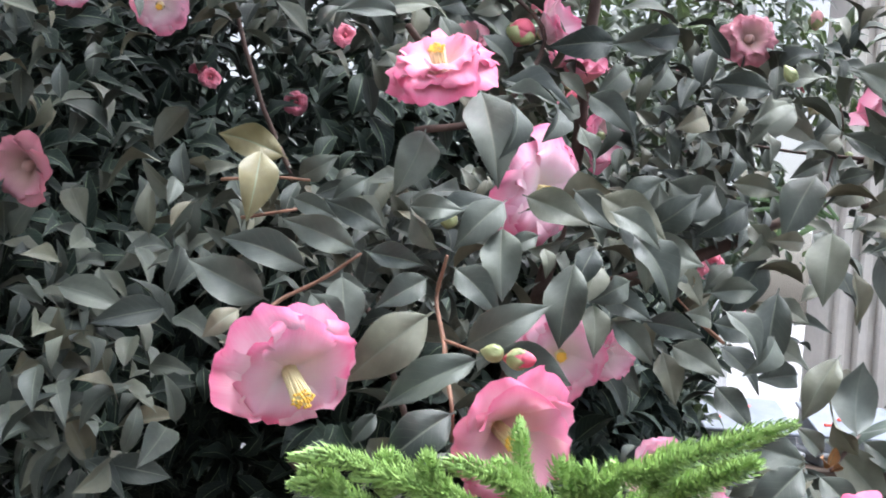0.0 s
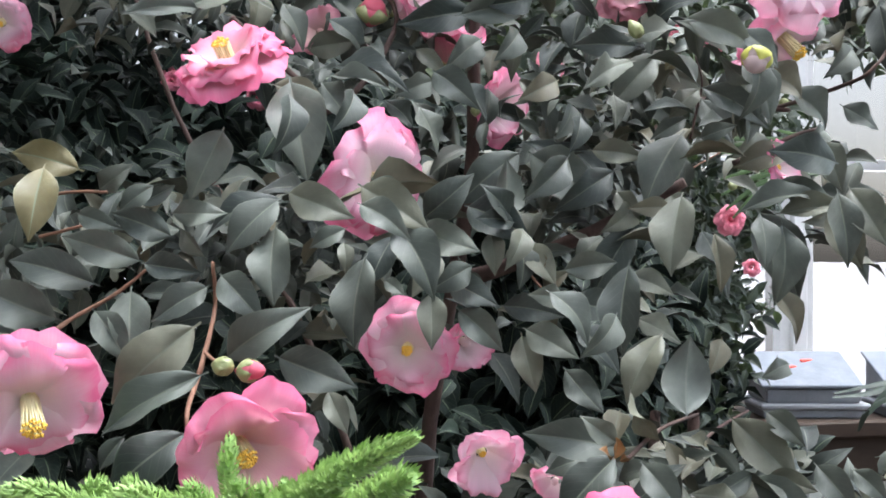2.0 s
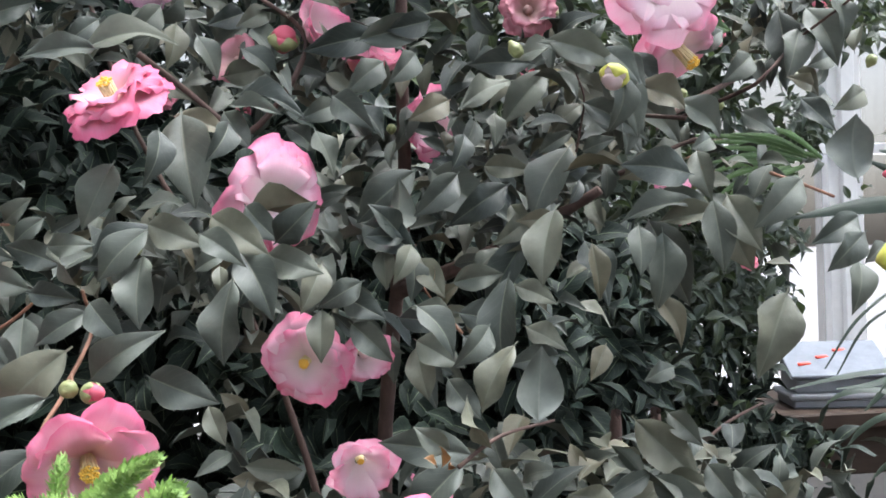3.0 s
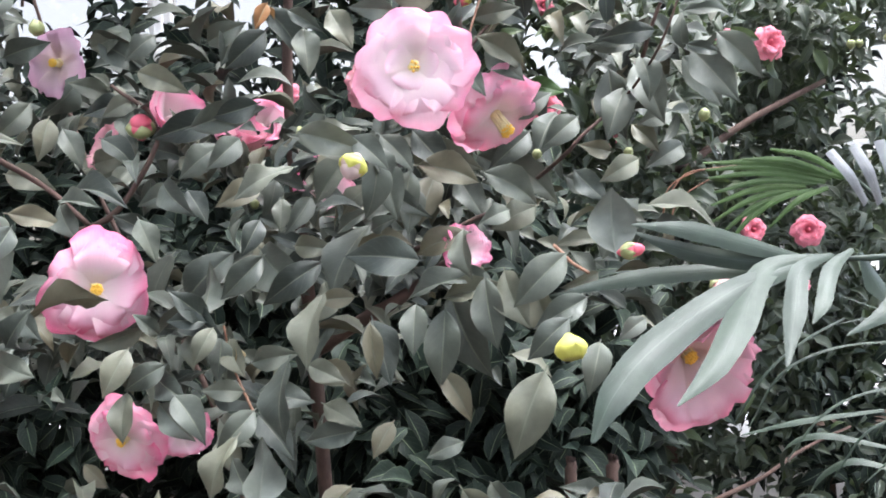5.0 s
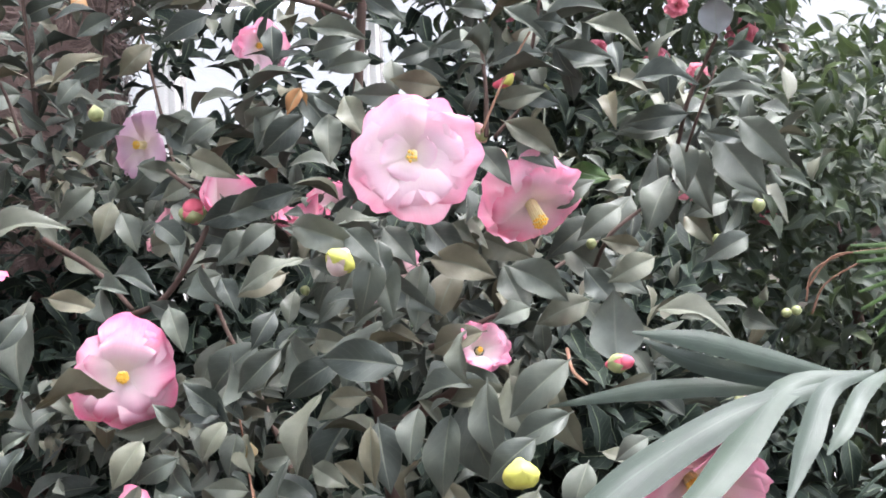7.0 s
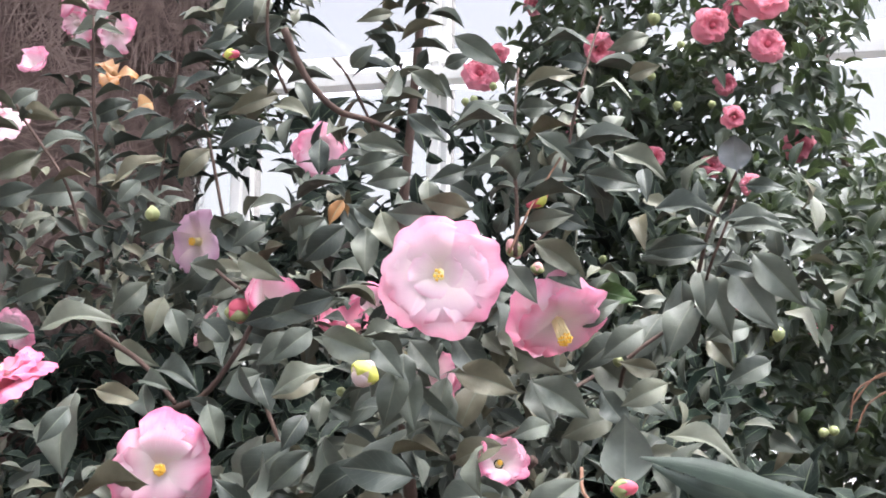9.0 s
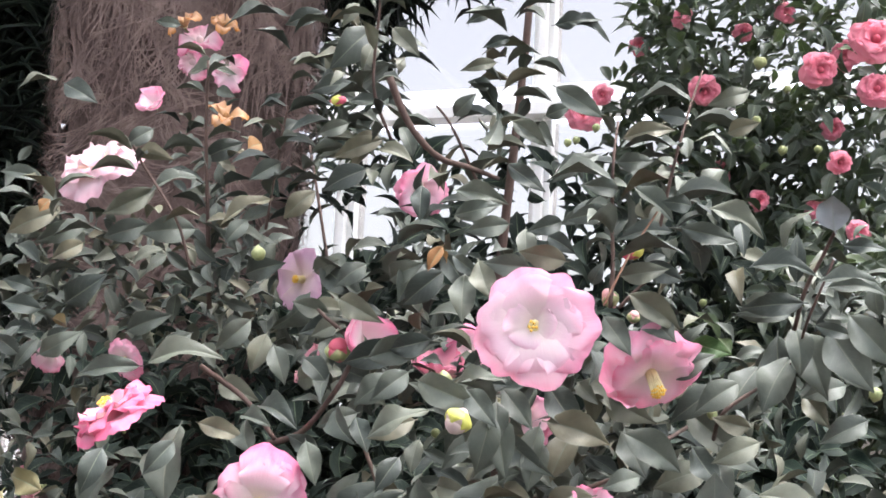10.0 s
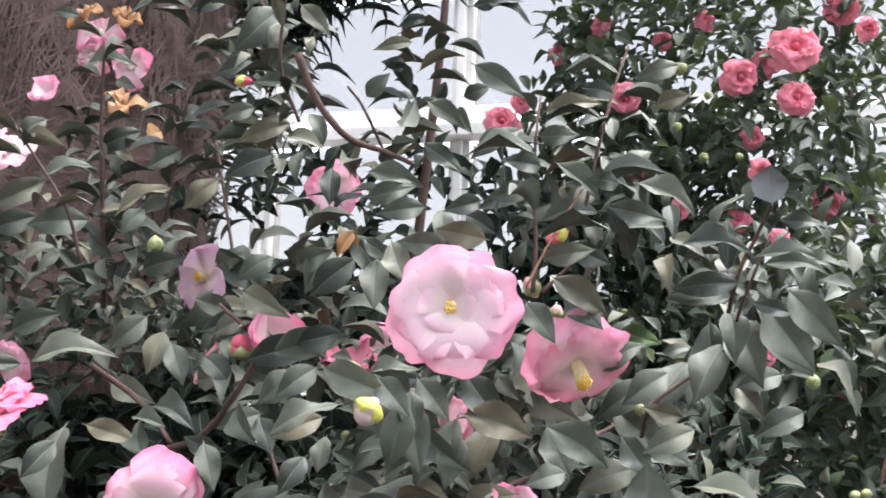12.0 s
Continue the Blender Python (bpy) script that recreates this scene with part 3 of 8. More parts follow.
ground_sheet()
# added bright sheet that keeps the panes white below the horizon
structure("ground_outside", [(-200, Y1 + 0.5, 0.0, 200, 280, 0.05)], BRIGHT_GROUND, "pale ground added outside to brighten the low panes", 0)
structure("pavement", [(X0, Y0, 0.0, X1, -0.75 + 0.25, 0.06)], PAVING, "pale stone path beside the planting bed", 0.01)
# out of view; its height is set to hold back low frontal light
structure("wall_south", [(X0, Y0 - 0.2, 0, X1, Y0, 2.9), (X0, Y0 - 0.2, 4.4, X1, Y0, H)], MASONRY, "unseen plastered wall, raised to cut low light")
structure("wall_west", [(X0 - 0.2, Y0 - 0.2, 0, X0, Y1 + 0.2, H)], MASONRY, "plain plastered end wall of the greenhouse")
# also unseen, raised so that light from above prevails
structure("wall_east", [(X1, Y0 - 0.2, 0, X1 + 0.2, Y1 + 0.2, 1.9), (X1, Y0 - 0.2, 4.2, X1 + 0.2, Y1 + 0.2, H)], MASONRY, "unseen plastered side wall, raised to cut low light")
structure("wall_north", [(X0, Y1, 0, X1, Y1 + 0.2, 0.75)], MASONRY, "low plastered wall under the greenhouse windows")

# tall glazed wall: posts, transoms and panes
posts = [(-3.6, 0.1), (-2.55, 0.1), (-1.58, 0.1), (-0.6, 0.1), (0.93, 0.1), (2.1, 0.1), (3.17, 0.18), (5.2, 0.1)]
glazing = tagged(new("window_1"), "tall white-framed greenhouse glazing, bright overcast sky behind", kind="structure")
for x, w in posts:
    part("mullion", boxes([(x, Y1 + 0.02, 0.75, x + w, Y1 + 0.16, H), (x + w * 0.3, Y1 - 0.02, 0.75, x + w * 0.7, Y1 + 0.02, H)]), WHITE, glazing)
for z, h, out in ((0.75, 0.07, 0.1), (1.95, 0.05, 0.0), (3.17, 0.06, 0.1), (3.28, 0.05, 0.03), (3.9, 0.1, 0.04), (H - 0.1, 0.1, 0.0)):
    part("transom", boxes([(X0, Y1 - out, z, X1, Y1 + 0.015, z + h)]), WHITE, glazing)
edges = [X0] + [x + w / 2 for x, w in posts] + [X1]
for a, b in zip(edges, edges[1:]):
    for z0, z1 in ((0.82, 1.95), (2.0, 3.17), (3.33, 3.9), (4.0, H)):
        pane = part("pane", boxes([(a, Y1 + 0.08, z0, b, Y1 + 0.086, z1)], 0), DULL_GLASS, glazing)
        pane.visible_shadow = False
pil = tagged(new("column_1"), "cream-painted fluted pilaster between the windows", kind="structure")
part("shaft", boxes([(3.77, Y1 - 0.16, 0.75, 4.3, Y1 + 0.01, H)], 0.01), CREAM, pil)
for i in range(4):
    part("flute", boxes([(3.8 + 0.13 * i, Y1 - 0.2, 0.8, 3.87 + 0.13 * i, Y1 - 0.158, H)], 0.012), CREAM, pil)

east = tagged(new("window_2"), "white-framed side glazing of the greenhouse", kind="structure")
for i in range(7):
    y = Y0 + (Y1 - Y0) * i / 6
    part("mullion", boxes([(X1 + 0.04, y - 0.05, 1.9, X1 + 0.16, y + 0.05, 4.2)]), WHITE, east)
for i in range(6):
    y = Y0 + (Y1 - Y0) * i / 6
    pane = part("pane", boxes([(X1 + 0.09, y + 0.05, 1.9, X1 + 0.096, y + (Y1 - Y0) / 6 - 0.05, 4.2)], 0), GLASS, east)
    pane.visible_shadow = False

# unseen high glazing, added as a light source for the leaves' front
south = tagged(new("window_3"), "unseen white-framed glazing added to light the leaves from the front", kind="structure")
for i in range(9):
    x = X0 + (X1 - X0) * i / 8
    part("mullion", boxes([(x - 0.05, Y0 - 0.16, 2.9, x + 0.05, Y0 - 0.04, 4.4)]), WHITE, south)
for i in range(8):
    x = X0 + (X1 - X0) * i / 8
    pane = part("pane", boxes([(x + 0.05, Y0 - 0.1, 2.9, x + (X1 - X0) / 8 - 0.05, Y0 - 0.094, 4.4)], 0), GLASS, south)
    pane.visible_shadow = False

roof = tagged(new("roof"), "glazed greenhouse roof on white bars", kind="structure")
for i in range(11):
    x = X0 + (X1 - X0) * i / 10
    part("glazing_bar", boxes([(x - 0.035, Y0 - 0.2, H, x + 0.035, Y1 + 0.2, H + 0.12)]), WHITE, roof)
for i in range(10):
    x = X0 + (X1 - X0) * i / 10
    pane = part("pane", boxes([(x + 0.035, Y0 - 0.2, H + 0.05, x + (X1 - X0) / 10 - 0.035, Y1 + 0.2, H + 0.056)], 0), GLASS, roof)
    pane.visible_shadow = False


def strip(points, widths, up=(0, 0, 1), keel=0.25, steps=5):
    """A long leaf along a line, widths in metres at each point, with a raised keel: verts, faces, uv."""
    line = smooth_line(points, steps)
    n = len(line)
    at = np.linspace(0, len(widths) - 1, n)
    ws = np.interp(at, range(len(widths)), widths)
    verts, uv, faces = [], [], []
    for i, p in enumerate(line):
        d = (line[min(i + 1, n - 1)] - line[max(i - 1, 0)]).normalized()
        x = d.cross(Vector(up)).normalized()
        z = x.cross(d)
        for k in range(5):
            q = k / 2 - 1
            verts.append(p + x * q * ws[i] / 2 - z * keel * abs(q) * ws[i] / 2)
            uv.append((k / 4, i / (n - 1)))
    for i in range(n - 1):
        for k in range(4):
            a = i * 5 + k
            faces.append((a, a + 1, a + 6, a + 5))
    return verts, faces, uv


def leaflet(parent, points, widths, mat, up=(0, -0.5, 1), label="", name="leaflet", keel=0.25):
    v, f, uv = strip(points, widths, up, keel)
    return child(name, mesh_of(name, v, f, mat, uv), parent, label)


def shoot(parent, points, seed, reach=0.0125, density=4600):
    """A conifer shoot: a stem and the needles set spirally round it."""
    rng = random.Random(seed)
    line = smooth_line(points, 8)
    v, f = tube(line, [0.0026 - 0.0014 * i / (len(line) - 1) for i in range(len(line))], 6)
    stem = child("shoot", mesh_of("shoot", v, f, NEEDLE), parent, "bright green conifer shoot")
    lens = [0.0]
    for a, b in zip(line, line[1:]):
        lens.append(lens[-1] + (b - a).length)
    total = lens[-1]
    nv, nf = [], []
    for i in range(int(total * density)):
        s = total * (i + rng.random()) / int(total * density)
        j = min(max(k for k in range(len(lens)) if lens[k] <= s), len(line) - 2)
        q = (s - lens[j]) / (lens[j + 1] - lens[j])
        p = line[j].lerp(line[j + 1], q)
        d = (line[j + 1] - line[j]).normalized()
        a = d.cross(Vector((0.2, 0.1, 1))).normalized()
        b = d.cross(a)
        w = i * 2.399 + rng.uniform(-0.4, 0.4)
        out = a * math.cos(w) + b * math.sin(w)
        near_tip = s / total
        L = 0.9 * reach * rng.uniform(0.8, 1.15) * (1.0 if near_tip < 0.88 else 1 - 0.5 * (near_tip - 0.88) / 0.12)
        lean = 0.28 + 0.9 * max(near_tip - 0.8, 0) / 0.2
        mid = p + (out + d * lean * 0.35).normalized() * L * 0.6
        tip = p + (out * 0.9 + d * (lean + 0.08) + Vector((0, 0, 0.12))).normalized() * L
        side = d.cross(out).normalized() * L * 0.115
        thick = d * L * 0.06
        n = len(nv)
        nv += [p - side, p + side, mid + side * 1.1 + thick, mid - side * 1.1 + thick, tip, mid - thick]
        nf += [(n, n + 1, n + 2, n + 3), (n + 3, n + 2, n + 4), (n, n + 3, n + 5), (n + 1, n + 5, n + 2), (n + 5, n + 3, n + 4), (n + 5, n + 4, n + 2)]
    tagged(child("needle_cover", mesh_of("needle_cover", nv, nf, NEEDLE, smooth=False), stem), kind="stuff")
    return stem


def shaggy_trunk(parent, base, top, radius, strands, seed):
    """A palm trunk wrapped in hanging and tangled fibre."""
    rng = random.Random(seed)
    base, top = Vector(base), Vector(top)
    line = [base.lerp(top, i / 24) for i in range(25)]
    v, f = tube(line, [radius * (0.93 + 0.06 * math.sin(i * 1.9) + 0.04 * rng.random()) for i in range(25)], 28, 0.05, rng)
    child("trunk", mesh_of("trunk", v, f, FIBRE), parent, "brown fibrous palm trunk")
    axis = (top - base).normalized()
    a = axis.cross(Vector((1, 0.2, 0))).normalized()
    b = axis.cross(a)
    span = (top - base).length

    def strand(rows, faces, pts, wide):
        n, last = len(rows), len(pts) - 1
        for k, q in enumerate(pts):
            run = pts[min(k + 1, last)] - pts[max(k - 1, 0)]
            e = run.cross(q - base - axis * (q - base).dot(axis)).normalized() * wide * (1 - 0.7 * k / last)
            rows += [q - e, q + e]
        faces += [(n + 2 * k, n + 2 * k + 1, n + 2 * k + 3, n + 2 * k + 2) for k in range(last)]

    def surface(w, h, off):
        return base + axis * h + (a * math.cos(w) + b * math.sin(w)) * (radius + off)

    # short matted fibre
    sv, sf = [], []
    for _ in range(strands):
        w, h = rng.uniform(0, 6.283), span * rng.uniform(0.35, 1.0)
        L, way = rng.uniform(0.03, 0.1), rng.uniform(0, 6.283)
        bend = rng.uniform(-1.6, 1.6)
        pts, off = [], rng.uniform(-0.01, 0.012)
        for k in range(5):
            pts.append(surface(w, h, off))
            w += math.cos(way) * L / 4 / radius
            h += (math.sin(way) * 0.8 - 0.25) * L / 4
            off += rng.uniform(-0.004, 0.008)
            way += bend / 4
        strand(sv, sf, pts, rng.uniform(0.0006, 0.0016))
    tagged(child("fibre", mesh_of("fibre", sv, sf, FIBRE), parent), kind="stuff")
    # tufts whose fibres run and curl together, long and hanging higher up
    sv, sf = [], []
    for _ in range(strands // 34):
        w, h = rng.uniform(0, 6.283), span * rng.uniform(0.4, 1.0)
        high = h > 0.69 * span
        L = rng.uniform(0.14, 0.34) if high else rng.uniform(0.06, 0.17)
        way = -1.57 + rng.uniform(-0.5, 0.5) if high else rng.choice((-0.5, 3.6)) + rng.uniform(-0.9, 0.9)
        bend = rng.uniform(-0.7, 0.7) if high else rng.uniform(-2.2, 2.2)
        for _ in range(rng.randint(6, 20)):
            u, z, g, off = w + rng.gauss(0, 0.035), h + rng.gauss(0, 0.012), way + rng.gauss(0, 0.16), rng.uniform(0.004, 0.016)
            turn, reach = bend + rng.gauss(0, 0.45), L * rng.uniform(0.55, 1.1)
            pts = []
            for k in range(7):
                pts.append(surface(u, z, off))
                u += math.cos(g) * reach / 6 / radius
                z += math.sin(g) * reach / 6
                off += rng.uniform(-0.003, 0.009)
                g += turn / 6
            strand(sv, sf, pts, rng.uniform(0.0007, 0.0019) * (1.5 if high else 1))
    tagged(child("tuft", mesh_of("tuft", sv, sf, FIBRE_PALE), parent, "bleached curling fibre"), kind="stuff")


# ---- camellias ----
# lanes of open air between the shoots
OPEN_AIR = []
for a, z, ra, rz in (
    ((0.59, 0.57, 1.48), (2.54, 3.43, 1.38), 0.050, 0.176),
    ((0.59, 0.57, 1.44), (2.54, 3.43, 1.19), 0.042, 0.137),
    ((0.53, 0.59, 1.50), (2.26, 3.53, 1.48), 0.029, 0.073),
    ((0.57, 0.58, 1.52), (2.46, 3.45, 1.59), 0.038, 0.118),
    ((0.61, 0.56, 1.62), (2.65, 3.38, 2.06), 0.031, 0.085),
    ((0.56, 0.58, 1.65), (2.40, 3.47, 2.22), 0.031, 0.085),
    ((0.64, 0.55, 1.47), (2.81, 3.33, 1.35), 0.050, 0.176),
    ((0.67, 0.54, 1.49), (2.93, 3.28, 1.43), 0.052, 0.186),
    ((0.52, 0.59, 1.63), (2.19, 3.55, 2.13), 0.027, 0.065),
    ((0.68, 0.50, 1.50), (2.38, 3.57, 1.32), 0.038, 0.118),
    ((0.71, 0.50, 1.64), (2.53, 3.53, 2.02), 0.038, 0.118),
):
    OPEN_AIR.append((np.array(a), np.array(z), ra, rz))
for a, z, ra, rz in (
    ((0.45, 0.53, 1.78), (-0.64, 3.86, 2.55), 0.031, 0.085),
    ((0.51, 0.53, 1.76), (-0.35, 3.86, 2.45), 0.029, 0.077),
    ((0.57, 0.53, 1.71), (-0.06, 3.87, 2.21), 0.030, 0.081),
    ((0.56, 0.53, 1.78), (-0.09, 3.86, 2.51), 0.029, 0.073),
    ((0.77, 0.53, 1.75), (0.95, 3.86, 2.38), 0.030, 0.081),
    ((0.79, 0.53, 1.71), (1.06, 3.87, 2.18), 0.029, 0.073),
    ((0.91, 0.53, 1.67), (1.63, 3.87, 2.00), 0.026, 0.061),
    ((0.99, 0.53, 1.66), (2.04, 3.87, 1.95), 0.029, 0.073),
    ((0.47, 0.53, 1.75), (-0.51, 3.86, 2.40), 0.026, 0.057),
    ((0.66, 0.47, 1.92), (-0.33, 3.53, 2.98), 0.044, 0.147),
    ((0.69, 0.47, 1.95), (-0.21, 3.55, 3.12), 0.044, 0.147),
):
    OPEN_AIR.append((np.array(a), np.array(z), ra, rz))
for a, z, ra, rz in (
    ((0.72, 0.49, 1.91), (-0.02, 3.65, 2.96), 0.042, 0.137),
    ((0.73, 0.49, 1.95), (-0.00, 3.62, 3.15), 0.042, 0.137),
    ((0.54, 0.45, 1.79), (-0.93, 3.43, 2.35), 0.037, 0.112),
    ((0.57, 0.46, 1.80), (-0.78, 3.47, 2.42), 0.033, 0.096),
    ((0.59, 0.46, 1.81), (-0.67, 3.51, 2.42), 0.033, 0.096),
    ((0.55, 0.45, 1.78), (-0.85, 3.46, 2.31), 0.031, 0.085),
    ((0.65, 0.48, 1.81), (-0.38, 3.61, 2.44), 0.033, 0.096),
    ((0.68, 0.49, 1.83), (-0.23, 3.65, 2.52), 0.036, 0.108),
    ((0.63, 0.45, 1.93), (-0.50, 3.46, 3.03), 0.044, 0.147),
    ((0.63, 0.45, 1.95), (-0.48, 3.45, 3.14), 0.044, 0.147),
    ((0.61, 0.44, 1.94), (-0.59, 3.42, 3.08), 0.035, 0.104),
):
    OPEN_AIR.append((np.array(a), np.array(z), ra, rz))
for a, z, ra, rz in (
    ((0.70, 0.50, 1.80), (-0.16, 3.70, 2.39), 0.029, 0.077),
    ((0.76, 0.51, 1.87), (0.18, 3.76, 2.74), 0.028, 0.069),
    ((0.64, 0.47, 1.87), (-0.45, 3.54, 2.72), 0.036, 0.108),
    ((0.54, 0.44, 1.83), (-0.93, 3.39, 2.54), 0.033, 0.096),
    ((0.53, 0.43, 1.86), (-0.98, 3.35, 2.69), 0.029, 0.077),
    ((0.54, 0.59, 1.59), (2.30, 3.51, 1.94), 0.026, 0.057),
    ((0.50, 0.60, 1.59), (2.10, 3.58, 1.93), 0.025, 0.053),
    ((0.60, 0.56, 1.63), (2.59, 3.40, 2.14), 0.028, 0.069),
    ((0.57, 0.57, 1.61), (2.46, 3.45, 2.04), 0.026, 0.057),
    ((0.61, 0.56, 1.54), (2.66, 3.38, 1.66), 0.028, 0.069),
    ((0.56, 0.58, 1.57), (2.40, 3.47, 1.83), 0.026, 0.061),
):
    OPEN_AIR.append((np.array(a), np.array(z), ra, rz))
for a, z, ra, rz in (
    ((0.49, 0.54, 1.50), (2.42, 3.38, 1.52), 0.040, 0.127),
    ((0.48, 0.55, 1.47), (2.38, 3.40, 1.34), 0.034, 0.098),
    ((0.57, 0.51, 1.49), (2.83, 3.22, 1.45), 0.052, 0.186),
    ((0.50, 0.54, 1.56), (2.50, 3.35, 1.80), 0.030, 0.079),
    ((0.54, 0.52, 1.47), (2.69, 3.27, 1.36), 0.044, 0.147),
    ((0.11, 0.48, 1.60), (0.13, 1.69, 1.79), 0.042, 0.095),
    ((0.14, 0.47, 1.61), (0.24, 1.65, 1.82), 0.039, 0.087),
    ((0.13, 0.47, 1.58), (0.22, 1.66, 1.73), 0.031, 0.062),
    ((0.18, 0.45, 1.59), (0.34, 1.62, 1.77), 0.034, 0.071),
    ((0.12, 0.53, 1.40), (0.16, 1.53, 1.24), 0.041, 0.082),
    ((0.17, 0.51, 1.41), (0.28, 1.48, 1.26), 0.035, 0.067),
):
    OPEN_AIR.append((np.array(a), np.array(z), ra, rz))
for a, z, ra, rz in (
    ((0.37, 0.31, 1.66), (0.51, 0.95, 1.79), 0.026, 0.043),
    ((0.37, 0.31, 1.64), (0.51, 0.95, 1.74), 0.026, 0.043),
    ((0.37, 0.31, 1.61), (0.51, 0.95, 1.69), 0.026, 0.043),
    ((0.37, 0.31, 1.59), (0.51, 0.95, 1.64), 0.026, 0.043),
    ((0.37, 0.31, 1.56), (0.51, 0.95, 1.58), 0.026, 0.043),
    ((0.36, 0.36, 1.59), (2.28, 3.46, 2.12), 0.028, 0.088),
    ((0.39, 0.35, 1.60), (2.49, 3.38, 2.21), 0.027, 0.079),
    ((0.40, 0.35, 1.58), (2.54, 3.36, 2.05), 0.028, 0.088),
    ((0.39, 0.35, 1.51), (2.47, 3.39, 1.60), 0.031, 0.108),
    ((0.38, 0.36, 1.50), (2.40, 3.42, 1.48), 0.031, 0.108),
    ((0.40, 0.35, 1.49), (2.53, 3.36, 1.45), 0.031, 0.108),
):
    OPEN_AIR.append((np.array(a), np.array(z), ra, rz))
for a, z, ra, rz in (
    ((0.36, 0.37, 1.46), (2.25, 3.48, 1.24), 0.027, 0.079),
    ((0.43, 0.33, 1.50), (2.76, 3.27, 1.52), 0.034, 0.127),
    ((0.41, 0.34, 1.52), (2.63, 3.32, 1.61), 0.028, 0.088),
    ((0.44, 0.33, 1.48), (2.84, 3.24, 1.35), 0.034, 0.127),
    ((0.47, 0.32, 1.50), (2.99, 3.17, 1.53), 0.034, 0.127),
    ((0.18, 0.45, 1.63), (0.07, 1.50, 1.76), 0.046, 0.093),
    ((0.16, 0.46, 1.60), (0.04, 1.50, 1.68), 0.036, 0.069),
    ((0.21, 0.45, 1.59), (0.16, 1.48, 1.66), 0.033, 0.062),
    ((1.04, 1.39, 1.42), (1.66, 4.70, 1.09), 0.029, 0.058),
    ((1.08, 1.39, 1.33), (1.78, 4.70, 0.82), 0.031, 0.062),
    ((1.14, 1.39, 1.29), (1.94, 4.70, 0.72), 0.027, 0.051),
):
    OPEN_AIR.append((np.array(a), np.array(z), ra, rz))
for a, z, ra, rz in (
    ((1.21, 1.39, 1.33), (2.16, 4.70, 0.84), 0.028, 0.053),
    ((0.96, 1.39, 1.31), (1.41, 4.70, 0.77), 0.031, 0.062),
    ((1.23, 1.39, 1.37), (2.21, 4.70, 0.93), 0.026, 0.049),
    ((1.09, 1.39, 1.45), (1.81, 4.69, 1.19), 0.026, 0.049),
    ((0.63, 0.41, 1.45), (2.12, 3.11, 1.08), 0.039, 0.124),
    ((0.65, 0.41, 1.45), (2.26, 3.09, 1.09), 0.039, 0.124),
    ((0.61, 0.42, 1.45), (2.02, 3.14, 1.06), 0.032, 0.090),
):
    OPEN_AIR.append((np.array(a), np.array(z), ra, rz))
for a, z, ra, rz in (
    ((0.45, 0.58, 1.71), (2.41, 3.60, 2.54), 0.022, 0.097),
    ((0.48, 0.58, 1.63), (2.54, 3.60, 2.14), 0.020, 0.089),
    ((0.53, 0.58, 1.51), (2.80, 3.60, 1.52), 0.024, 0.108),
    ((0.47, 0.58, 1.49), (2.51, 3.60, 1.42), 0.025, 0.113),
    ((0.46, 0.58, 1.44), (2.44, 3.60, 1.21), 0.020, 0.087),
    ((0.50, 0.58, 1.63), (2.37, 3.60, 2.14), 0.017, 0.076),
    ((0.55, 0.58, 1.64), (2.65, 3.60, 2.21), 0.019, 0.085),
    ((0.53, 0.58, 1.53), (2.51, 3.60, 1.64), 0.022, 0.103),
    ((0.55, 0.58, 1.49), (2.62, 3.60, 1.46), 0.023, 0.105),
    ((0.67, 0.58, 1.68), (3.27, 3.60, 2.42), 0.022, 0.104),
    ((0.68, 0.58, 1.57), (3.30, 3.60, 1.84), 0.020, 0.094),
):
    OPEN_AIR.append((np.array(a), np.array(z), ra, rz))
for a, z, ra, rz in (
    ((0.76, 0.58, 1.65), (2.59, 3.60, 2.03), 0.021, 0.088),
    ((0.72, 0.58, 1.49), (2.37, 3.60, 1.32), 0.022, 0.094),
    ((0.48, 0.58, 1.81), (-0.99, 3.60, 2.36), 0.017, 0.069),
    ((0.64, 0.58, 1.83), (-0.29, 3.60, 2.43), 0.015, 0.059),
    ((0.60, 0.58, 1.73), (-0.30, 3.60, 2.12), 0.013, 0.050),
):
    OPEN_AIR.append((np.array(a), np.array(z), ra, rz))
HOLLOWS = []
# dark hollows inside the bush
for a, z, ra, rz in (
    ((0.09, 0.58, 1.60), (0.14, 1.42, 1.71), 0.028, 0.059),
    ((0.14, 0.58, 1.62), (0.24, 1.42, 1.76), 0.027, 0.057),
    ((0.17, 0.58, 1.63), (0.32, 1.42, 1.77), 0.023, 0.048),
    ((0.16, 0.58, 1.58), (0.30, 1.42, 1.67), 0.023, 0.048),
    ((0.12, 0.58, 1.56), (0.20, 1.42, 1.62), 0.017, 0.036),
    ((0.10, 0.58, 1.40), (0.16, 1.42, 1.28), 0.027, 0.056),
    ((0.13, 0.58, 1.41), (0.23, 1.42, 1.30), 0.020, 0.042),
    ((0.16, 0.58, 1.43), (0.29, 1.42, 1.34), 0.016, 0.033),
    ((0.37, 0.58, 1.44), (0.75, 1.42, 1.38), 0.024, 0.051),
    ((0.43, 0.58, 1.43), (0.88, 1.42, 1.35), 0.025, 0.052),
    ((0.33, 0.58, 1.43), (0.67, 1.42, 1.34), 0.021, 0.044),
):
    HOLLOWS.append((np.array(a), np.array(z), ra, rz))
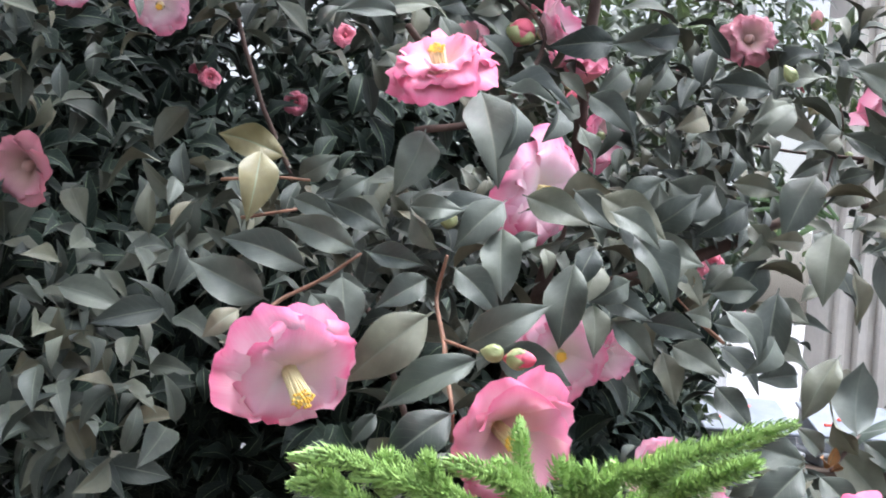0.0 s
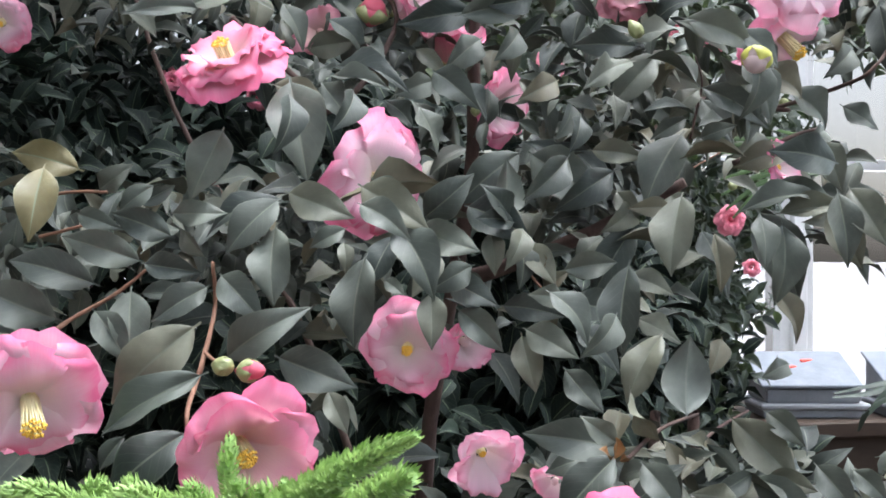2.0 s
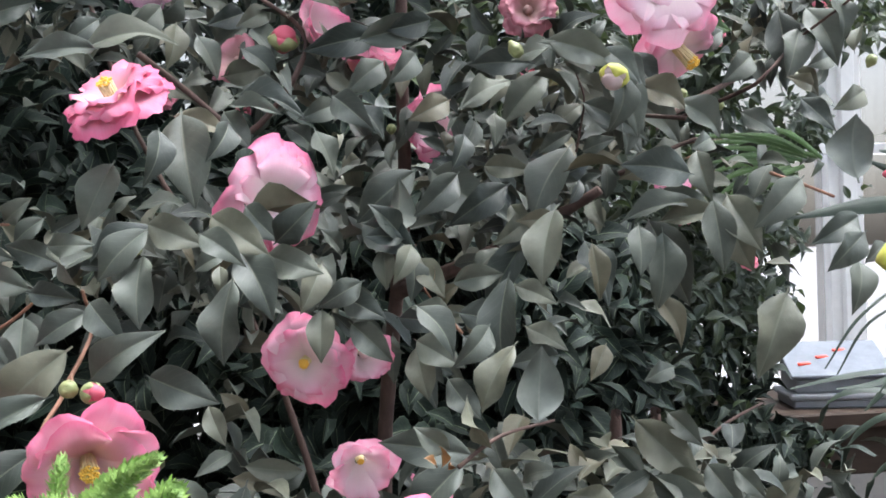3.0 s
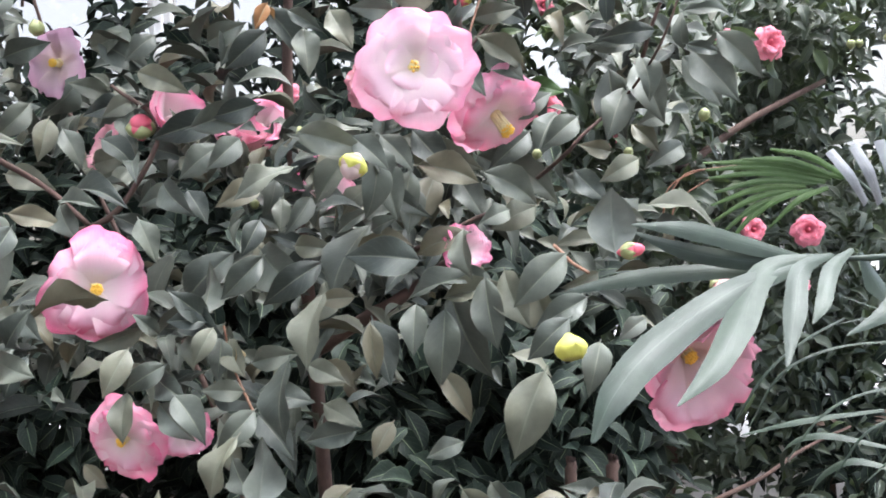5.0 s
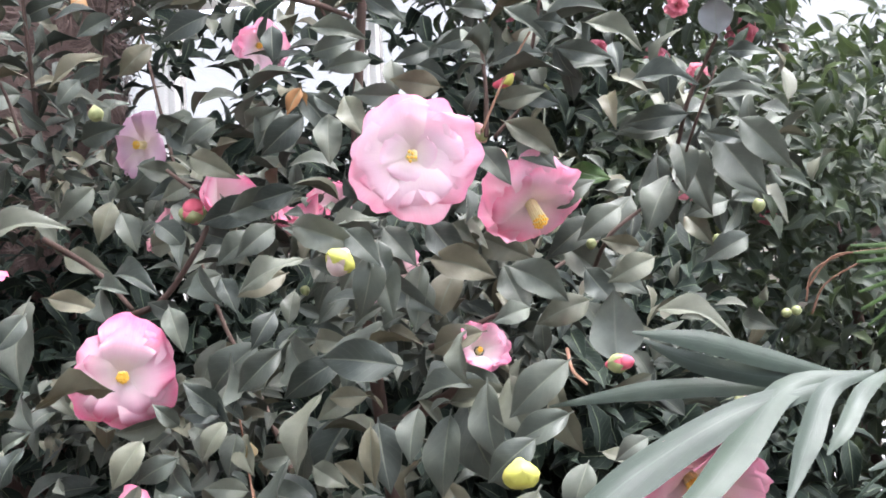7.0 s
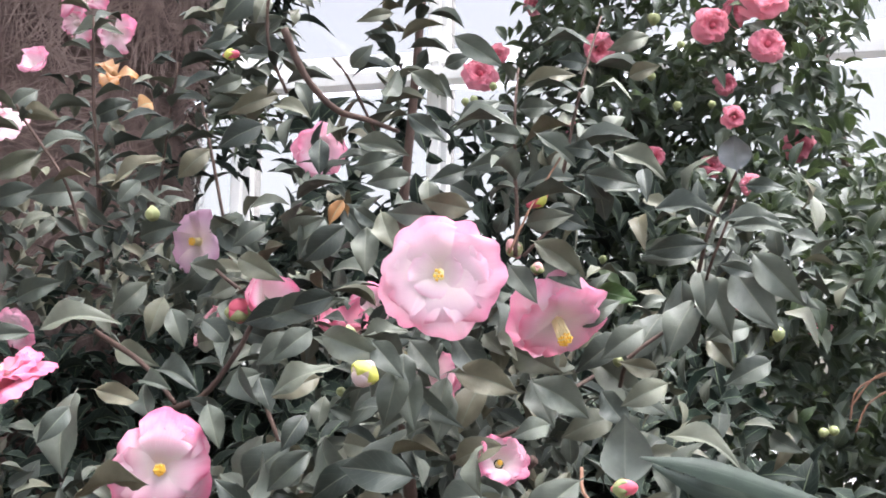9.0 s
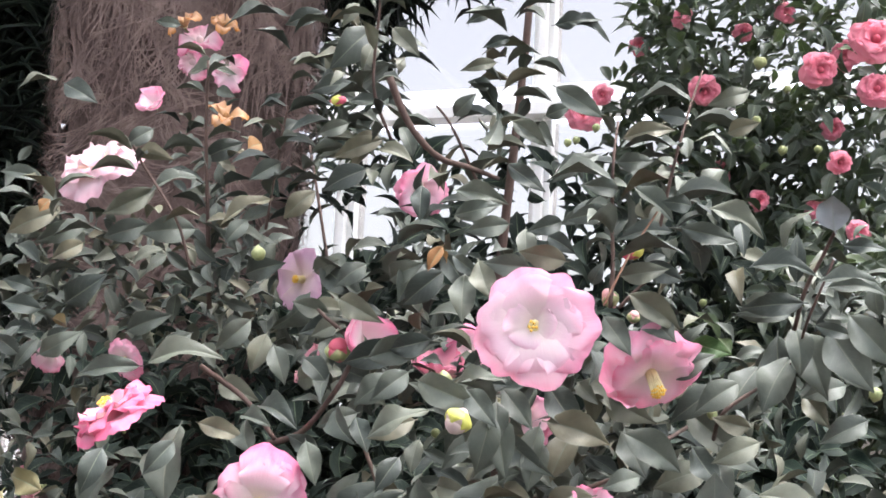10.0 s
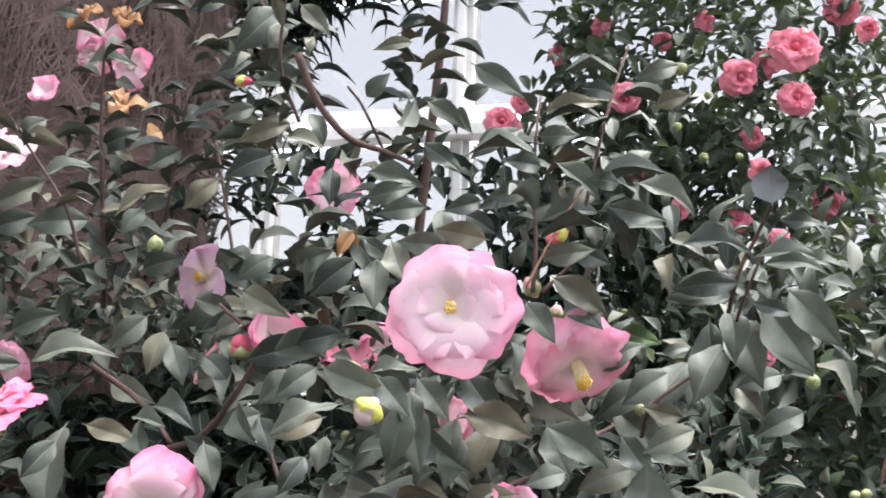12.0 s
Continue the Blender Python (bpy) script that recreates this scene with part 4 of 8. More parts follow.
for a, z, ra, rz in (
    ((0.44, 0.58, 1.46), (0.90, 1.42, 1.42), 0.017, 0.035),
    ((0.29, 0.58, 1.46), (0.56, 1.42, 1.41), 0.015, 0.030),
    ((0.20, 0.58, 1.62), (0.38, 1.42, 1.75), 0.016, 0.033),
    ((0.25, 0.58, 1.59), (0.49, 1.42, 1.69), 0.017, 0.036),
    ((0.09, 0.58, 1.43), (0.14, 1.42, 1.36), 0.017, 0.036),
    ((0.36, 0.58, 1.51), (0.16, 1.42, 1.45), 0.035, 0.068),
    ((0.33, 0.58, 1.48), (0.10, 1.42, 1.38), 0.027, 0.052),
    ((0.38, 0.58, 1.66), (0.20, 1.42, 1.73), 0.021, 0.042),
    ((0.43, 0.58, 1.62), (0.30, 1.42, 1.65), 0.023, 0.044),
    ((0.44, 0.58, 1.66), (0.32, 1.42, 1.73), 0.021, 0.041),
    ((0.31, 0.58, 1.62), (0.06, 1.42, 1.66), 0.021, 0.042),
):
    HOLLOWS.append((np.array(a), np.array(z), ra, rz))
for a, z, ra, rz in (
    ((0.70, 0.58, 1.59), (0.82, 1.42, 1.59), 0.024, 0.048),
    ((0.59, 0.58, 1.55), (0.61, 1.42, 1.53), 0.029, 0.057),
    ((0.61, 0.58, 1.50), (0.64, 1.42, 1.42), 0.031, 0.060),
    ((0.62, 0.58, 1.53), (0.67, 1.42, 1.48), 0.022, 0.044),
    ((0.26, 0.58, 1.48), (-0.04, 1.42, 1.39), 0.027, 0.053),
    ((0.27, 0.58, 1.52), (-0.01, 1.42, 1.47), 0.018, 0.036),
    ((0.32, 0.58, 1.69), (0.09, 1.42, 1.79), 0.021, 0.042),
    ((0.48, 0.58, 1.64), (0.39, 1.42, 1.70), 0.018, 0.035),
    ((0.45, 0.58, 1.45), (0.33, 1.42, 1.32), 0.026, 0.051),
    ((0.51, 0.58, 1.43), (0.46, 1.42, 1.29), 0.023, 0.045),
    ((0.42, 0.58, 1.46), (0.28, 1.42, 1.35), 0.018, 0.035),
):
    HOLLOWS.append((np.array(a), np.array(z), ra, rz))
for a, z, ra, rz in (
    ((0.63, 0.58, 1.49), (0.53, 1.42, 1.40), 0.031, 0.061),
    ((0.60, 0.58, 1.56), (0.48, 1.42, 1.53), 0.025, 0.048),
    ((0.44, 0.58, 1.62), (0.17, 1.42, 1.65), 0.022, 0.043),
    ((0.52, 0.58, 1.55), (0.33, 1.42, 1.52), 0.020, 0.038),
    ((0.68, 0.58, 1.48), (0.64, 1.42, 1.37), 0.023, 0.045),
    ((0.57, 0.58, 1.51), (0.42, 1.42, 1.44), 0.020, 0.038),
    ((0.58, 0.58, 1.58), (0.31, 1.42, 1.54), 0.022, 0.045),
    ((0.61, 0.58, 1.53), (0.38, 1.42, 1.45), 0.022, 0.045),
    ((0.47, 0.58, 1.65), (0.09, 1.42, 1.69), 0.027, 0.053),
    ((0.38, 0.58, 1.52), (-0.08, 1.42, 1.43), 0.028, 0.055),
    ((0.42, 0.58, 1.69), (-0.04, 1.42, 1.73), 0.034, 0.067),
):
    HOLLOWS.append((np.array(a), np.array(z), ra, rz))
for a, z, ra, rz in (
    ((0.48, 0.58, 1.67), (0.08, 1.42, 1.70), 0.028, 0.055),
    ((0.41, 0.58, 1.64), (-0.07, 1.42, 1.64), 0.029, 0.056),
    ((0.52, 0.58, 1.64), (0.14, 1.42, 1.64), 0.024, 0.047),
    ((0.55, 0.58, 1.63), (0.21, 1.42, 1.61), 0.020, 0.040),
    ((0.36, 0.58, 1.75), (-0.17, 1.42, 1.85), 0.020, 0.039),
    ((0.26, 0.58, 1.73), (-0.36, 1.42, 1.81), 0.020, 0.040),
    ((0.33, 0.58, 1.69), (-0.23, 1.42, 1.73), 0.020, 0.039),
    ((0.22, 0.58, 1.69), (-0.43, 1.42, 1.73), 0.021, 0.040),
    ((0.67, 0.58, 1.67), (0.44, 1.42, 1.69), 0.020, 0.039),
    ((0.74, 0.58, 1.80), (0.58, 1.42, 1.94), 0.016, 0.032),
    ((0.35, 0.58, 1.84), (-0.17, 1.42, 2.01), 0.018, 0.035),
):
    HOLLOWS.append((np.array(a), np.array(z), ra, rz))
for a, z, ra, rz in (
    ((0.42, 0.58, 1.87), (-0.04, 1.42, 2.07), 0.016, 0.031),
    ((0.69, 0.58, 1.70), (0.48, 1.42, 1.75), 0.016, 0.032),
    ((0.25, 0.58, 1.62), (-0.37, 1.42, 1.59), 0.031, 0.060),
):
    HOLLOWS.append((np.array(a), np.array(z), ra, rz))
for a, z, ra, rz in (
    ((0.50, 0.58, 1.63), (1.02, 1.42, 1.77), 0.017, 0.036),
    ((0.55, 0.58, 1.64), (1.14, 1.42, 1.80), 0.019, 0.041),
    ((0.53, 0.58, 1.53), (1.08, 1.42, 1.56), 0.026, 0.054),
    ((0.55, 0.58, 1.49), (1.12, 1.42, 1.48), 0.026, 0.055),
    ((0.56, 0.58, 1.45), (1.16, 1.42, 1.39), 0.019, 0.041),
    ((0.67, 0.58, 1.68), (1.38, 1.42, 1.89), 0.024, 0.051),
    ((0.68, 0.58, 1.57), (1.41, 1.42, 1.64), 0.020, 0.043),
    ((0.10, 0.58, 1.60), (0.17, 1.42, 1.71), 0.036, 0.077),
    ((0.16, 0.58, 1.60), (0.28, 1.42, 1.72), 0.031, 0.066),
    ((0.35, 0.58, 1.67), (-0.17, 1.42, 1.69), 0.027, 0.054),
    ((0.49, 0.58, 1.64), (0.10, 1.42, 1.63), 0.028, 0.055),
):
    HOLLOWS.append((np.array(a), np.array(z), ra, rz))
for a, z, ra, rz in (
    ((0.55, 0.58, 1.62), (0.22, 1.42, 1.59), 0.024, 0.047),
    ((0.29, 0.58, 1.72), (-0.29, 1.42, 1.80), 0.018, 0.035),
    ((0.46, 0.58, 1.64), (0.02, 1.42, 1.65), 0.025, 0.050),
    ((0.36, 0.58, 1.69), (-0.18, 1.42, 1.75), 0.020, 0.041),
    ((0.55, 0.58, 1.54), (0.39, 1.42, 1.50), 0.020, 0.038),
    ((0.50, 0.58, 1.48), (0.28, 1.42, 1.38), 0.022, 0.042),
    ((0.46, 0.58, 1.60), (0.22, 1.42, 1.61), 0.020, 0.039),
    ((0.55, 0.58, 1.53), (0.85, 1.42, 1.52), 0.030, 0.059),
    ((0.58, 0.58, 1.47), (0.91, 1.42, 1.40), 0.023, 0.046),
    ((0.49, 0.58, 1.44), (0.72, 1.42, 1.34), 0.023, 0.045),
    ((0.15, 0.58, 1.65), (0.05, 1.42, 1.75), 0.029, 0.057),
):
    HOLLOWS.append((np.array(a), np.array(z), ra, rz))
for a, z, ra, rz in (
    ((0.34, 0.58, 1.45), (0.42, 1.42, 1.36), 0.019, 0.037),
    ((0.33, 0.70, 1.64), (-0.08, 1.42, 1.64), 0.022, 0.040),
    ((0.39, 0.70, 1.63), (0.01, 1.42, 1.62), 0.022, 0.040),
    ((0.45, 0.70, 1.62), (0.13, 1.42, 1.60), 0.022, 0.040),
    ((0.36, 0.70, 1.68), (-0.03, 1.42, 1.69), 0.022, 0.040),
    ((0.50, 0.70, 1.63), (0.21, 1.42, 1.62), 0.022, 0.040),
    ((0.30, 0.70, 1.61), (-0.14, 1.42, 1.59), 0.022, 0.040),
):
    HOLLOWS.append((np.array(a), np.array(z), ra, rz))
camellia = tagged(new("camellia_bush"), "tall camellia bush with glossy dark leaves and pink flowers", "bush")
rng = np.random.default_rng(11)
red_camellia = tagged(new("camellia_bush"), "tall camellia bush with many deep pink double flowers", "bush")
evergreen = tagged(new("shade_shrub"), "evergreen shrub of near-black leaves that stand in for deep shade", "shrub")
flower(camellia, (0.115, 0.528, 1.448), (0.15, -0.85, -0.50), 0.083, "open", PETAL, 1, 0.85, "wide open pink flower with a cream stamen column")
flower(camellia, (0.230, 0.475, 1.426), (0.12, -0.88, -0.26), 0.076, "bell", PETAL_WARM, 2, 0.7, "pink flower standing among conifer shoots")
flower(camellia, (0.380, 0.711, 1.459), (-0.28, -0.92, -0.26), 0.070, "open", PETAL, 3, 0.32, "shaded pink flower under leaves")
flower(camellia, (0.241, 0.659, 1.659), (-0.43, -0.42, 0.80), 0.087, "ruffled", PETAL_WARM, 4, 0.6, "bright pink flower turned upward, petals ruffled")
flower(camellia, (0.356, 0.729, 1.591), (0.40, -0.88, -0.16), 0.090, "open", PETAL, 5, 0.28, "pink flower with pale heart")
flower(camellia, (0.653, 0.600, 1.747), (0.12, -0.97, -0.12), 0.092, "full", PETAL_PALE, 6, 0.18, "large fully open pale pink flower")
flower(camellia, (0.719, 0.745, 1.724), (0.38, -0.58, -0.72), 0.088, "open", PETAL_PALE, 7, 0.7, "pink flower drooping beside the large bloom")
flower(camellia, (0.000, 0.932, 1.966), (-0.12, -0.66, 0.74), 0.100, "ruffled", PETAL_BLUSH, 8, 0.25, "frilly pale pink flower with orange stamens")
flower(camellia, (0.252, 1.005, 1.842), (-0.35, -0.90, -0.10), 0.078, "sparse", PETAL_LILAC, 9, 0.4, "half-hidden lilac-pink flower with yellow anthers")
flower(camellia, (0.400, 0.855, 1.747), (0.63, -0.67, 0.40), 0.056, "cup", PETAL, 10, 0, "pink flower half hidden by leaves")
flower(camellia, (0.466, 0.925, 1.716), (0.05, -0.45, 0.88), 0.064, "cup", PETAL_WARM, 11, 0, "deep pink flower seen from behind")
flower(camellia, (0.305, 1.240, 2.006), (0.55, -0.70, -0.45), 0.070, "bell", PETAL_PALE, 12, 0.2, "pale pink flower behind a leaf")
flower(camellia, (0.84, 0.560, 1.517), (0.28, -0.8, -0.48), 0.09, "bell", PETAL_SHADED, 13, 0.3, "large pink flower behind palm leaflets")
flower(camellia, (0.409, 0.370, 1.383), (-0.15, -0.90, -0.05), 0.050, "open", PETAL_BRIGHT, 14, 0.3, "bright pink flower with orange stamens")
flower(camellia, (0.410, 0.610, 1.393), (0.10, -0.80, -0.45), 0.047, "bell", PETAL_PALE, 15, 0.2, "pale pink flower below a conifer shoot")
flower(camellia, (0.468, 0.615, 1.370), (-0.61, -0.59, -0.53), 0.028, "bell", PETAL_PALE, 16, 0, "small pale pink flower in shade")
flower(camellia, (0.528, 0.993, 1.684), (0.54, -0.83, -0.14), 0.072, "bell", PETAL, 17, 0, "pink flower beside the upright stem")
flower(camellia, (0.340, 0.879, 1.727), (-0.69, -0.58, 0.43), 0.046, "bell", PETAL_FADED, 18, 0, "dusky pink flower among leaves")
flower(camellia, (0.470, 1.005, 1.752), (0.19, -0.92, 0.35), 0.057, "bell", PETAL, 19, 0, "dusky pink flower among leaves")
flower(camellia, (0.681, 0.686, 1.601), (0.40, -0.80, 0.30), 0.038, "bell", PETAL, 21, 0.3, "pink flower almost covered by leaves")
flower(camellia, (0.060, 0.933, 1.736), (-0.26, -0.84, -0.47), 0.05, "open", PETAL_PALE, 22, 0.3, "pale pink flower high in the bush")
flower(camellia, (-0.035, 0.919, 1.580), (-0.60, -0.68, -0.42), 0.056, "bell", PETAL_FADED, 23, 0, "fading pink flower")
flower(camellia, (-0.125, 1.290, 2.289), (-0.2, -0.64, 0.75), 0.055, "spent", PETAL_BROWN, 24, 0, "spent flower with browned orange petals")
flower(camellia, (-0.056, 1.290, 2.284), (0.5, -0.5, 0.6), 0.042, "spent", PETAL_BROWN, 32, 0, "spent flower with browned orange petals")
flower(camellia, (-0.101, 1.300, 2.265), (0.2, -0.8, 0.4), 0.062, "spent", PETAL, 25, 0, "pink petals of a spent flower")
flower(camellia, (-0.108, 1.300, 2.235), (-0.3, -0.8, -0.4), 0.055, "spent", PETAL, 33, 0, "pale pink spent flower")
flower(camellia, (-0.045, 1.300, 2.213), (0.3, -0.75, -0.5), 0.058, "spent", PETAL, 34, 0, "pale pink spent flower")
flower(camellia, (0.149, 0.970, 2.038), (0.31, -0.64, 0.71), 0.045, "spent", PETAL_BROWN, 26, 0, "spent cream and pink flower")
flower(camellia, (-0.014, 1.060, 2.086), (0.03, -0.88, 0.47), 0.036, "cup", PETAL_PALE, 27, 0, "small opening pink flower")
flower(camellia, (0.427, 0.724, 1.462), (0.33, -0.91, -0.24), 0.041, "bell", PETAL, 29, 0, "pink petals under leaves")
flower(camellia, (-0.021, 0.898, 1.737), (0.09, -0.86, -0.50), 0.036, "bell", PETAL_PALE, 30, 0, "pale pink flower among leaves")
flower(camellia, (0.606, 0.824, 1.768), (-0.32, -0.94, 0.12), 0.05, "ruffled", PETAL_FADED, 31, 0, "dusky pink flower with folded petals")
flower(red_camellia, (0.811, 1.970, 2.376), (0.4, -0.8, -0.3), 0.066, "rose", PETAL_RED, 102, 0, "")
flower(red_camellia, (0.599, 1.988, 2.350), (0.11, -0.90, -0.42), 0.056, "rose", PETAL_RED, 104, 0, "")
flower(red_camellia, (0.596, 2.223, 2.241), (0.43, -0.90, 0.10), 0.058, "rose", PETAL_RED, 105, 0, "")
flower(red_camellia, (0.528, 2.146, 2.229), (0.54, -0.73, -0.43), 0.039, "rose", PETAL_RED, 106, 0, "")
flower(red_camellia, (0.344, 2.059, 2.336), (0.19, -0.98, 0.12), 0.069, "rose", PETAL_RED, 107, 0, "")
flower(red_camellia, (0.382, 2.065, 2.378), (0.11, -0.97, -0.23), 0.037, "rose", PETAL_RED, 108, 0, "")
flower(red_camellia, (0.436, 2.169, 2.512), (0.31, -0.95, 0.01), 0.039, "rose", PETAL_RED, 109, 0, "")
flower(red_camellia, (0.656, 2.141, 2.518), (0.40, -0.92, -0.04), 0.037, "rose", PETAL_RED, 110, 0, "")
flower(red_camellia, (0.745, 2.064, 2.526), (0.30, -0.94, -0.17), 0.036, "rose", PETAL_RED, 111, 0, "")
flower(red_camellia, (0.848, 1.946, 2.192), (0.30, -0.85, -0.43), 0.039, "rose", PETAL_RED, 112, 0, "")
flower(red_camellia, (0.878, 1.980, 2.068), (0.14, -0.98, -0.14), 0.039, "rose", PETAL_RED, 113, 0, "")
flower(red_camellia, (0.972, 2.200, 2.185), (-0.02, -0.99, -0.14), 0.064, "rose", PETAL_RED, 114, 0, "")
flower(red_camellia, (0.911, 1.985, 2.429), (0.15, -0.99, 0.08), 0.092, "rose", PETAL_RED, 116, 0, "")
flower(red_camellia, (0.911, 2.000, 2.339), (0.28, -0.96, 0.09), 0.068, "rose", PETAL_RED, 117, 0, "")
flower(red_camellia, (1.005, 2.150, 2.568), (-0.01, -0.94, -0.34), 0.066, "rose", PETAL_RED, 118, 0, "")
flower(red_camellia, (1.045, 2.071, 2.492), (0.41, -0.86, -0.30), 0.041, "rose", PETAL_RED, 119, 0, "")
flower(red_camellia, (0.847, 1.720, 1.843), (-0.02, -1.00, -0.08), 0.052, "rose", PETAL_RED, 121, 0, "")
flower(red_camellia, (1.326, 2.070, 1.982), (0.36, -0.93, 0.08), 0.068, "rose", PETAL_RED, 123, 0, "")
flower(red_camellia, (1.256, 2.119, 2.004), (0.16, -0.95, -0.27), 0.035, "rose", PETAL_RED, 124, 0, "")
flower(red_camellia, (1.397, 2.130, 1.607), (-0.11, -0.99, 0.01), 0.060, "rose", PETAL_RED, 125, 0, "")
flower(red_camellia, (1.285, 2.130, 1.615), (0.22, -0.98, 0.04), 0.052, "rose", PETAL_RED, 126, 0, "")
flower(red_camellia, (0.991, 2.056, 1.816), (0.11, -0.97, -0.23), 0.045, "rose", PETAL_RED, 127, 0, "")
flower(red_camellia, (1.695, 2.266, 2.080), (0.05, -0.98, 0.20), 0.062, "rose", PETAL_RED, 129, 0, "")
flower(red_camellia, (0.418, 1.675, 1.887), (0.04, -0.99, 0.12), 0.036, "rose", PETAL_RED, 130, 0, "")
flower(red_camellia, (0.240, 2.000, 1.850), (-0.45, -0.86, -0.23), 0.034, "rose", PETAL_RED, 136, 0, "")
flower(red_camellia, (0.235, 1.812, 1.812), (-0.23, -0.94, 0.23), 0.030, "rose", PETAL_RED, 137, 0, "")
flower(red_camellia, (0.368, 1.758, 1.782), (-0.27, -0.96, 0.07), 0.037, "rose", PETAL_RED, 138, 0, "")
flower(red_camellia, (1.297, 1.854, 1.509), (-0.42, -0.87, 0.26), 0.027, "rose", PETAL_RED, 139, 0, "")
bud(camellia, (0.879, 0.620, 1.553), (0.892, 0.610, 1.558), 0.030, BUD_GREEN, PETAL_BRIGHT, "bright pink flower just opening")
bud(camellia, (0.672, 0.810, 1.789), (0.666, 0.800, 1.803), 0.016, BUD_GREEN, PETAL_BRIGHT, "bud opening pink")
bud(camellia, (0.664, 0.950, 1.789), (0.668, 0.945, 1.800), 0.014, BUD_GREEN, PETAL_BRIGHT, "")
flower(red_camellia, (0.541, 2.060, 2.530), (-0.40, -0.85, 0.20), 0.040, "rose", PETAL_RED, 150, 0, "")
flower(red_camellia, (0.642, 2.060, 2.256), (0.30, -0.85, -0.30), 0.024, "rose", PETAL_RED, 151, 0, "")
flower(red_camellia, (0.696, 2.060, 2.149), (0.50, -0.85, 0.10), 0.038, "rose", PETAL_RED, 152, 0, "")
flower(red_camellia, (0.859, 2.060, 2.430), (-0.20, -0.85, 0.30), 0.062, "rose", PETAL_RED, 153, 0, "")
flower(red_camellia, (0.832, 2.060, 2.286), (0.40, -0.85, -0.20), 0.040, "rose", PETAL_RED, 154, 0, "")
flower(red_camellia, (0.804, 2.060, 2.125), (0.10, -0.85, 0.20), 0.044, "rose", PETAL_RED, 155, 0, "")
bud(camellia, (0.217, 0.470, 1.469), (0.227, 0.458, 1.468), 0.0105, BUD_GREEN, None, "closed green flower bud")
bud(camellia, (0.230, 0.465, 1.466), (0.242, 0.452, 1.467), 0.0128, BUD_GREEN, PETAL_RED, "green bud showing a pink tip")
bud(camellia, (0.794, 0.528, 1.592), (0.810, 0.520, 1.594), 0.0126, BUD_GREEN, PETAL_RED, "green bud showing a pink tip")
bud(camellia, (0.745, 0.445, 1.539), (0.747, 0.438, 1.521), 0.0205, BUD_YELLOW, None, "lime-yellow calyx left after the petals fell")
bud(camellia, (0.606, 0.576, 1.677), (0.598, 0.569, 1.661), 0.0216, BUD_YELLOW, PETAL_LILAC, "yellow-green calyx with pale petals")
bud(camellia, (0.288, 0.818, 1.849), (0.293, 0.814, 1.832), 0.0144, BUD_GREEN, None, "closed green flower bud")
bud(camellia, (0.376, 0.849, 1.736), (0.379, 0.837, 1.756), 0.0283, BUD_GREEN, PETAL_RED, "bud opening pink")
bud(camellia, (0.552, 0.679, 1.713), (0.559, 0.671, 1.698), 0.0111, BUD_GREEN, None, "")
bud(camellia, (0.248, 0.645, 1.558), (0.252, 0.637, 1.545), 0.0123, BUD_GREEN, None, "closed green flower bud")
bud(camellia, (0.705, 0.769, 1.837), (0.691, 0.757, 1.826), 0.0143, BUD_YELLOW, PETAL_RED, "yellow-green bud showing a pink tip")
bud(camellia, (0.360, 0.827, 2.009), (0.377, 0.825, 2.009), 0.0121, BUD_YELLOW, PETAL_RED, "")
bud(red_camellia, (0.705, 1.882, 2.253), (0.709, 1.873, 2.269), 0.0153, BUD_GREEN, None, "")
bud(red_camellia, (0.749, 1.908, 2.201), (0.754, 1.898, 2.219), 0.0163, BUD_GREEN, None, "")
bud(red_camellia, (0.810, 1.929, 2.207), (0.814, 1.920, 2.221), 0.0143, BUD_GREEN, None, "")
bud(red_camellia, (0.712, 1.867, 2.353), (0.717, 1.856, 2.377), 0.0225, BUD_GREEN, None, "")
bud(red_camellia, (0.758, 1.891, 2.312), (0.763, 1.882, 2.326), 0.0143, BUD_GREEN, None, "")
bud(red_camellia, (0.611, 1.886, 2.043), (0.617, 1.877, 2.057), 0.0133, BUD_GREEN, None, "")
bud(red_camellia, (0.431, 1.787, 2.226), (0.437, 1.777, 2.240), 0.0143, BUD_GREEN, None, "")
bud(red_camellia, (0.383, 1.774, 2.197), (0.388, 1.765, 2.211), 0.0143, BUD_GREEN, None, "")
bud(red_camellia, (0.397, 1.778, 2.202), (0.403, 1.770, 2.216), 0.0133, BUD_GREEN, None, "")
bud(red_camellia, (0.774, 1.950, 2.022), (0.779, 1.940, 2.037), 0.0143, BUD_GREEN, None, "")
bud(red_camellia, (0.610, 1.908, 1.922), (0.615, 1.898, 1.938), 0.0143, BUD_GREEN, None, "")
bud(red_camellia, (0.696, 1.945, 1.892), (0.701, 1.935, 1.907), 0.0143, BUD_GREEN, None, "")
bud(red_camellia, (1.525, 1.970, 1.955), (1.526, 1.962, 1.971), 0.0149, BUD_GREEN, None, "")
bud(red_camellia, (1.455, 1.970, 1.946), (1.457, 1.962, 1.965), 0.0171, BUD_GREEN, None, "")
bud(red_camellia, (1.471, 1.970, 1.947), (1.472, 1.962, 1.963), 0.0149, BUD_GREEN, None, "")
bud(red_camellia, (0.891, 1.977, 1.772), (0.895, 1.968, 1.797), 0.0214, BUD_GREEN, None, "")
bud(red_camellia, (0.902, 1.977, 1.774), (0.906, 1.968, 1.793), 0.0171, BUD_GREEN, None, "")
bud(camellia, (0.876, 1.014, 1.697), (0.878, 1.005, 1.708), 0.0104, BUD_GREEN, None, "")
bud(camellia, (0.761, 0.838, 1.688), (0.763, 0.829, 1.697), 0.0092, BUD_GREEN, None, "")
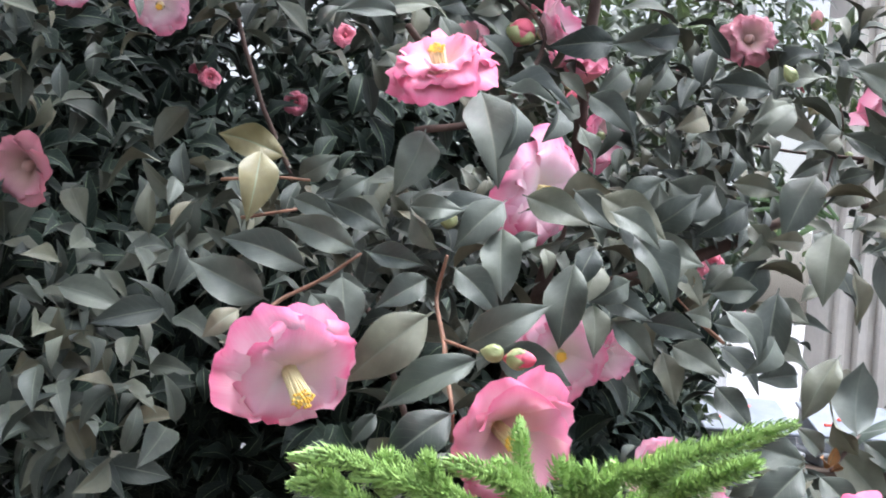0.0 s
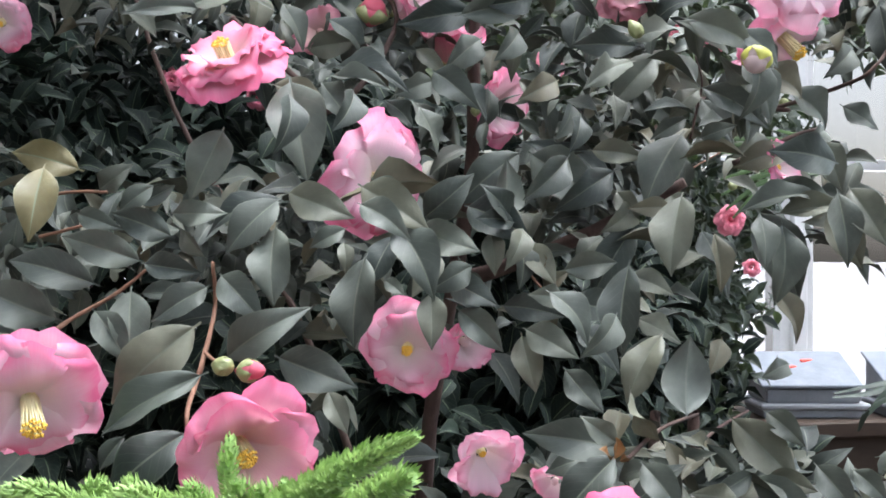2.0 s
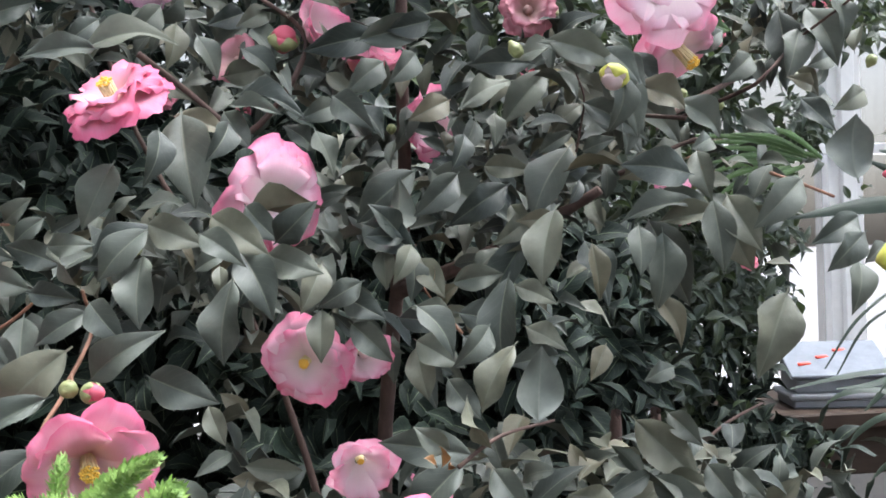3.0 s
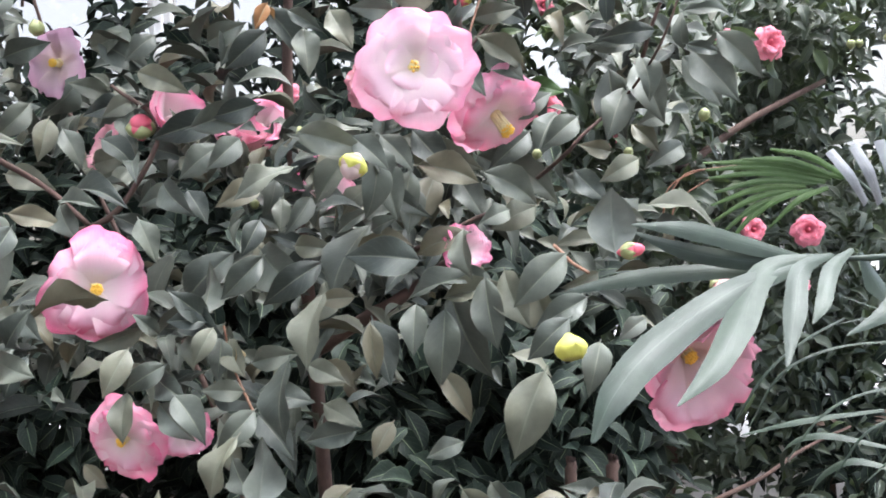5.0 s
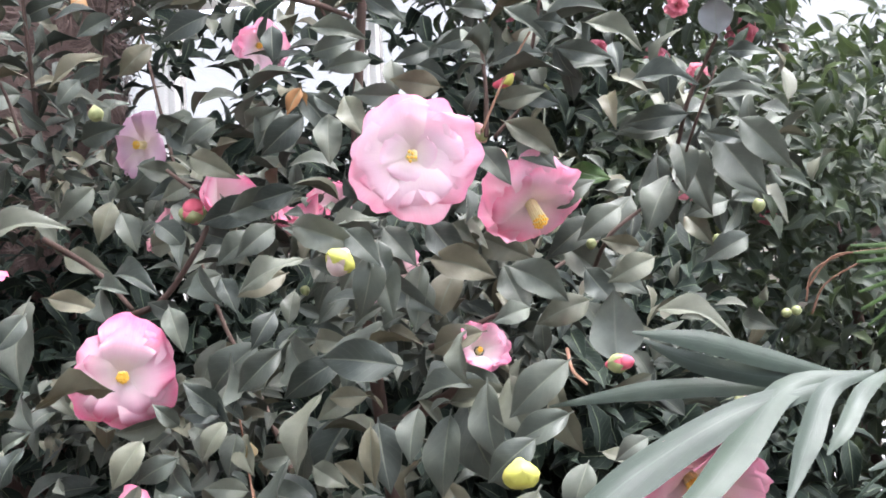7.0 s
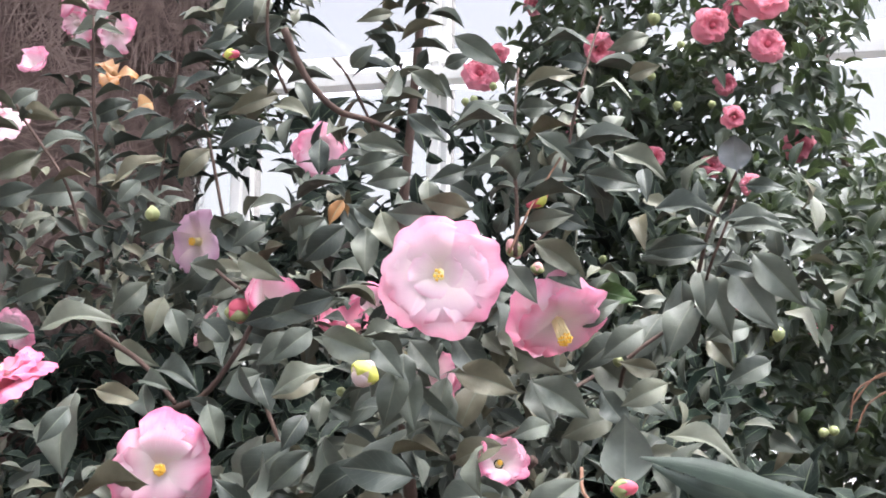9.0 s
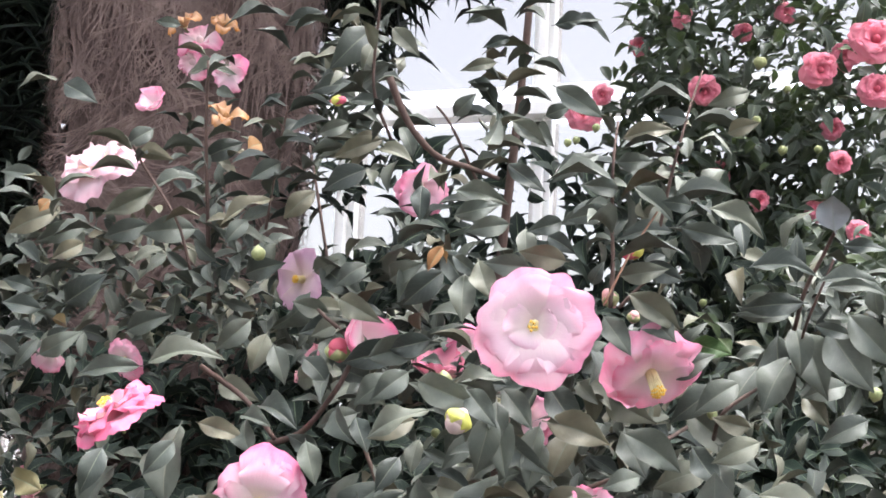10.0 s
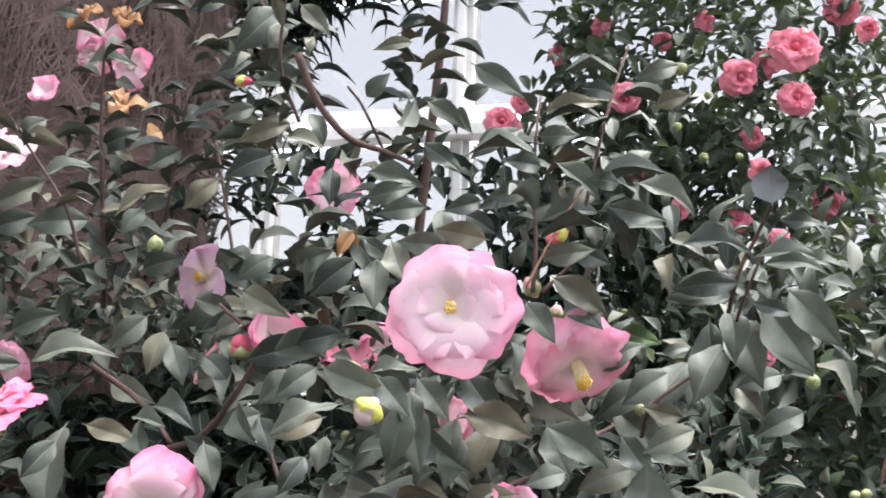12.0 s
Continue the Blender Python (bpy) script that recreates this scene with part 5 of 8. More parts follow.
bud(camellia, (0.961, 1.292, 1.621), (0.959, 1.283, 1.631), 0.0125, BUD_GREEN, None, "")
bud(camellia, (0.973, 1.294, 1.623), (0.972, 1.285, 1.634), 0.0125, BUD_GREEN, None, "")
bud(camellia, (0.480, 0.873, 1.660), (0.478, 0.865, 1.669), 0.0092, BUD_GREEN, None, "")
bud(camellia, (0.903, 0.736, 1.704), (0.906, 0.727, 1.715), 0.0100, BUD_GREEN, None, "closed green flower bud")
# lower shoots
for row in (
    ((0.286, 0.699, 1.663), (0.294, 0.658, 1.586), 0.044, -19, 0),
    ((0.319, 0.762, 1.670), (0.339, 0.733, 1.636), 0.025, -52, 2),
    ((0.325, 0.771, 1.680), (0.386, 0.734, 1.665), 0.025, -39, 1),
    ((0.321, 0.748, 1.671), (0.365, 0.721, 1.665), 0.017, -45, 4),
    ((0.139, 0.696, 1.589), (0.088, 0.703, 1.603), 0.026, 85, 2, LEAF_OLD),
    ((0.114, 0.670, 1.592), (0.105, 0.646, 1.540), 0.029, 22, 0, LEAF_OLD),
    ((0.123, 0.684, 1.546), (0.117, 0.703, 1.573), 0.015, 150, 1),
    ((0.148, 0.702, 1.576), (0.171, 0.677, 1.593), 0.019, -110, 2),
    ((0.181, 0.627, 1.524), (0.126, 0.634, 1.542), 0.024, 88, 0),
    ((0.152, 0.649, 1.508), (0.090, 0.656, 1.528), 0.028, 76, 3),
    ((0.127, 0.658, 1.484), (0.069, 0.665, 1.509), 0.032, 85, 1),
):
    leaf(camellia, *row)
for row in (
    ((0.201, 0.637, 1.541), (0.157, 0.642, 1.558), 0.022, 91, 2),
    ((0.219, 0.566, 1.526), (0.198, 0.587, 1.564), 0.023, 131, 0),
    ((0.178, 0.604, 1.524), (0.214, 0.583, 1.519), 0.018, -76, 4),
    ((0.236, 0.672, 1.621), (0.211, 0.653, 1.569), 0.031, 46, 1),
    ((0.274, 0.596, 1.565), (0.217, 0.604, 1.548), 0.020, 47, 3),
    ((0.266, 0.575, 1.567), (0.229, 0.567, 1.532), 0.026, 61, 0),
    ((0.262, 0.568, 1.550), (0.256, 0.544, 1.500), 0.028, -9, 2),
    ((0.319, 0.634, 1.549), (0.292, 0.636, 1.535), 0.015, 74, 1),
    ((0.312, 0.610, 1.539), (0.312, 0.599, 1.518), 0.012, -3, 3),
    ((0.331, 0.609, 1.583), (0.353, 0.579, 1.555), 0.023, -67, 0),
    ((0.344, 0.590, 1.544), (0.324, 0.578, 1.511), 0.020, 46, 2),
):
    leaf(camellia, *row)
for row in (
    ((0.135, 0.655, 1.558), (0.164, 0.638, 1.547), 0.016, -84, 3),
    ((0.188, 0.645, 1.578), (0.163, 0.648, 1.559), 0.016, 85, 0),
    ((0.195, 0.575, 1.556), (0.228, 0.555, 1.556), 0.017, -85, 2),
):
    leaf(camellia, *row)
# leaves over the half-covered flower
for row in (
    ((0.305, 0.518, 1.573), (0.341, 0.486, 1.546), 0.027, -68, 0),
    ((0.347, 0.529, 1.552), (0.373, 0.503, 1.579), 0.023, -108, 2),
    ((0.264, 0.544, 1.569), (0.301, 0.515, 1.553), 0.024, -77, 0),
    ((0.341, 0.524, 1.547), (0.375, 0.496, 1.533), 0.023, -79, 2),
    ((0.324, 0.504, 1.549), (0.343, 0.475, 1.506), 0.027, -35, 1),
    ((0.299, 0.487, 1.560), (0.325, 0.465, 1.541), 0.019, -60, 3),
):
    leaf(camellia, *row)
# hanging shoots by the window
for row in (
    ((0.497, 0.770, 1.618), (0.541, 0.714, 1.574), 0.042, -72, 0),
    ((0.483, 0.738, 1.616), (0.428, 0.743, 1.571), 0.034, 83, 2),
    ((0.431, 0.732, 1.570), (0.471, 0.685, 1.543), 0.034, -68, 1),
    ((0.534, 0.724, 1.616), (0.573, 0.700, 1.610), 0.021, -85, 3),
    ((0.608, 0.701, 1.632), (0.565, 0.683, 1.572), 0.038, 33, 0),
    ((0.612, 0.679, 1.664), (0.583, 0.674, 1.640), 0.019, 61, 2),
    ((0.606, 0.689, 1.642), (0.575, 0.693, 1.624), 0.016, 74, 1),
    ((0.572, 0.627, 1.578), (0.550, 0.604, 1.518), 0.034, 4, 0),
    ((0.603, 0.640, 1.551), (0.607, 0.629, 1.503), 0.017, -14, 4),
    ((0.606, 0.673, 1.623), (0.629, 0.652, 1.633), 0.016, -86, 2),
    ((0.684, 0.618, 1.620), (0.685, 0.595, 1.579), 0.023, -43, 1),
):
    leaf(camellia, *row)
for row in (
    ((0.691, 0.672, 1.617), (0.641, 0.680, 1.602), 0.024, 75, 0),
    ((0.669, 0.694, 1.570), (0.695, 0.668, 1.495), 0.042, -68, 3),
    ((0.740, 0.697, 1.578), (0.757, 0.678, 1.520), 0.031, -77, 0),
    ((0.669, 0.661, 1.592), (0.705, 0.638, 1.572), 0.023, -93, 2),
    ((0.697, 0.644, 1.579), (0.631, 0.654, 1.567), 0.023, 52, 1),
    ((0.714, 0.632, 1.586), (0.727, 0.598, 1.539), 0.030, -54, 0),
    ((0.607, 0.676, 1.665), (0.655, 0.645, 1.632), 0.023, -76, 3),
    ((0.597, 0.727, 1.700), (0.553, 0.730, 1.652), 0.029, 75, 1),
    ((0.592, 0.752, 1.708), (0.533, 0.761, 1.709), 0.025, 90, 0),
    ((0.609, 0.682, 1.709), (0.554, 0.691, 1.705), 0.019, 46, 2),
    ((0.413, 0.769, 1.683), (0.441, 0.733, 1.651), 0.028, -66, 3),
):
    leaf(camellia, *row)
for row in (
    ((0.624, 0.955, 1.666), (0.580, 0.962, 1.665), 0.015, 65, 1),
    ((0.572, 0.712, 1.558), (0.531, 0.712, 1.495), 0.030, 65, 4),
    ((0.537, 0.644, 1.527), (0.524, 0.634, 1.456), 0.034, 10, 0),
    ((0.513, 0.530, 1.481), (0.484, 0.529, 1.434), 0.024, 49, 2),
    ((0.446, 0.709, 1.549), (0.445, 0.693, 1.515), 0.019, -14, 1),
    ((0.476, 0.707, 1.541), (0.490, 0.680, 1.508), 0.022, -50, 0),
    ((0.559, 0.728, 1.584), (0.571, 0.706, 1.556), 0.019, -60, 1),
    ((0.556, 0.743, 1.547), (0.527, 0.737, 1.523), 0.019, 51, 2),
    ((0.591, 0.688, 1.569), (0.555, 0.686, 1.568), 0.018, 86, 3),
    ((0.638, 0.642, 1.662), (0.614, 0.655, 1.685), 0.017, 126, 2),
):
    leaf(camellia, *row)
# shoots round the open flowers
for row in (
    ((0.172, 0.637, 1.508), (0.171, 0.611, 1.459), 0.028, 1, 0),
    ((0.214, 0.556, 1.488), (0.159, 0.560, 1.438), 0.035, 83, 2),
    ((0.222, 0.595, 1.510), (0.184, 0.586, 1.488), 0.022, 64, 1),
    ((0.226, 0.532, 1.466), (0.271, 0.503, 1.499), 0.026, -90, 3),
    ((0.260, 0.565, 1.466), (0.307, 0.536, 1.448), 0.029, -76, 0),
    ((0.213, 0.462, 1.466), (0.154, 0.469, 1.434), 0.023, 63, 1),
    ((0.322, 0.576, 1.532), (0.310, 0.567, 1.470), 0.030, 25, 2),
    ((0.392, 0.684, 1.503), (0.388, 0.664, 1.461), 0.023, 2, 0),
    ((0.204, 0.474, 1.433), (0.159, 0.467, 1.400), 0.028, 64, 2),
    ((0.169, 0.513, 1.426), (0.154, 0.513, 1.406), 0.012, 71, 4),
    ((0.147, 0.628, 1.494), (0.170, 0.610, 1.459), 0.022, -53, 1),
):
    leaf(camellia, *row)
for row in (
    ((0.225, 0.557, 1.518), (0.248, 0.527, 1.490), 0.023, -57, 3),
    ((0.301, 0.608, 1.439), (0.312, 0.592, 1.411), 0.017, -45, 0),
    ((0.100, 0.615, 1.479), (0.075, 0.607, 1.459), 0.016, 62, 2),
):
    leaf(camellia, *row)
# shoots over the conifer
for row in (
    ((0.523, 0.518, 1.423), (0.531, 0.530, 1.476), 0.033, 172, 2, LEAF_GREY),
    ((0.479, 0.512, 1.406), (0.413, 0.522, 1.418), 0.027, 78, 0),
    ((0.469, 0.502, 1.406), (0.428, 0.505, 1.365), 0.029, 57, 1),
    ((0.489, 0.515, 1.398), (0.505, 0.486, 1.369), 0.022, -51, 3),
    ((0.666, 0.737, 1.395), (0.715, 0.701, 1.339), 0.037, -72, 0),
    ((0.479, 0.458, 1.417), (0.461, 0.476, 1.451), 0.020, 141, 2),
    ((0.451, 0.461, 1.419), (0.427, 0.456, 1.436), 0.015, 98, 1),
    ((0.410, 0.708, 1.511), (0.440, 0.673, 1.493), 0.025, -67, 0),
    ((0.456, 0.717, 1.490), (0.501, 0.689, 1.483), 0.023, -78, 3),
    ((0.471, 0.707, 1.469), (0.476, 0.684, 1.425), 0.025, -26, 2),
    ((0.414, 0.695, 1.490), (0.446, 0.674, 1.457), 0.024, -72, 1),
):
    leaf(camellia, *row)
for row in (
    ((0.466, 0.687, 1.474), (0.497, 0.650, 1.454), 0.026, -65, 0),
    ((0.484, 0.645, 1.447), (0.503, 0.615, 1.417), 0.023, -58, 2),
    ((0.693, 0.723, 1.399), (0.713, 0.692, 1.373), 0.022, -61, 1),
    ((0.686, 0.706, 1.350), (0.715, 0.676, 1.338), 0.021, -76, 0),
    ((0.702, 0.660, 1.365), (0.719, 0.626, 1.330), 0.026, -57, 3),
    ((0.476, 0.566, 1.393), (0.442, 0.562, 1.385), 0.018, 67, 2),
    ((0.345, 0.634, 1.513), (0.357, 0.620, 1.502), 0.011, -61, 0),
    ((0.492, 0.714, 1.500), (0.506, 0.694, 1.518), 0.015, -99, 1),
    ((0.437, 0.687, 1.503), (0.415, 0.701, 1.528), 0.017, 121, 0),
    ((0.607, 0.601, 1.348), (0.567, 0.598, 1.358), 0.021, 80, 2),
    ((0.706, 0.614, 1.368), (0.721, 0.588, 1.346), 0.018, -61, 1),
):
    leaf(camellia, *row)
# upper middle shoots
for row in (
    ((0.519, 0.769, 1.818), (0.478, 0.759, 1.781), 0.028, 96, 0),
    ((0.557, 0.712, 1.807), (0.562, 0.693, 1.761), 0.025, -0, 2),
    ((0.542, 0.715, 1.823), (0.574, 0.708, 1.800), 0.015, -86, 1),
    ((0.641, 0.630, 1.798), (0.606, 0.612, 1.799), 0.020, 101, 3),
    ((0.674, 0.624, 1.801), (0.636, 0.609, 1.807), 0.021, 105, 0),
    ((0.584, 0.664, 1.811), (0.603, 0.646, 1.774), 0.023, -45, 2),
    ((0.330, 0.921, 1.791), (0.293, 0.897, 1.802), 0.023, 94, 1),
    ((0.369, 0.880, 1.779), (0.336, 0.859, 1.760), 0.022, 78, 0),
    ((0.377, 0.834, 1.798), (0.429, 0.823, 1.773), 0.026, -82, 3),
    ((0.467, 0.827, 1.747), (0.394, 0.812, 1.729), 0.031, 92, 0),
    ((0.465, 0.799, 1.718), (0.428, 0.773, 1.687), 0.028, 71, 2),
):
    leaf(camellia, *row)
for row in (
    ((0.506, 0.778, 1.752), (0.461, 0.769, 1.740), 0.024, 97, 1),
    ((0.556, 0.600, 1.703), (0.613, 0.588, 1.682), 0.026, -88, 3),
    ((0.423, 0.803, 1.680), (0.386, 0.781, 1.664), 0.023, 84, 0),
    ((0.435, 0.764, 1.676), (0.456, 0.747, 1.643), 0.021, -31, 2),
    ((0.347, 0.875, 1.750), (0.336, 0.857, 1.715), 0.020, 53, 1),
    ((0.511, 0.732, 1.674), (0.472, 0.709, 1.655), 0.024, 77, 0),
    ((0.535, 0.674, 1.657), (0.533, 0.660, 1.628), 0.016, 18, 2),
    ((0.616, 0.625, 1.677), (0.633, 0.602, 1.630), 0.027, -28, 1),
    ((0.644, 0.664, 1.674), (0.636, 0.655, 1.623), 0.025, 35, 4),
    ((0.664, 0.708, 1.671), (0.647, 0.687, 1.627), 0.026, 42, 0),
    ((0.655, 0.861, 1.706), (0.705, 0.835, 1.682), 0.031, -82, 3),
):
    leaf(camellia, *row)
for row in (
    ((0.682, 0.824, 1.678), (0.707, 0.799, 1.632), 0.029, -44, 2),
    ((0.707, 1.059, 1.715), (0.762, 1.026, 1.674), 0.038, -75, 1),
    ((0.600, 0.596, 1.697), (0.629, 0.585, 1.668), 0.021, -62, 0),
    ((0.315, 0.898, 1.835), (0.356, 0.879, 1.846), 0.023, -109, 2),
    ((0.460, 0.768, 1.807), (0.500, 0.752, 1.821), 0.023, -110, 1),
    ((0.319, 0.865, 1.713), (0.365, 0.844, 1.719), 0.025, -98, 0),
    ((0.398, 0.770, 1.634), (0.371, 0.750, 1.655), 0.020, 90, 2),
):
    leaf(camellia, *row)
# shoots beside the large flower
for row in (
    ((0.796, 0.751, 1.717), (0.760, 0.730, 1.689), 0.025, 72, 0),
    ((0.840, 0.742, 1.741), (0.816, 0.718, 1.692), 0.030, 41, 2),
    ((0.846, 0.748, 1.761), (0.866, 0.720, 1.704), 0.033, -46, 1),
    ((0.871, 0.617, 1.751), (0.901, 0.591, 1.704), 0.031, -63, 0),
    ((0.885, 0.590, 1.758), (0.919, 0.581, 1.718), 0.024, -86, 3),
    ((0.909, 0.619, 1.782), (0.863, 0.610, 1.785), 0.016, 55, 1),
    ((0.856, 0.658, 1.773), (0.805, 0.648, 1.767), 0.019, 95, 2),
    ((0.844, 0.675, 1.770), (0.801, 0.667, 1.767), 0.015, 85, 0),
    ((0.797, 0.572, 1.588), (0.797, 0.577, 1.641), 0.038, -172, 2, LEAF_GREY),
    ((0.726, 0.901, 1.698), (0.785, 0.887, 1.647), 0.033, -72, 3),
    ((0.813, 0.670, 1.676), (0.784, 0.655, 1.682), 0.016, 99, 1),
):
    leaf(camellia, *row)
for row in (
    ((0.826, 0.609, 1.665), (0.792, 0.593, 1.648), 0.020, 78, 0),
    ((0.761, 0.836, 1.642), (0.713, 0.811, 1.622), 0.029, 78, 2),
    ((0.820, 0.588, 1.626), (0.877, 0.576, 1.611), 0.020, -38, 3),
    ((0.845, 0.776, 1.709), (0.867, 0.761, 1.681), 0.019, -64, 1),
    ((0.773, 0.619, 1.661), (0.796, 0.601, 1.632), 0.020, -65, 2),
    ((0.701, 0.685, 1.798), (0.744, 0.676, 1.803), 0.019, -99, 0),
    ((0.713, 0.728, 1.782), (0.745, 0.707, 1.747), 0.026, -68, 2),
):
    leaf(camellia, *row)
# middle shoots
for row in (
    ((0.653, 0.548, 1.595), (0.596, 0.536, 1.603), 0.030, 84, 0),
    ((0.562, 0.731, 1.602), (0.505, 0.718, 1.566), 0.028, 83, 2),
    ((0.512, 0.709, 1.611), (0.472, 0.699, 1.574), 0.026, 81, 1),
    ((0.573, 0.722, 1.572), (0.541, 0.702, 1.550), 0.022, 73, 3),
    ((0.642, 0.639, 1.563), (0.637, 0.618, 1.522), 0.023, 9, 0),
    ((0.660, 0.648, 1.563), (0.715, 0.636, 1.573), 0.020, -66, 4),
    ((0.603, 0.663, 1.553), (0.618, 0.636, 1.499), 0.031, -14, 2),
    ((0.665, 0.647, 1.559), (0.656, 0.636, 1.492), 0.030, 34, 1),
    ((0.656, 0.651, 1.507), (0.681, 0.641, 1.463), 0.021, -58, 3),
    ((0.698, 0.622, 1.583), (0.703, 0.611, 1.522), 0.027, -13, 0),
    ((0.461, 0.703, 1.556), (0.433, 0.681, 1.584), 0.023, 99, 1),
):
    leaf(camellia, *row)
for row in (
    ((0.455, 0.693, 1.556), (0.464, 0.721, 1.605), 0.027, -169, 2),
    ((0.462, 0.693, 1.555), (0.428, 0.683, 1.559), 0.018, 76, 0),
    ((0.467, 0.691, 1.552), (0.450, 0.673, 1.521), 0.020, 49, 3),
    ((0.469, 0.708, 1.542), (0.466, 0.690, 1.505), 0.021, 20, 1),
    ((0.394, 0.689, 1.539), (0.375, 0.665, 1.500), 0.025, 51, 0),
    ((0.427, 0.687, 1.523), (0.389, 0.679, 1.502), 0.022, 87, 2),
    ((0.451, 0.591, 1.506), (0.478, 0.570, 1.471), 0.025, -36, 3),
    ((0.494, 0.671, 1.496), (0.461, 0.652, 1.501), 0.019, 84, 0),
    ((0.499, 0.683, 1.495), (0.550, 0.669, 1.485), 0.027, -67, 2),
    ((0.496, 0.685, 1.518), (0.539, 0.673, 1.525), 0.022, -87, 1),
    ((0.501, 0.672, 1.478), (0.533, 0.649, 1.442), 0.027, -38, 0),
):
    leaf(camellia, *row)
for row in (
    ((0.512, 0.610, 1.489), (0.482, 0.592, 1.459), 0.023, 72, 3),
    ((0.555, 0.679, 1.482), (0.589, 0.662, 1.463), 0.022, -51, 2),
    ((0.587, 0.678, 1.457), (0.540, 0.668, 1.452), 0.024, 72, 1),
    ((0.617, 0.652, 1.467), (0.599, 0.635, 1.440), 0.018, 44, 0),
    ((0.674, 0.649, 1.446), (0.643, 0.632, 1.438), 0.018, 66, 2),
    ((0.413, 0.720, 1.545), (0.395, 0.704, 1.566), 0.016, 95, 1),
    ((0.545, 0.671, 1.516), (0.578, 0.654, 1.501), 0.020, -66, 0),
):
    leaf(camellia, *row)
# shoots at the palm leaf
for row in (
    ((0.740, 0.579, 1.510), (0.710, 0.566, 1.443), 0.037, 63, 2),
    ((0.764, 0.596, 1.596), (0.718, 0.585, 1.556), 0.029, 74, 0),
    ((0.770, 0.524, 1.563), (0.728, 0.515, 1.543), 0.021, 73, 1),
    ((0.777, 0.541, 1.530), (0.764, 0.522, 1.493), 0.022, 31, 3),
    ((0.752, 0.484, 1.551), (0.720, 0.476, 1.524), 0.021, 77, 2),
    ((0.816, 0.568, 1.542), (0.793, 0.556, 1.528), 0.015, 61, 0),
):
    leaf(camellia, *row)
# high shoots before the palm
for row in (
    ((-0.073, 0.936, 2.087), (-0.020, 0.935, 2.060), 0.030, -74, 0),
    ((-0.038, 0.887, 2.073), (-0.083, 0.860, 2.060), 0.018, 38, 1),
    ((-0.040, 0.883, 1.946), (-0.087, 0.851, 1.955), 0.019, 82, 3),
    ((-0.003, 0.867, 1.905), (-0.057, 0.838, 1.875), 0.031, 89, 0),
    ((0.033, 0.881, 1.894), (-0.025, 0.848, 1.863), 0.025, 101, 2),
    ((0.098, 0.913, 1.940), (0.042, 0.883, 1.903), 0.028, 100, 1),
    ((0.171, 0.888, 1.943), (0.117, 0.857, 1.927), 0.022, 50, 3),
    ((0.005, 1.034, 2.050), (-0.020, 1.006, 2.019), 0.025, 83, 0),
    ((0.188, 0.954, 2.003), (0.141, 0.929, 1.976), 0.026, 99, 2),
    ((0.273, 0.878, 1.915), (0.219, 0.849, 1.883), 0.023, 55, 1),
    ((0.182, 0.873, 1.881), (0.133, 0.830, 1.870), 0.033, 90, 0),
):
    leaf(camellia, *row)
for row in (
    ((0.118, 0.871, 1.888), (0.073, 0.845, 1.868), 0.028, 97, 3),
    ((0.081, 1.256, 2.278), (-0.008, 1.204, 2.260), 0.036, 40, 1),
    ((0.229, 1.062, 2.205), (0.185, 1.038, 2.182), 0.024, 97, 0),
    ((0.366, 0.918, 2.124), (0.332, 0.879, 2.065), 0.039, 84, 2),
    ((0.382, 0.879, 2.091), (0.375, 0.865, 2.055), 0.020, 57, 1),
    ((0.343, 0.917, 2.154), (0.332, 0.902, 2.123), 0.018, 67, 3),
    ((0.421, 0.830, 2.089), (0.453, 0.838, 2.057), 0.020, -86, 0),
    ((0.357, 0.911, 2.052), (0.305, 0.880, 2.041), 0.021, 71, 2),
    ((0.371, 0.832, 2.008), (0.447, 0.846, 1.998), 0.026, -61, 1),
    ((0.414, 0.852, 1.972), (0.365, 0.826, 1.947), 0.021, 91, 0),
    ((0.397, 0.850, 1.940), (0.354, 0.827, 1.913), 0.028, 86, 3),
):
    leaf(camellia, *row)
for row in (
    ((0.489, 0.771, 1.903), (0.492, 0.761, 1.865), 0.020, 1, 2),
    ((0.255, 0.854, 1.888), (0.239, 0.834, 1.859), 0.020, 67, 0),
    ((0.266, 0.903, 1.964), (0.240, 0.875, 1.938), 0.023, 79, 1),
    ((0.320, 0.887, 1.926), (0.288, 0.871, 1.891), 0.025, 89, 2),
    ((-0.025, 1.141, 2.155), (0.051, 1.151, 2.163), 0.026, -55, 1),
    ((0.188, 0.993, 2.060), (0.214, 0.986, 2.072), 0.014, -116, 0),
    ((0.363, 0.871, 1.997), (0.331, 0.854, 1.981), 0.019, 97, 3),
    ((0.439, 0.815, 2.035), (0.429, 0.848, 2.058), 0.018, 124, 2),
    ((0.039, 0.861, 1.866), (0.015, 0.833, 1.842), 0.022, 78, 1),
    ((-0.080, 1.213, 2.261), (-0.115, 1.190, 2.264), 0.017, 96, 0),
):
    leaf(camellia, *row)
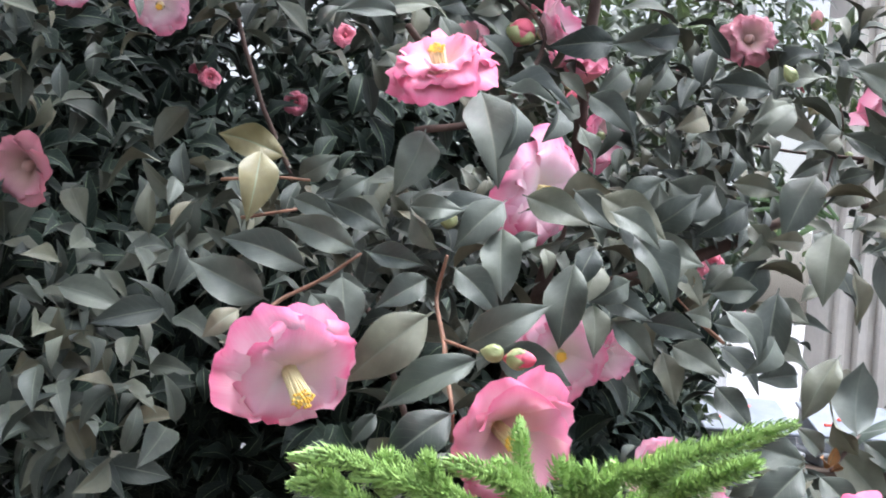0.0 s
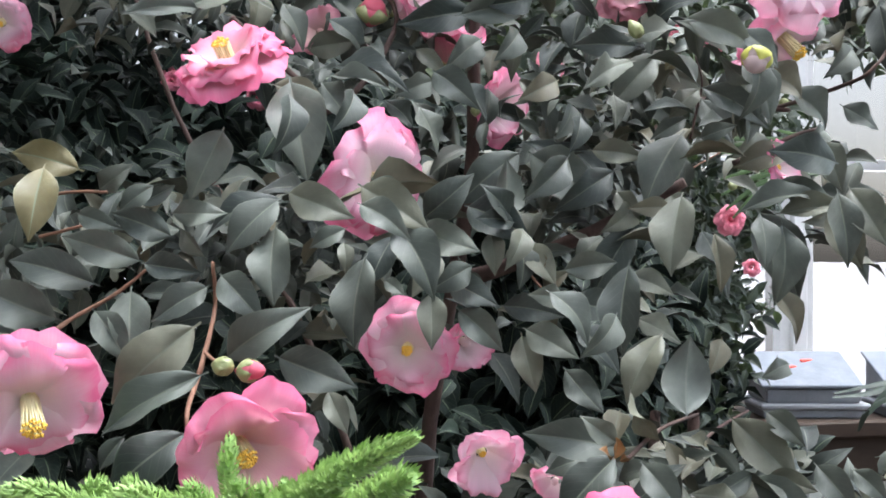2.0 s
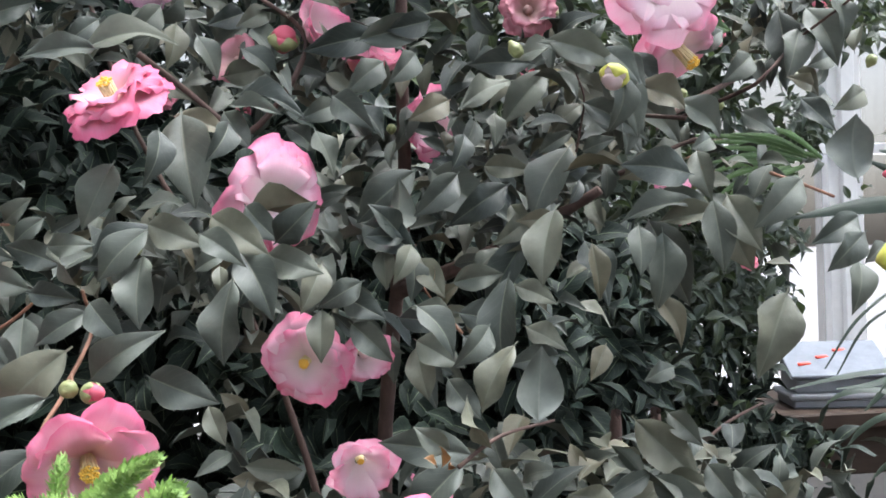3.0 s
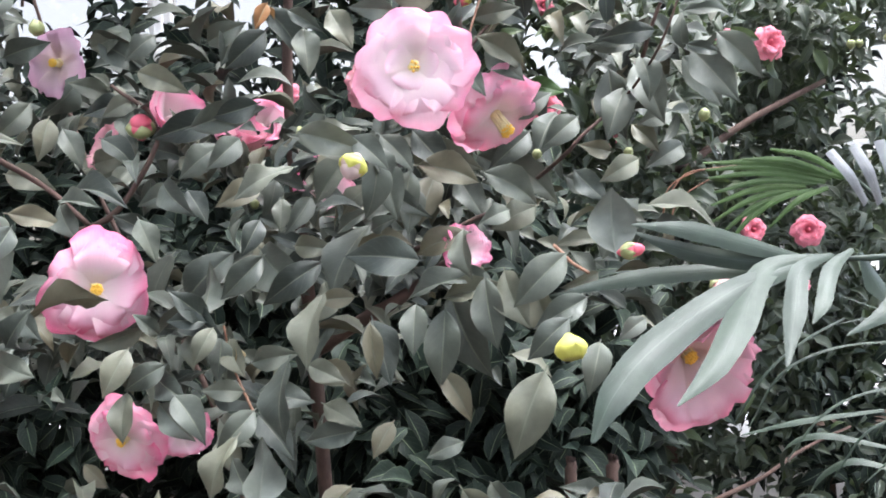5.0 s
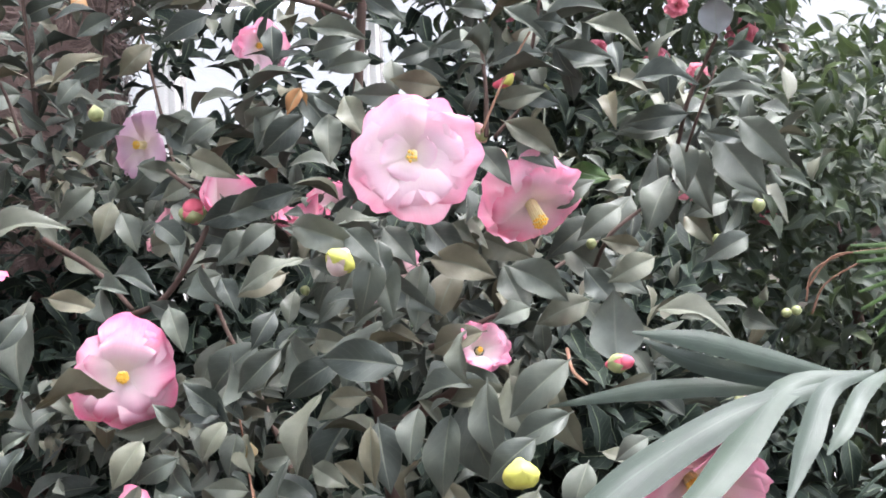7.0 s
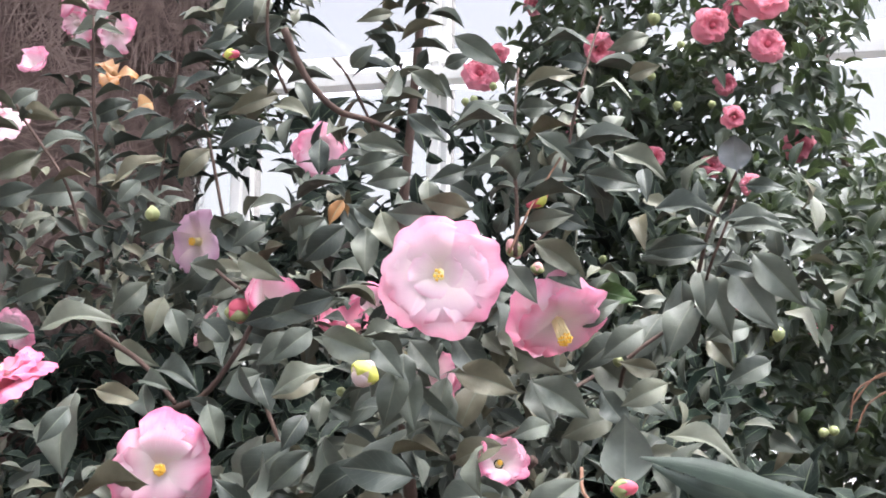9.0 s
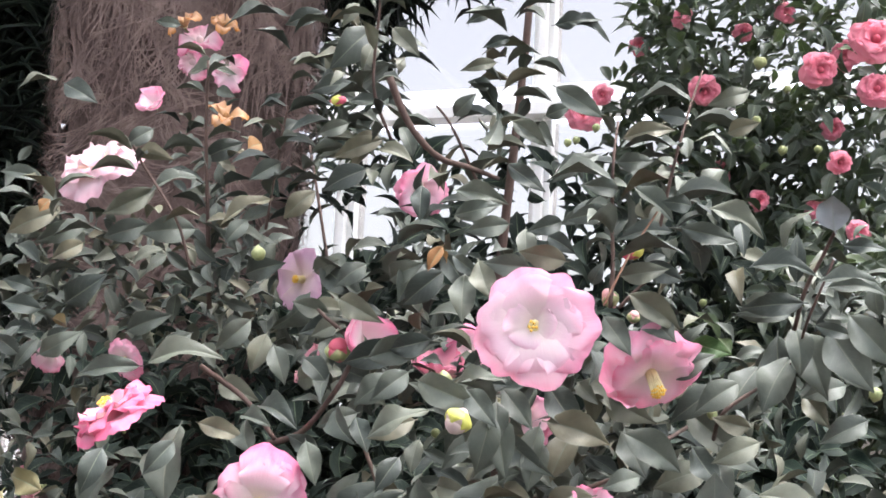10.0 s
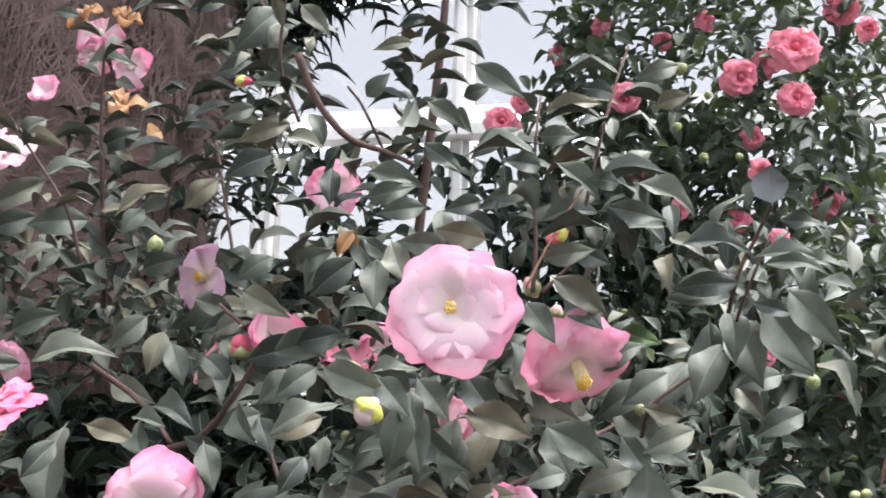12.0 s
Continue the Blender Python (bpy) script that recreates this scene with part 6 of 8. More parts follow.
# shoots against the sky
for row in (
    ((0.539, 0.810, 1.949), (0.544, 0.841, 1.983), 0.021, 165, 0),
    ((0.562, 0.813, 1.975), (0.600, 0.821, 1.949), 0.019, -90, 1),
    ((0.531, 0.853, 2.024), (0.511, 0.832, 2.023), 0.015, 107, 2),
    ((0.538, 0.846, 2.047), (0.504, 0.826, 2.035), 0.014, 93, 3),
    ((0.543, 0.875, 2.084), (0.515, 0.861, 2.070), 0.013, 91, 1),
    ((0.527, 0.902, 2.126), (0.488, 0.881, 2.107), 0.016, 83, 0),
    ((0.574, 0.917, 2.109), (0.629, 0.924, 2.117), 0.019, -78, 2),
    ((0.582, 0.921, 2.113), (0.638, 0.931, 2.095), 0.020, -51, 1),
    ((0.610, 0.795, 2.003), (0.660, 0.806, 1.971), 0.023, -97, 0),
    ((0.700, 0.681, 1.915), (0.747, 0.686, 1.925), 0.017, -90, 3),
    ((0.698, 0.674, 1.894), (0.732, 0.669, 1.893), 0.017, -98, 2),
):
    leaf(camellia, *row)
for row in (
    ((0.700, 0.688, 1.873), (0.675, 0.662, 1.873), 0.018, 92, 1),
    ((0.684, 0.690, 1.906), (0.645, 0.670, 1.879), 0.018, 69, 0),
    ((0.709, 0.686, 1.877), (0.747, 0.694, 1.848), 0.017, -62, 4),
    ((0.760, 0.706, 1.861), (0.738, 0.684, 1.861), 0.016, 102, 2),
    ((0.775, 0.657, 1.850), (0.823, 0.667, 1.828), 0.019, -63, 1),
    ((0.749, 0.693, 1.841), (0.798, 0.701, 1.830), 0.018, -95, 0),
    ((0.742, 0.724, 1.842), (0.697, 0.698, 1.835), 0.018, 66, 3),
    ((0.530, 0.743, 1.865), (0.576, 0.748, 1.876), 0.020, -97, 2),
    ((0.526, 0.752, 1.891), (0.580, 0.762, 1.880), 0.019, -79, 1),
    ((0.591, 0.739, 1.855), (0.553, 0.718, 1.845), 0.020, 94, 0),
    ((0.580, 0.745, 1.915), (0.618, 0.753, 1.888), 0.018, -88, 2),
):
    leaf(camellia, *row)
for row in (
    ((0.693, 0.691, 1.857), (0.659, 0.672, 1.845), 0.018, 94, 3),
    ((0.651, 0.692, 1.848), (0.626, 0.669, 1.835), 0.018, 88, 1),
    ((0.497, 0.827, 1.985), (0.524, 0.816, 2.005), 0.018, -123, 0),
    ((0.592, 0.833, 1.983), (0.621, 0.829, 1.992), 0.016, -107, 2),
    ((0.788, 0.690, 1.919), (0.816, 0.684, 1.926), 0.015, -103, 1),
    ((0.752, 0.723, 1.942), (0.729, 0.701, 1.942), 0.016, 98, 0),
    ((0.806, 0.731, 1.967), (0.771, 0.712, 1.951), 0.017, 96, 2),
):
    leaf(camellia, *row)
# leaves under the pale flowers
for row in (
    ((0.050, 0.768, 1.797), (0.029, 0.739, 1.805), 0.018, 90, 0),
    ((0.039, 0.830, 1.789), (0.100, 0.817, 1.820), 0.034, -114, 2),
    ((0.079, 0.747, 1.773), (0.043, 0.723, 1.779), 0.022, 81, 1),
    ((0.268, 0.856, 1.779), (0.234, 0.839, 1.742), 0.027, 94, 3),
    ((0.280, 0.869, 1.765), (0.273, 0.849, 1.719), 0.025, 46, 0),
    ((0.249, 0.928, 1.772), (0.290, 0.958, 1.818), 0.033, -133, 2),
    ((0.343, 0.921, 1.784), (0.310, 0.886, 1.766), 0.026, 80, 1),
    ((0.297, 0.850, 1.751), (0.318, 0.842, 1.708), 0.024, -44, 0),
    ((0.335, 0.844, 1.737), (0.373, 0.839, 1.704), 0.025, -57, 3),
    ((0.379, 0.848, 1.726), (0.421, 0.845, 1.712), 0.022, -70, 2),
    ((0.434, 0.779, 1.731), (0.508, 0.786, 1.749), 0.029, -95, 1),
):
    leaf(camellia, *row)
for row in (
    ((0.488, 0.767, 1.720), (0.461, 0.737, 1.690), 0.025, 71, 0),
    ((0.202, 0.754, 1.717), (0.284, 0.764, 1.735), 0.029, -55, 3),
    ((0.222, 0.724, 1.715), (0.166, 0.691, 1.705), 0.022, 70, 1),
    ((0.275, 0.740, 1.663), (0.328, 0.750, 1.648), 0.021, -71, 0),
    ((0.322, 0.630, 1.646), (0.306, 0.607, 1.615), 0.021, 64, 1),
    ((0.272, 0.596, 1.638), (0.265, 0.576, 1.597), 0.023, 50, 3),
    ((0.394, 0.742, 1.652), (0.412, 0.733, 1.610), 0.023, -34, 2),
    ((0.491, 0.777, 1.830), (0.477, 0.753, 1.785), 0.027, 54, 0),
    ((0.516, 0.747, 1.836), (0.550, 0.756, 1.788), 0.025, -82, 1),
    ((0.605, 0.621, 1.683), (0.557, 0.588, 1.699), 0.024, 94, 3),
    ((0.550, 0.666, 1.681), (0.499, 0.638, 1.658), 0.021, 49, 2),
):
    leaf(camellia, *row)
for row in (
    ((0.513, 0.688, 1.641), (0.499, 0.667, 1.610), 0.020, 54, 0),
    ((0.100, 0.866, 1.762), (0.155, 0.871, 1.783), 0.026, -97, 1),
    ((0.216, 0.822, 1.759), (0.186, 0.807, 1.733), 0.021, 83, 0),
    ((0.095, 0.721, 1.723), (0.145, 0.723, 1.748), 0.023, -104, 2),
    ((0.215, 0.924, 1.836), (0.269, 0.916, 1.848), 0.028, -105, 1),
    ((0.323, 0.891, 1.843), (0.379, 0.895, 1.807), 0.033, -80, 0),
    ((0.391, 0.877, 1.841), (0.365, 0.850, 1.813), 0.024, 71, 2),
    ((0.242, 0.834, 1.707), (0.292, 0.830, 1.690), 0.027, -77, 3),
    ((0.107, 0.680, 1.720), (0.093, 0.653, 1.739), 0.018, 103, 0),
):
    leaf(camellia, *row)
# leaves under the large flower
for row in (
    ((0.620, 0.628, 1.700), (0.648, 0.623, 1.668), 0.021, -63, 0),
    ((0.645, 0.674, 1.708), (0.678, 0.666, 1.666), 0.027, -65, 2),
    ((0.646, 0.659, 1.675), (0.701, 0.670, 1.659), 0.028, -80, 1),
    ((0.620, 0.605, 1.681), (0.610, 0.599, 1.631), 0.025, 76, 3),
    ((0.645, 0.667, 1.661), (0.639, 0.648, 1.619), 0.023, 30, 0),
    ((0.621, 0.613, 1.690), (0.627, 0.602, 1.654), 0.019, -6, 2),
    ((0.701, 0.706, 1.670), (0.752, 0.717, 1.639), 0.029, -80, 1),
    ((0.826, 0.758, 1.762), (0.834, 0.749, 1.694), 0.034, -26, 0),
    ((0.796, 0.952, 1.747), (0.767, 0.920, 1.698), 0.033, 46, 2),
    ((0.762, 0.892, 1.721), (0.718, 0.870, 1.685), 0.029, 74, 3),
    ((0.843, 0.691, 1.760), (0.849, 0.678, 1.718), 0.022, -14, 1),
):
    leaf(camellia, *row)
for row in (
    ((0.867, 0.640, 1.750), (0.904, 0.649, 1.705), 0.030, -91, 0),
    ((0.846, 0.700, 1.775), (0.800, 0.674, 1.765), 0.022, 89, 2),
    ((0.808, 0.645, 1.798), (0.863, 0.653, 1.797), 0.019, -55, 1),
    ((0.867, 0.632, 1.781), (0.915, 0.639, 1.780), 0.016, -68, 3),
    ((0.861, 0.591, 1.749), (0.892, 0.596, 1.741), 0.011, -94, 0),
    ((0.879, 0.640, 1.815), (0.915, 0.646, 1.813), 0.012, -80, 2),
    ((0.703, 0.707, 1.788), (0.750, 0.717, 1.756), 0.023, -86, 1),
    ((0.716, 0.708, 1.813), (0.752, 0.714, 1.798), 0.019, -97, 0),
    ((0.682, 0.670, 1.788), (0.694, 0.659, 1.806), 0.012, -138, 3),
    ((0.685, 0.701, 1.768), (0.712, 0.694, 1.734), 0.022, -61, 2),
    ((0.619, 0.686, 1.842), (0.623, 0.676, 1.807), 0.018, 1, 0),
):
    leaf(camellia, *row)
for row in (
    ((0.642, 0.669, 1.831), (0.668, 0.666, 1.815), 0.016, -82, 1),
    ((0.748, 0.774, 1.753), (0.786, 0.769, 1.742), 0.020, -86, 2, LEAF_LIME),
    ((0.883, 0.765, 1.717), (0.848, 0.741, 1.705), 0.021, 76, 0),
    ((0.900, 0.809, 1.691), (0.859, 0.787, 1.669), 0.024, 69, 1),
    ((0.776, 0.741, 1.664), (0.813, 0.734, 1.643), 0.022, -75, 2),
    ((0.725, 0.683, 1.634), (0.699, 0.658, 1.624), 0.019, 69, 0),
    ((0.735, 0.754, 1.716), (0.773, 0.754, 1.741), 0.022, -85, 3),
):
    leaf(camellia, *row)
# joined foliage behind and between the single leaves
foliage("foliage", camellia, LEAF, [
    *clump(rng, (0.22, 0.84, 1.54), (0.11, 0.07, 0.11), 6, 0.058),
    *clump(rng, (0.33, 0.78, 1.53), (0.11, 0.07, 0.11), 11, 0.058),
    *clump(rng, (0.21, 0.72, 1.43), (0.11, 0.07, 0.11), 4, 0.058),
    *clump(rng, (0.32, 0.75, 1.42), (0.11, 0.07, 0.11), 5, 0.058),
    *clump(rng, (0.52, 0.91, 1.52), (0.11, 0.07, 0.11), 11, 0.058),
    *clump(rng, (0.37, 0.89, 1.64), (0.11, 0.07, 0.11), 11, 0.058),
    *clump(rng, (0.60, 0.86, 1.46), (0.11, 0.07, 0.11), 4, 0.058),
    *clump(rng, (0.65, 0.93, 1.62), (0.11, 0.07, 0.11), 9, 0.058),
    *clump(rng, (0.55, 0.79, 1.33), (0.11, 0.07, 0.11), 11, 0.058),
    *clump(rng, (0.63, 0.71, 1.34), (0.11, 0.07, 0.11), 11, 0.058),
    *clump(rng, (0.84, 0.86, 1.31), (0.11, 0.07, 0.11), 20, 0.058),
])
foliage("foliage", camellia, LEAF, [
    *clump(rng, (0.61, 0.99, 1.63), (0.11, 0.07, 0.11), 10, 0.058),
    *clump(rng, (0.42, 0.87, 1.48), (0.11, 0.07, 0.11), 3, 0.058),
    *clump(rng, (0.50, 0.86, 1.43), (0.07, 0.05, 0.13), 12, 0.058),
    *clump(rng, (0.35, 1.00, 1.62), (0.2, 0.1, 0.18), 28, 0.058),
    *clump(rng, (0.62, 1.08, 1.55), (0.2, 0.1, 0.18), 28, 0.058),
    *clump(rng, (0.29, 1.08, 1.76), (0.11, 0.07, 0.11), 7, 0.051),
    *clump(rng, (0.36, 0.95, 1.63), (0.11, 0.07, 0.11), 24, 0.051),
    *clump(rng, (0.48, 0.91, 1.64), (0.11, 0.07, 0.11), 16, 0.051),
    *clump(rng, (0.32, 0.90, 1.49), (0.11, 0.07, 0.11), 12, 0.051),
    *clump(rng, (0.46, 0.91, 1.50), (0.11, 0.07, 0.11), 12, 0.051),
    *clump(rng, (0.58, 0.88, 1.51), (0.11, 0.07, 0.11), 12, 0.051),
    *clump(rng, (0.70, 0.87, 1.51), (0.11, 0.07, 0.11), 8, 0.051),
])
foliage("foliage", camellia, LEAF, [
    *clump(rng, (0.70, 0.93, 1.62), (0.11, 0.07, 0.11), 24, 0.051),
    *clump(rng, (0.60, 0.83, 1.66), (0.11, 0.07, 0.11), 24, 0.051),
    *clump(rng, (0.45, 0.93, 1.71), (0.11, 0.07, 0.11), 12, 0.051),
    *clump(rng, (0.81, 0.82, 1.53), (0.11, 0.07, 0.11), 16, 0.051),
    *clump(rng, (0.90, 0.97, 1.76), (0.11, 0.07, 0.11), 10, 0.051),
    *clump(rng, (0.37, 1.09, 1.55), (0.2, 0.1, 0.18), 16, 0.051),
    *clump(rng, (-0.12, 1.00, 1.87), (0.11, 0.07, 0.11), 15, 0.045, droop=0.15, facing=0.4),
    *clump(rng, (-0.01, 1.04, 1.89), (0.11, 0.07, 0.11), 15, 0.045, droop=0.15, facing=0.4),
    *clump(rng, (-0.01, 0.88, 1.73), (0.11, 0.07, 0.11), 28, 0.045, droop=0.15, facing=0.4),
    *clump(rng, (0.12, 0.98, 1.75), (0.11, 0.07, 0.11), 15, 0.045, droop=0.15, facing=0.4),
    *clump(rng, (0.24, 1.05, 1.73), (0.11, 0.07, 0.11), 15, 0.045, droop=0.15, facing=0.4),
])
foliage("foliage", camellia, LEAF, [
    *clump(rng, (0.48, 0.82, 1.68), (0.11, 0.07, 0.11), 28, 0.045, droop=0.15, facing=0.4),
    *clump(rng, (0.12, 1.11, 1.82), (0.11, 0.07, 0.11), 15, 0.045, droop=0.15, facing=0.4),
    *clump(rng, (0.31, 1.06, 1.76), (0.11, 0.07, 0.11), 10, 0.045, droop=0.15, facing=0.4),
    *clump(rng, (0.10, 0.77, 1.60), (0.11, 0.07, 0.11), 28, 0.045, droop=0.15, facing=0.4),
    *clump(rng, (0.22, 0.86, 1.61), (0.11, 0.07, 0.11), 28, 0.045, droop=0.15, facing=0.4),
    *clump(rng, (0.35, 0.92, 1.61), (0.11, 0.07, 0.11), 28, 0.045, droop=0.15, facing=0.4),
    *clump(rng, (0.59, 0.88, 1.65), (0.11, 0.07, 0.11), 28, 0.045, droop=0.15, facing=0.4),
    *clump(rng, (0.69, 0.92, 1.65), (0.11, 0.07, 0.11), 28, 0.045, droop=0.15, facing=0.4),
    *clump(rng, (0.79, 1.07, 1.67), (0.11, 0.07, 0.11), 15, 0.045, droop=0.15, facing=0.4),
    *clump(rng, (0.86, 0.84, 1.76), (0.11, 0.07, 0.11), 28, 0.045, droop=0.15, facing=0.4),
    *clump(rng, (0.74, 1.01, 1.76), (0.11, 0.07, 0.11), 10, 0.045, droop=0.15, facing=0.4),
])
foliage("foliage", camellia, LEAF, [
    *clump(rng, (0.54, 0.83, 1.73), (0.11, 0.07, 0.11), 19, 0.045, droop=0.15, facing=0.4),
    *clump(rng, (0.02, 1.16, 2.07), (0.11, 0.07, 0.11), 8, 0.045, droop=0.15, facing=0.4),
    *clump(rng, (-0.18, 1.03, 1.93), (0.11, 0.07, 0.11), 10, 0.045, droop=0.15, facing=0.4),
    *clump(rng, (0.85, 1.01, 1.67), (0.11, 0.07, 0.11), 15, 0.045, droop=0.15, facing=0.4),
    *clump(rng, (0.33, 0.97, 2.11), (0.07, 0.05, 0.1), 8, 0.045, droop=0.15, facing=0.4),
    *clump(rng, (0.37, 0.92, 2.01), (0.07, 0.05, 0.1), 8, 0.045, droop=0.15, facing=0.4),
    *clump(rng, (0.52, 0.95, 2.08), (0.07, 0.05, 0.1), 4, 0.045, droop=0.15, facing=0.4),
    *clump(rng, (0.19, 0.94, 1.91), (0.07, 0.05, 0.1), 16, 0.045, droop=0.15, facing=0.4),
    *clump(rng, (0.70, 0.78, 1.90), (0.07, 0.05, 0.1), 6, 0.045, droop=0.15, facing=0.4),
    *clump(rng, (0.76, 0.79, 1.86), (0.07, 0.05, 0.1), 9, 0.045, droop=0.15, facing=0.4),
    *clump(rng, (-0.02, 1.08, 1.75), (0.22, 0.1, 0.18), 40, 0.045, droop=0.15, facing=0.4),
])
foliage("foliage", camellia, LEAF, [
    *clump(rng, (0.31, 1.09, 1.65), (0.22, 0.1, 0.18), 40, 0.045, droop=0.15, facing=0.4),
    *clump(rng, (0.73, 1.03, 1.64), (0.22, 0.1, 0.18), 40, 0.045, droop=0.15, facing=0.4),
    *clump(rng, (0.51, 1.10, 1.09), (0.7, 0.35, 0.4), 110, 0.07),
    *clump(rng, (0.36, 0.98, 0.95), (0.4, 0.25, 0.35), 55, 0.07),
    *clump(rng, (0.28, 1.05, 1.84), (0.11, 0.07, 0.11), 4, 0.051),
    *clump(rng, (0.40, 0.95, 1.80), (0.11, 0.07, 0.11), 8, 0.051),
    *clump(rng, (0.47, 0.89, 1.86), (0.11, 0.07, 0.11), 6, 0.051),
    *clump(rng, (0.35, 0.98, 1.90), (0.11, 0.07, 0.11), 3, 0.051),
    *clump(rng, (-0.04, 1.01, 1.66), (0.11, 0.07, 0.11), 5, 0.058),
    *clump(rng, (0.00, 0.93, 1.56), (0.11, 0.07, 0.11), 9, 0.058),
    *clump(rng, (-0.04, 0.93, 1.50), (0.11, 0.07, 0.11), 9, 0.058),
])
foliage("foliage", camellia, LEAF, [
    *clump(rng, (-0.02, 0.88, 1.42), (0.11, 0.07, 0.11), 9, 0.058),
    *clump(rng, (-0.00, 0.85, 1.35), (0.11, 0.07, 0.11), 9, 0.058),
    *clump(rng, (0.06, 0.77, 1.37), (0.11, 0.07, 0.11), 5, 0.058),
])
foliage("foliage", red_camellia, LEAF_FAR, [
    *clump(rng, (0.74, 2.19, 2.40), (0.4, 0.25, 0.45), 520, 0.06, droop=0.15, facing=0.4),
    *clump(rng, (0.54, 2.25, 2.24), (0.2, 0.2, 0.25), 110, 0.06, droop=0.15, facing=0.4),
    *clump(rng, (0.92, 1.98, 1.84), (0.34, 0.25, 0.28), 220, 0.06, droop=0.15, facing=0.4),
    *clump(rng, (1.35, 2.58, 1.52), (0.6, 0.35, 0.5), 800, 0.06),
    *clump(rng, (1.29, 2.61, 0.61), (0.7, 0.5, 0.6), 260, 0.06),
    *clump(rng, (1.70, 2.69, 1.50), (0.24, 0.2, 0.25), 200, 0.06),
    *clump(rng, (1.65, 2.35, 2.04), (0.36, 0.25, 0.3), 190, 0.06),
    *clump(rng, (1.50, 2.47, 2.03), (0.5, 0.3, 0.3), 480, 0.06),
    *clump(rng, (0.85, 2.37, 2.04), (0.36, 0.2, 0.35), 130, 0.06),
    *clump(rng, (0.95, 1.95, 1.87), (0.34, 0.2, 0.3), 120, 0.06),
])
# near-black leaf masses standing in for the shade inside and behind the bush
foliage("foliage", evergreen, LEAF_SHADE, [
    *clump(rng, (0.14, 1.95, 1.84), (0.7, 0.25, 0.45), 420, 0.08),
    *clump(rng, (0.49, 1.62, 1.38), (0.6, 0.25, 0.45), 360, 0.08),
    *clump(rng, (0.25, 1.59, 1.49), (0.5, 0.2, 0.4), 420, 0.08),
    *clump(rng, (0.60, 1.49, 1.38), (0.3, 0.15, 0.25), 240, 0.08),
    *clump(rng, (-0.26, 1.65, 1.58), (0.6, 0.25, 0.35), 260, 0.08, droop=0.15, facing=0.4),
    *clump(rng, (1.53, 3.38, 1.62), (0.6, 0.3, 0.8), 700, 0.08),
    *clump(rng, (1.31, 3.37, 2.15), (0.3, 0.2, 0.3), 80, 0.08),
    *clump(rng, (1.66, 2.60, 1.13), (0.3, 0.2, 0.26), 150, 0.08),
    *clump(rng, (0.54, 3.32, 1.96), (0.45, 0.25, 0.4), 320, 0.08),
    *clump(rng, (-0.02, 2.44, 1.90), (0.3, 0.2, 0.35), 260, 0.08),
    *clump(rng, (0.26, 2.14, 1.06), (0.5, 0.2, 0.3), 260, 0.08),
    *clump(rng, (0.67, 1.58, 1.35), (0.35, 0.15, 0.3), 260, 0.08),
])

branch("twig", camellia, [(0.113, 0.625, 1.472), (0.133, 0.647, 1.486), (0.162, 0.648, 1.503), (0.186, 0.641, 1.523)], 0.0018, 0.0011, TWIG, "reddish young twig")
branch("twig", camellia, [(0.211, 0.522, 1.459), (0.214, 0.530, 1.468), (0.224, 0.581, 1.496), (0.221, 0.559, 1.525)], 0.0018, 0.0012, TWIG, "reddish young twig")
branch("twig", camellia, [(0.215, 0.536, 1.471), (0.218, 0.512, 1.469), (0.222, 0.493, 1.467)], 0.0012, 0.0009, TWIG, "reddish young twig")
branch("twig", camellia, [(0.211, 0.522, 1.459), (0.202, 0.478, 1.439), (0.207, 0.484, 1.414)], 0.0015, 0.0012, TWIG, "reddish young twig")
branch("twig", camellia, [(0.098, 0.736, 1.571), (0.131, 0.712, 1.575), (0.155, 0.687, 1.574)], 0.0013, 0.0011, TWIG, "reddish young twig")
branch("twig", camellia, [(0.109, 0.697, 1.542), (0.144, 0.672, 1.551)], 0.0013, 0.0011, TWIG, "reddish young twig")
branch("twig", camellia, [(0.607, 0.687, 1.624), (0.612, 0.687, 1.647), (0.612, 0.677, 1.668), (0.604, 0.673, 1.689)], 0.0011, 0.0007, BARK, "thin dark twig")
branch("twig", camellia, [(0.454, 0.455, 1.410), (0.486, 0.478, 1.424), (0.539, 0.536, 1.424)], 0.0015, 0.0011, BARK, "thin dark twig")
branch("twig", camellia, [(0.756, 0.637, 1.601), (0.764, 0.589, 1.587), (0.775, 0.570, 1.578)], 0.0015, 0.0012, TWIG, "reddish young twig")
branch("twig", camellia, [(0.642, 0.682, 1.605), (0.670, 0.681, 1.617), (0.697, 0.681, 1.629), (0.718, 0.681, 1.635)], 0.0024, 0.0015, BARK, "dark twig")
branch("twig", camellia, [(0.762, 0.846, 1.669), (0.780, 0.729, 1.682), (0.794, 0.712, 1.696), (0.837, 0.735, 1.730), (0.855, 0.657, 1.759), (0.875, 0.645, 1.805)], 0.0021, 0.0009, BARK, "thin dark twig")
branch("twig", camellia, [(0.696, 0.655, 1.770), (0.712, 0.677, 1.815), (0.733, 0.686, 1.853)], 0.0011, 0.0008, TWIG, "reddish young twig")
branch("twig", camellia, [(0.489, 0.687, 1.495), (0.501, 0.661, 1.479), (0.477, 0.707, 1.517), (0.472, 0.706, 1.551)], 0.0012, 0.0009, TWIG, "reddish young twig")
branch("twig", camellia, [(0.693, 0.696, 1.773), (0.693, 0.702, 1.812), (0.691, 0.702, 1.851), (0.695, 0.684, 1.897), (0.693, 0.710, 1.939)], 0.0021, 0.001, BARK, "thin brown twig")
branch("twig", camellia, [(0.698, 0.706, 1.774), (0.715, 0.718, 1.795), (0.738, 0.720, 1.815)], 0.0017, 0.0011, BARK, "thin brown twig")
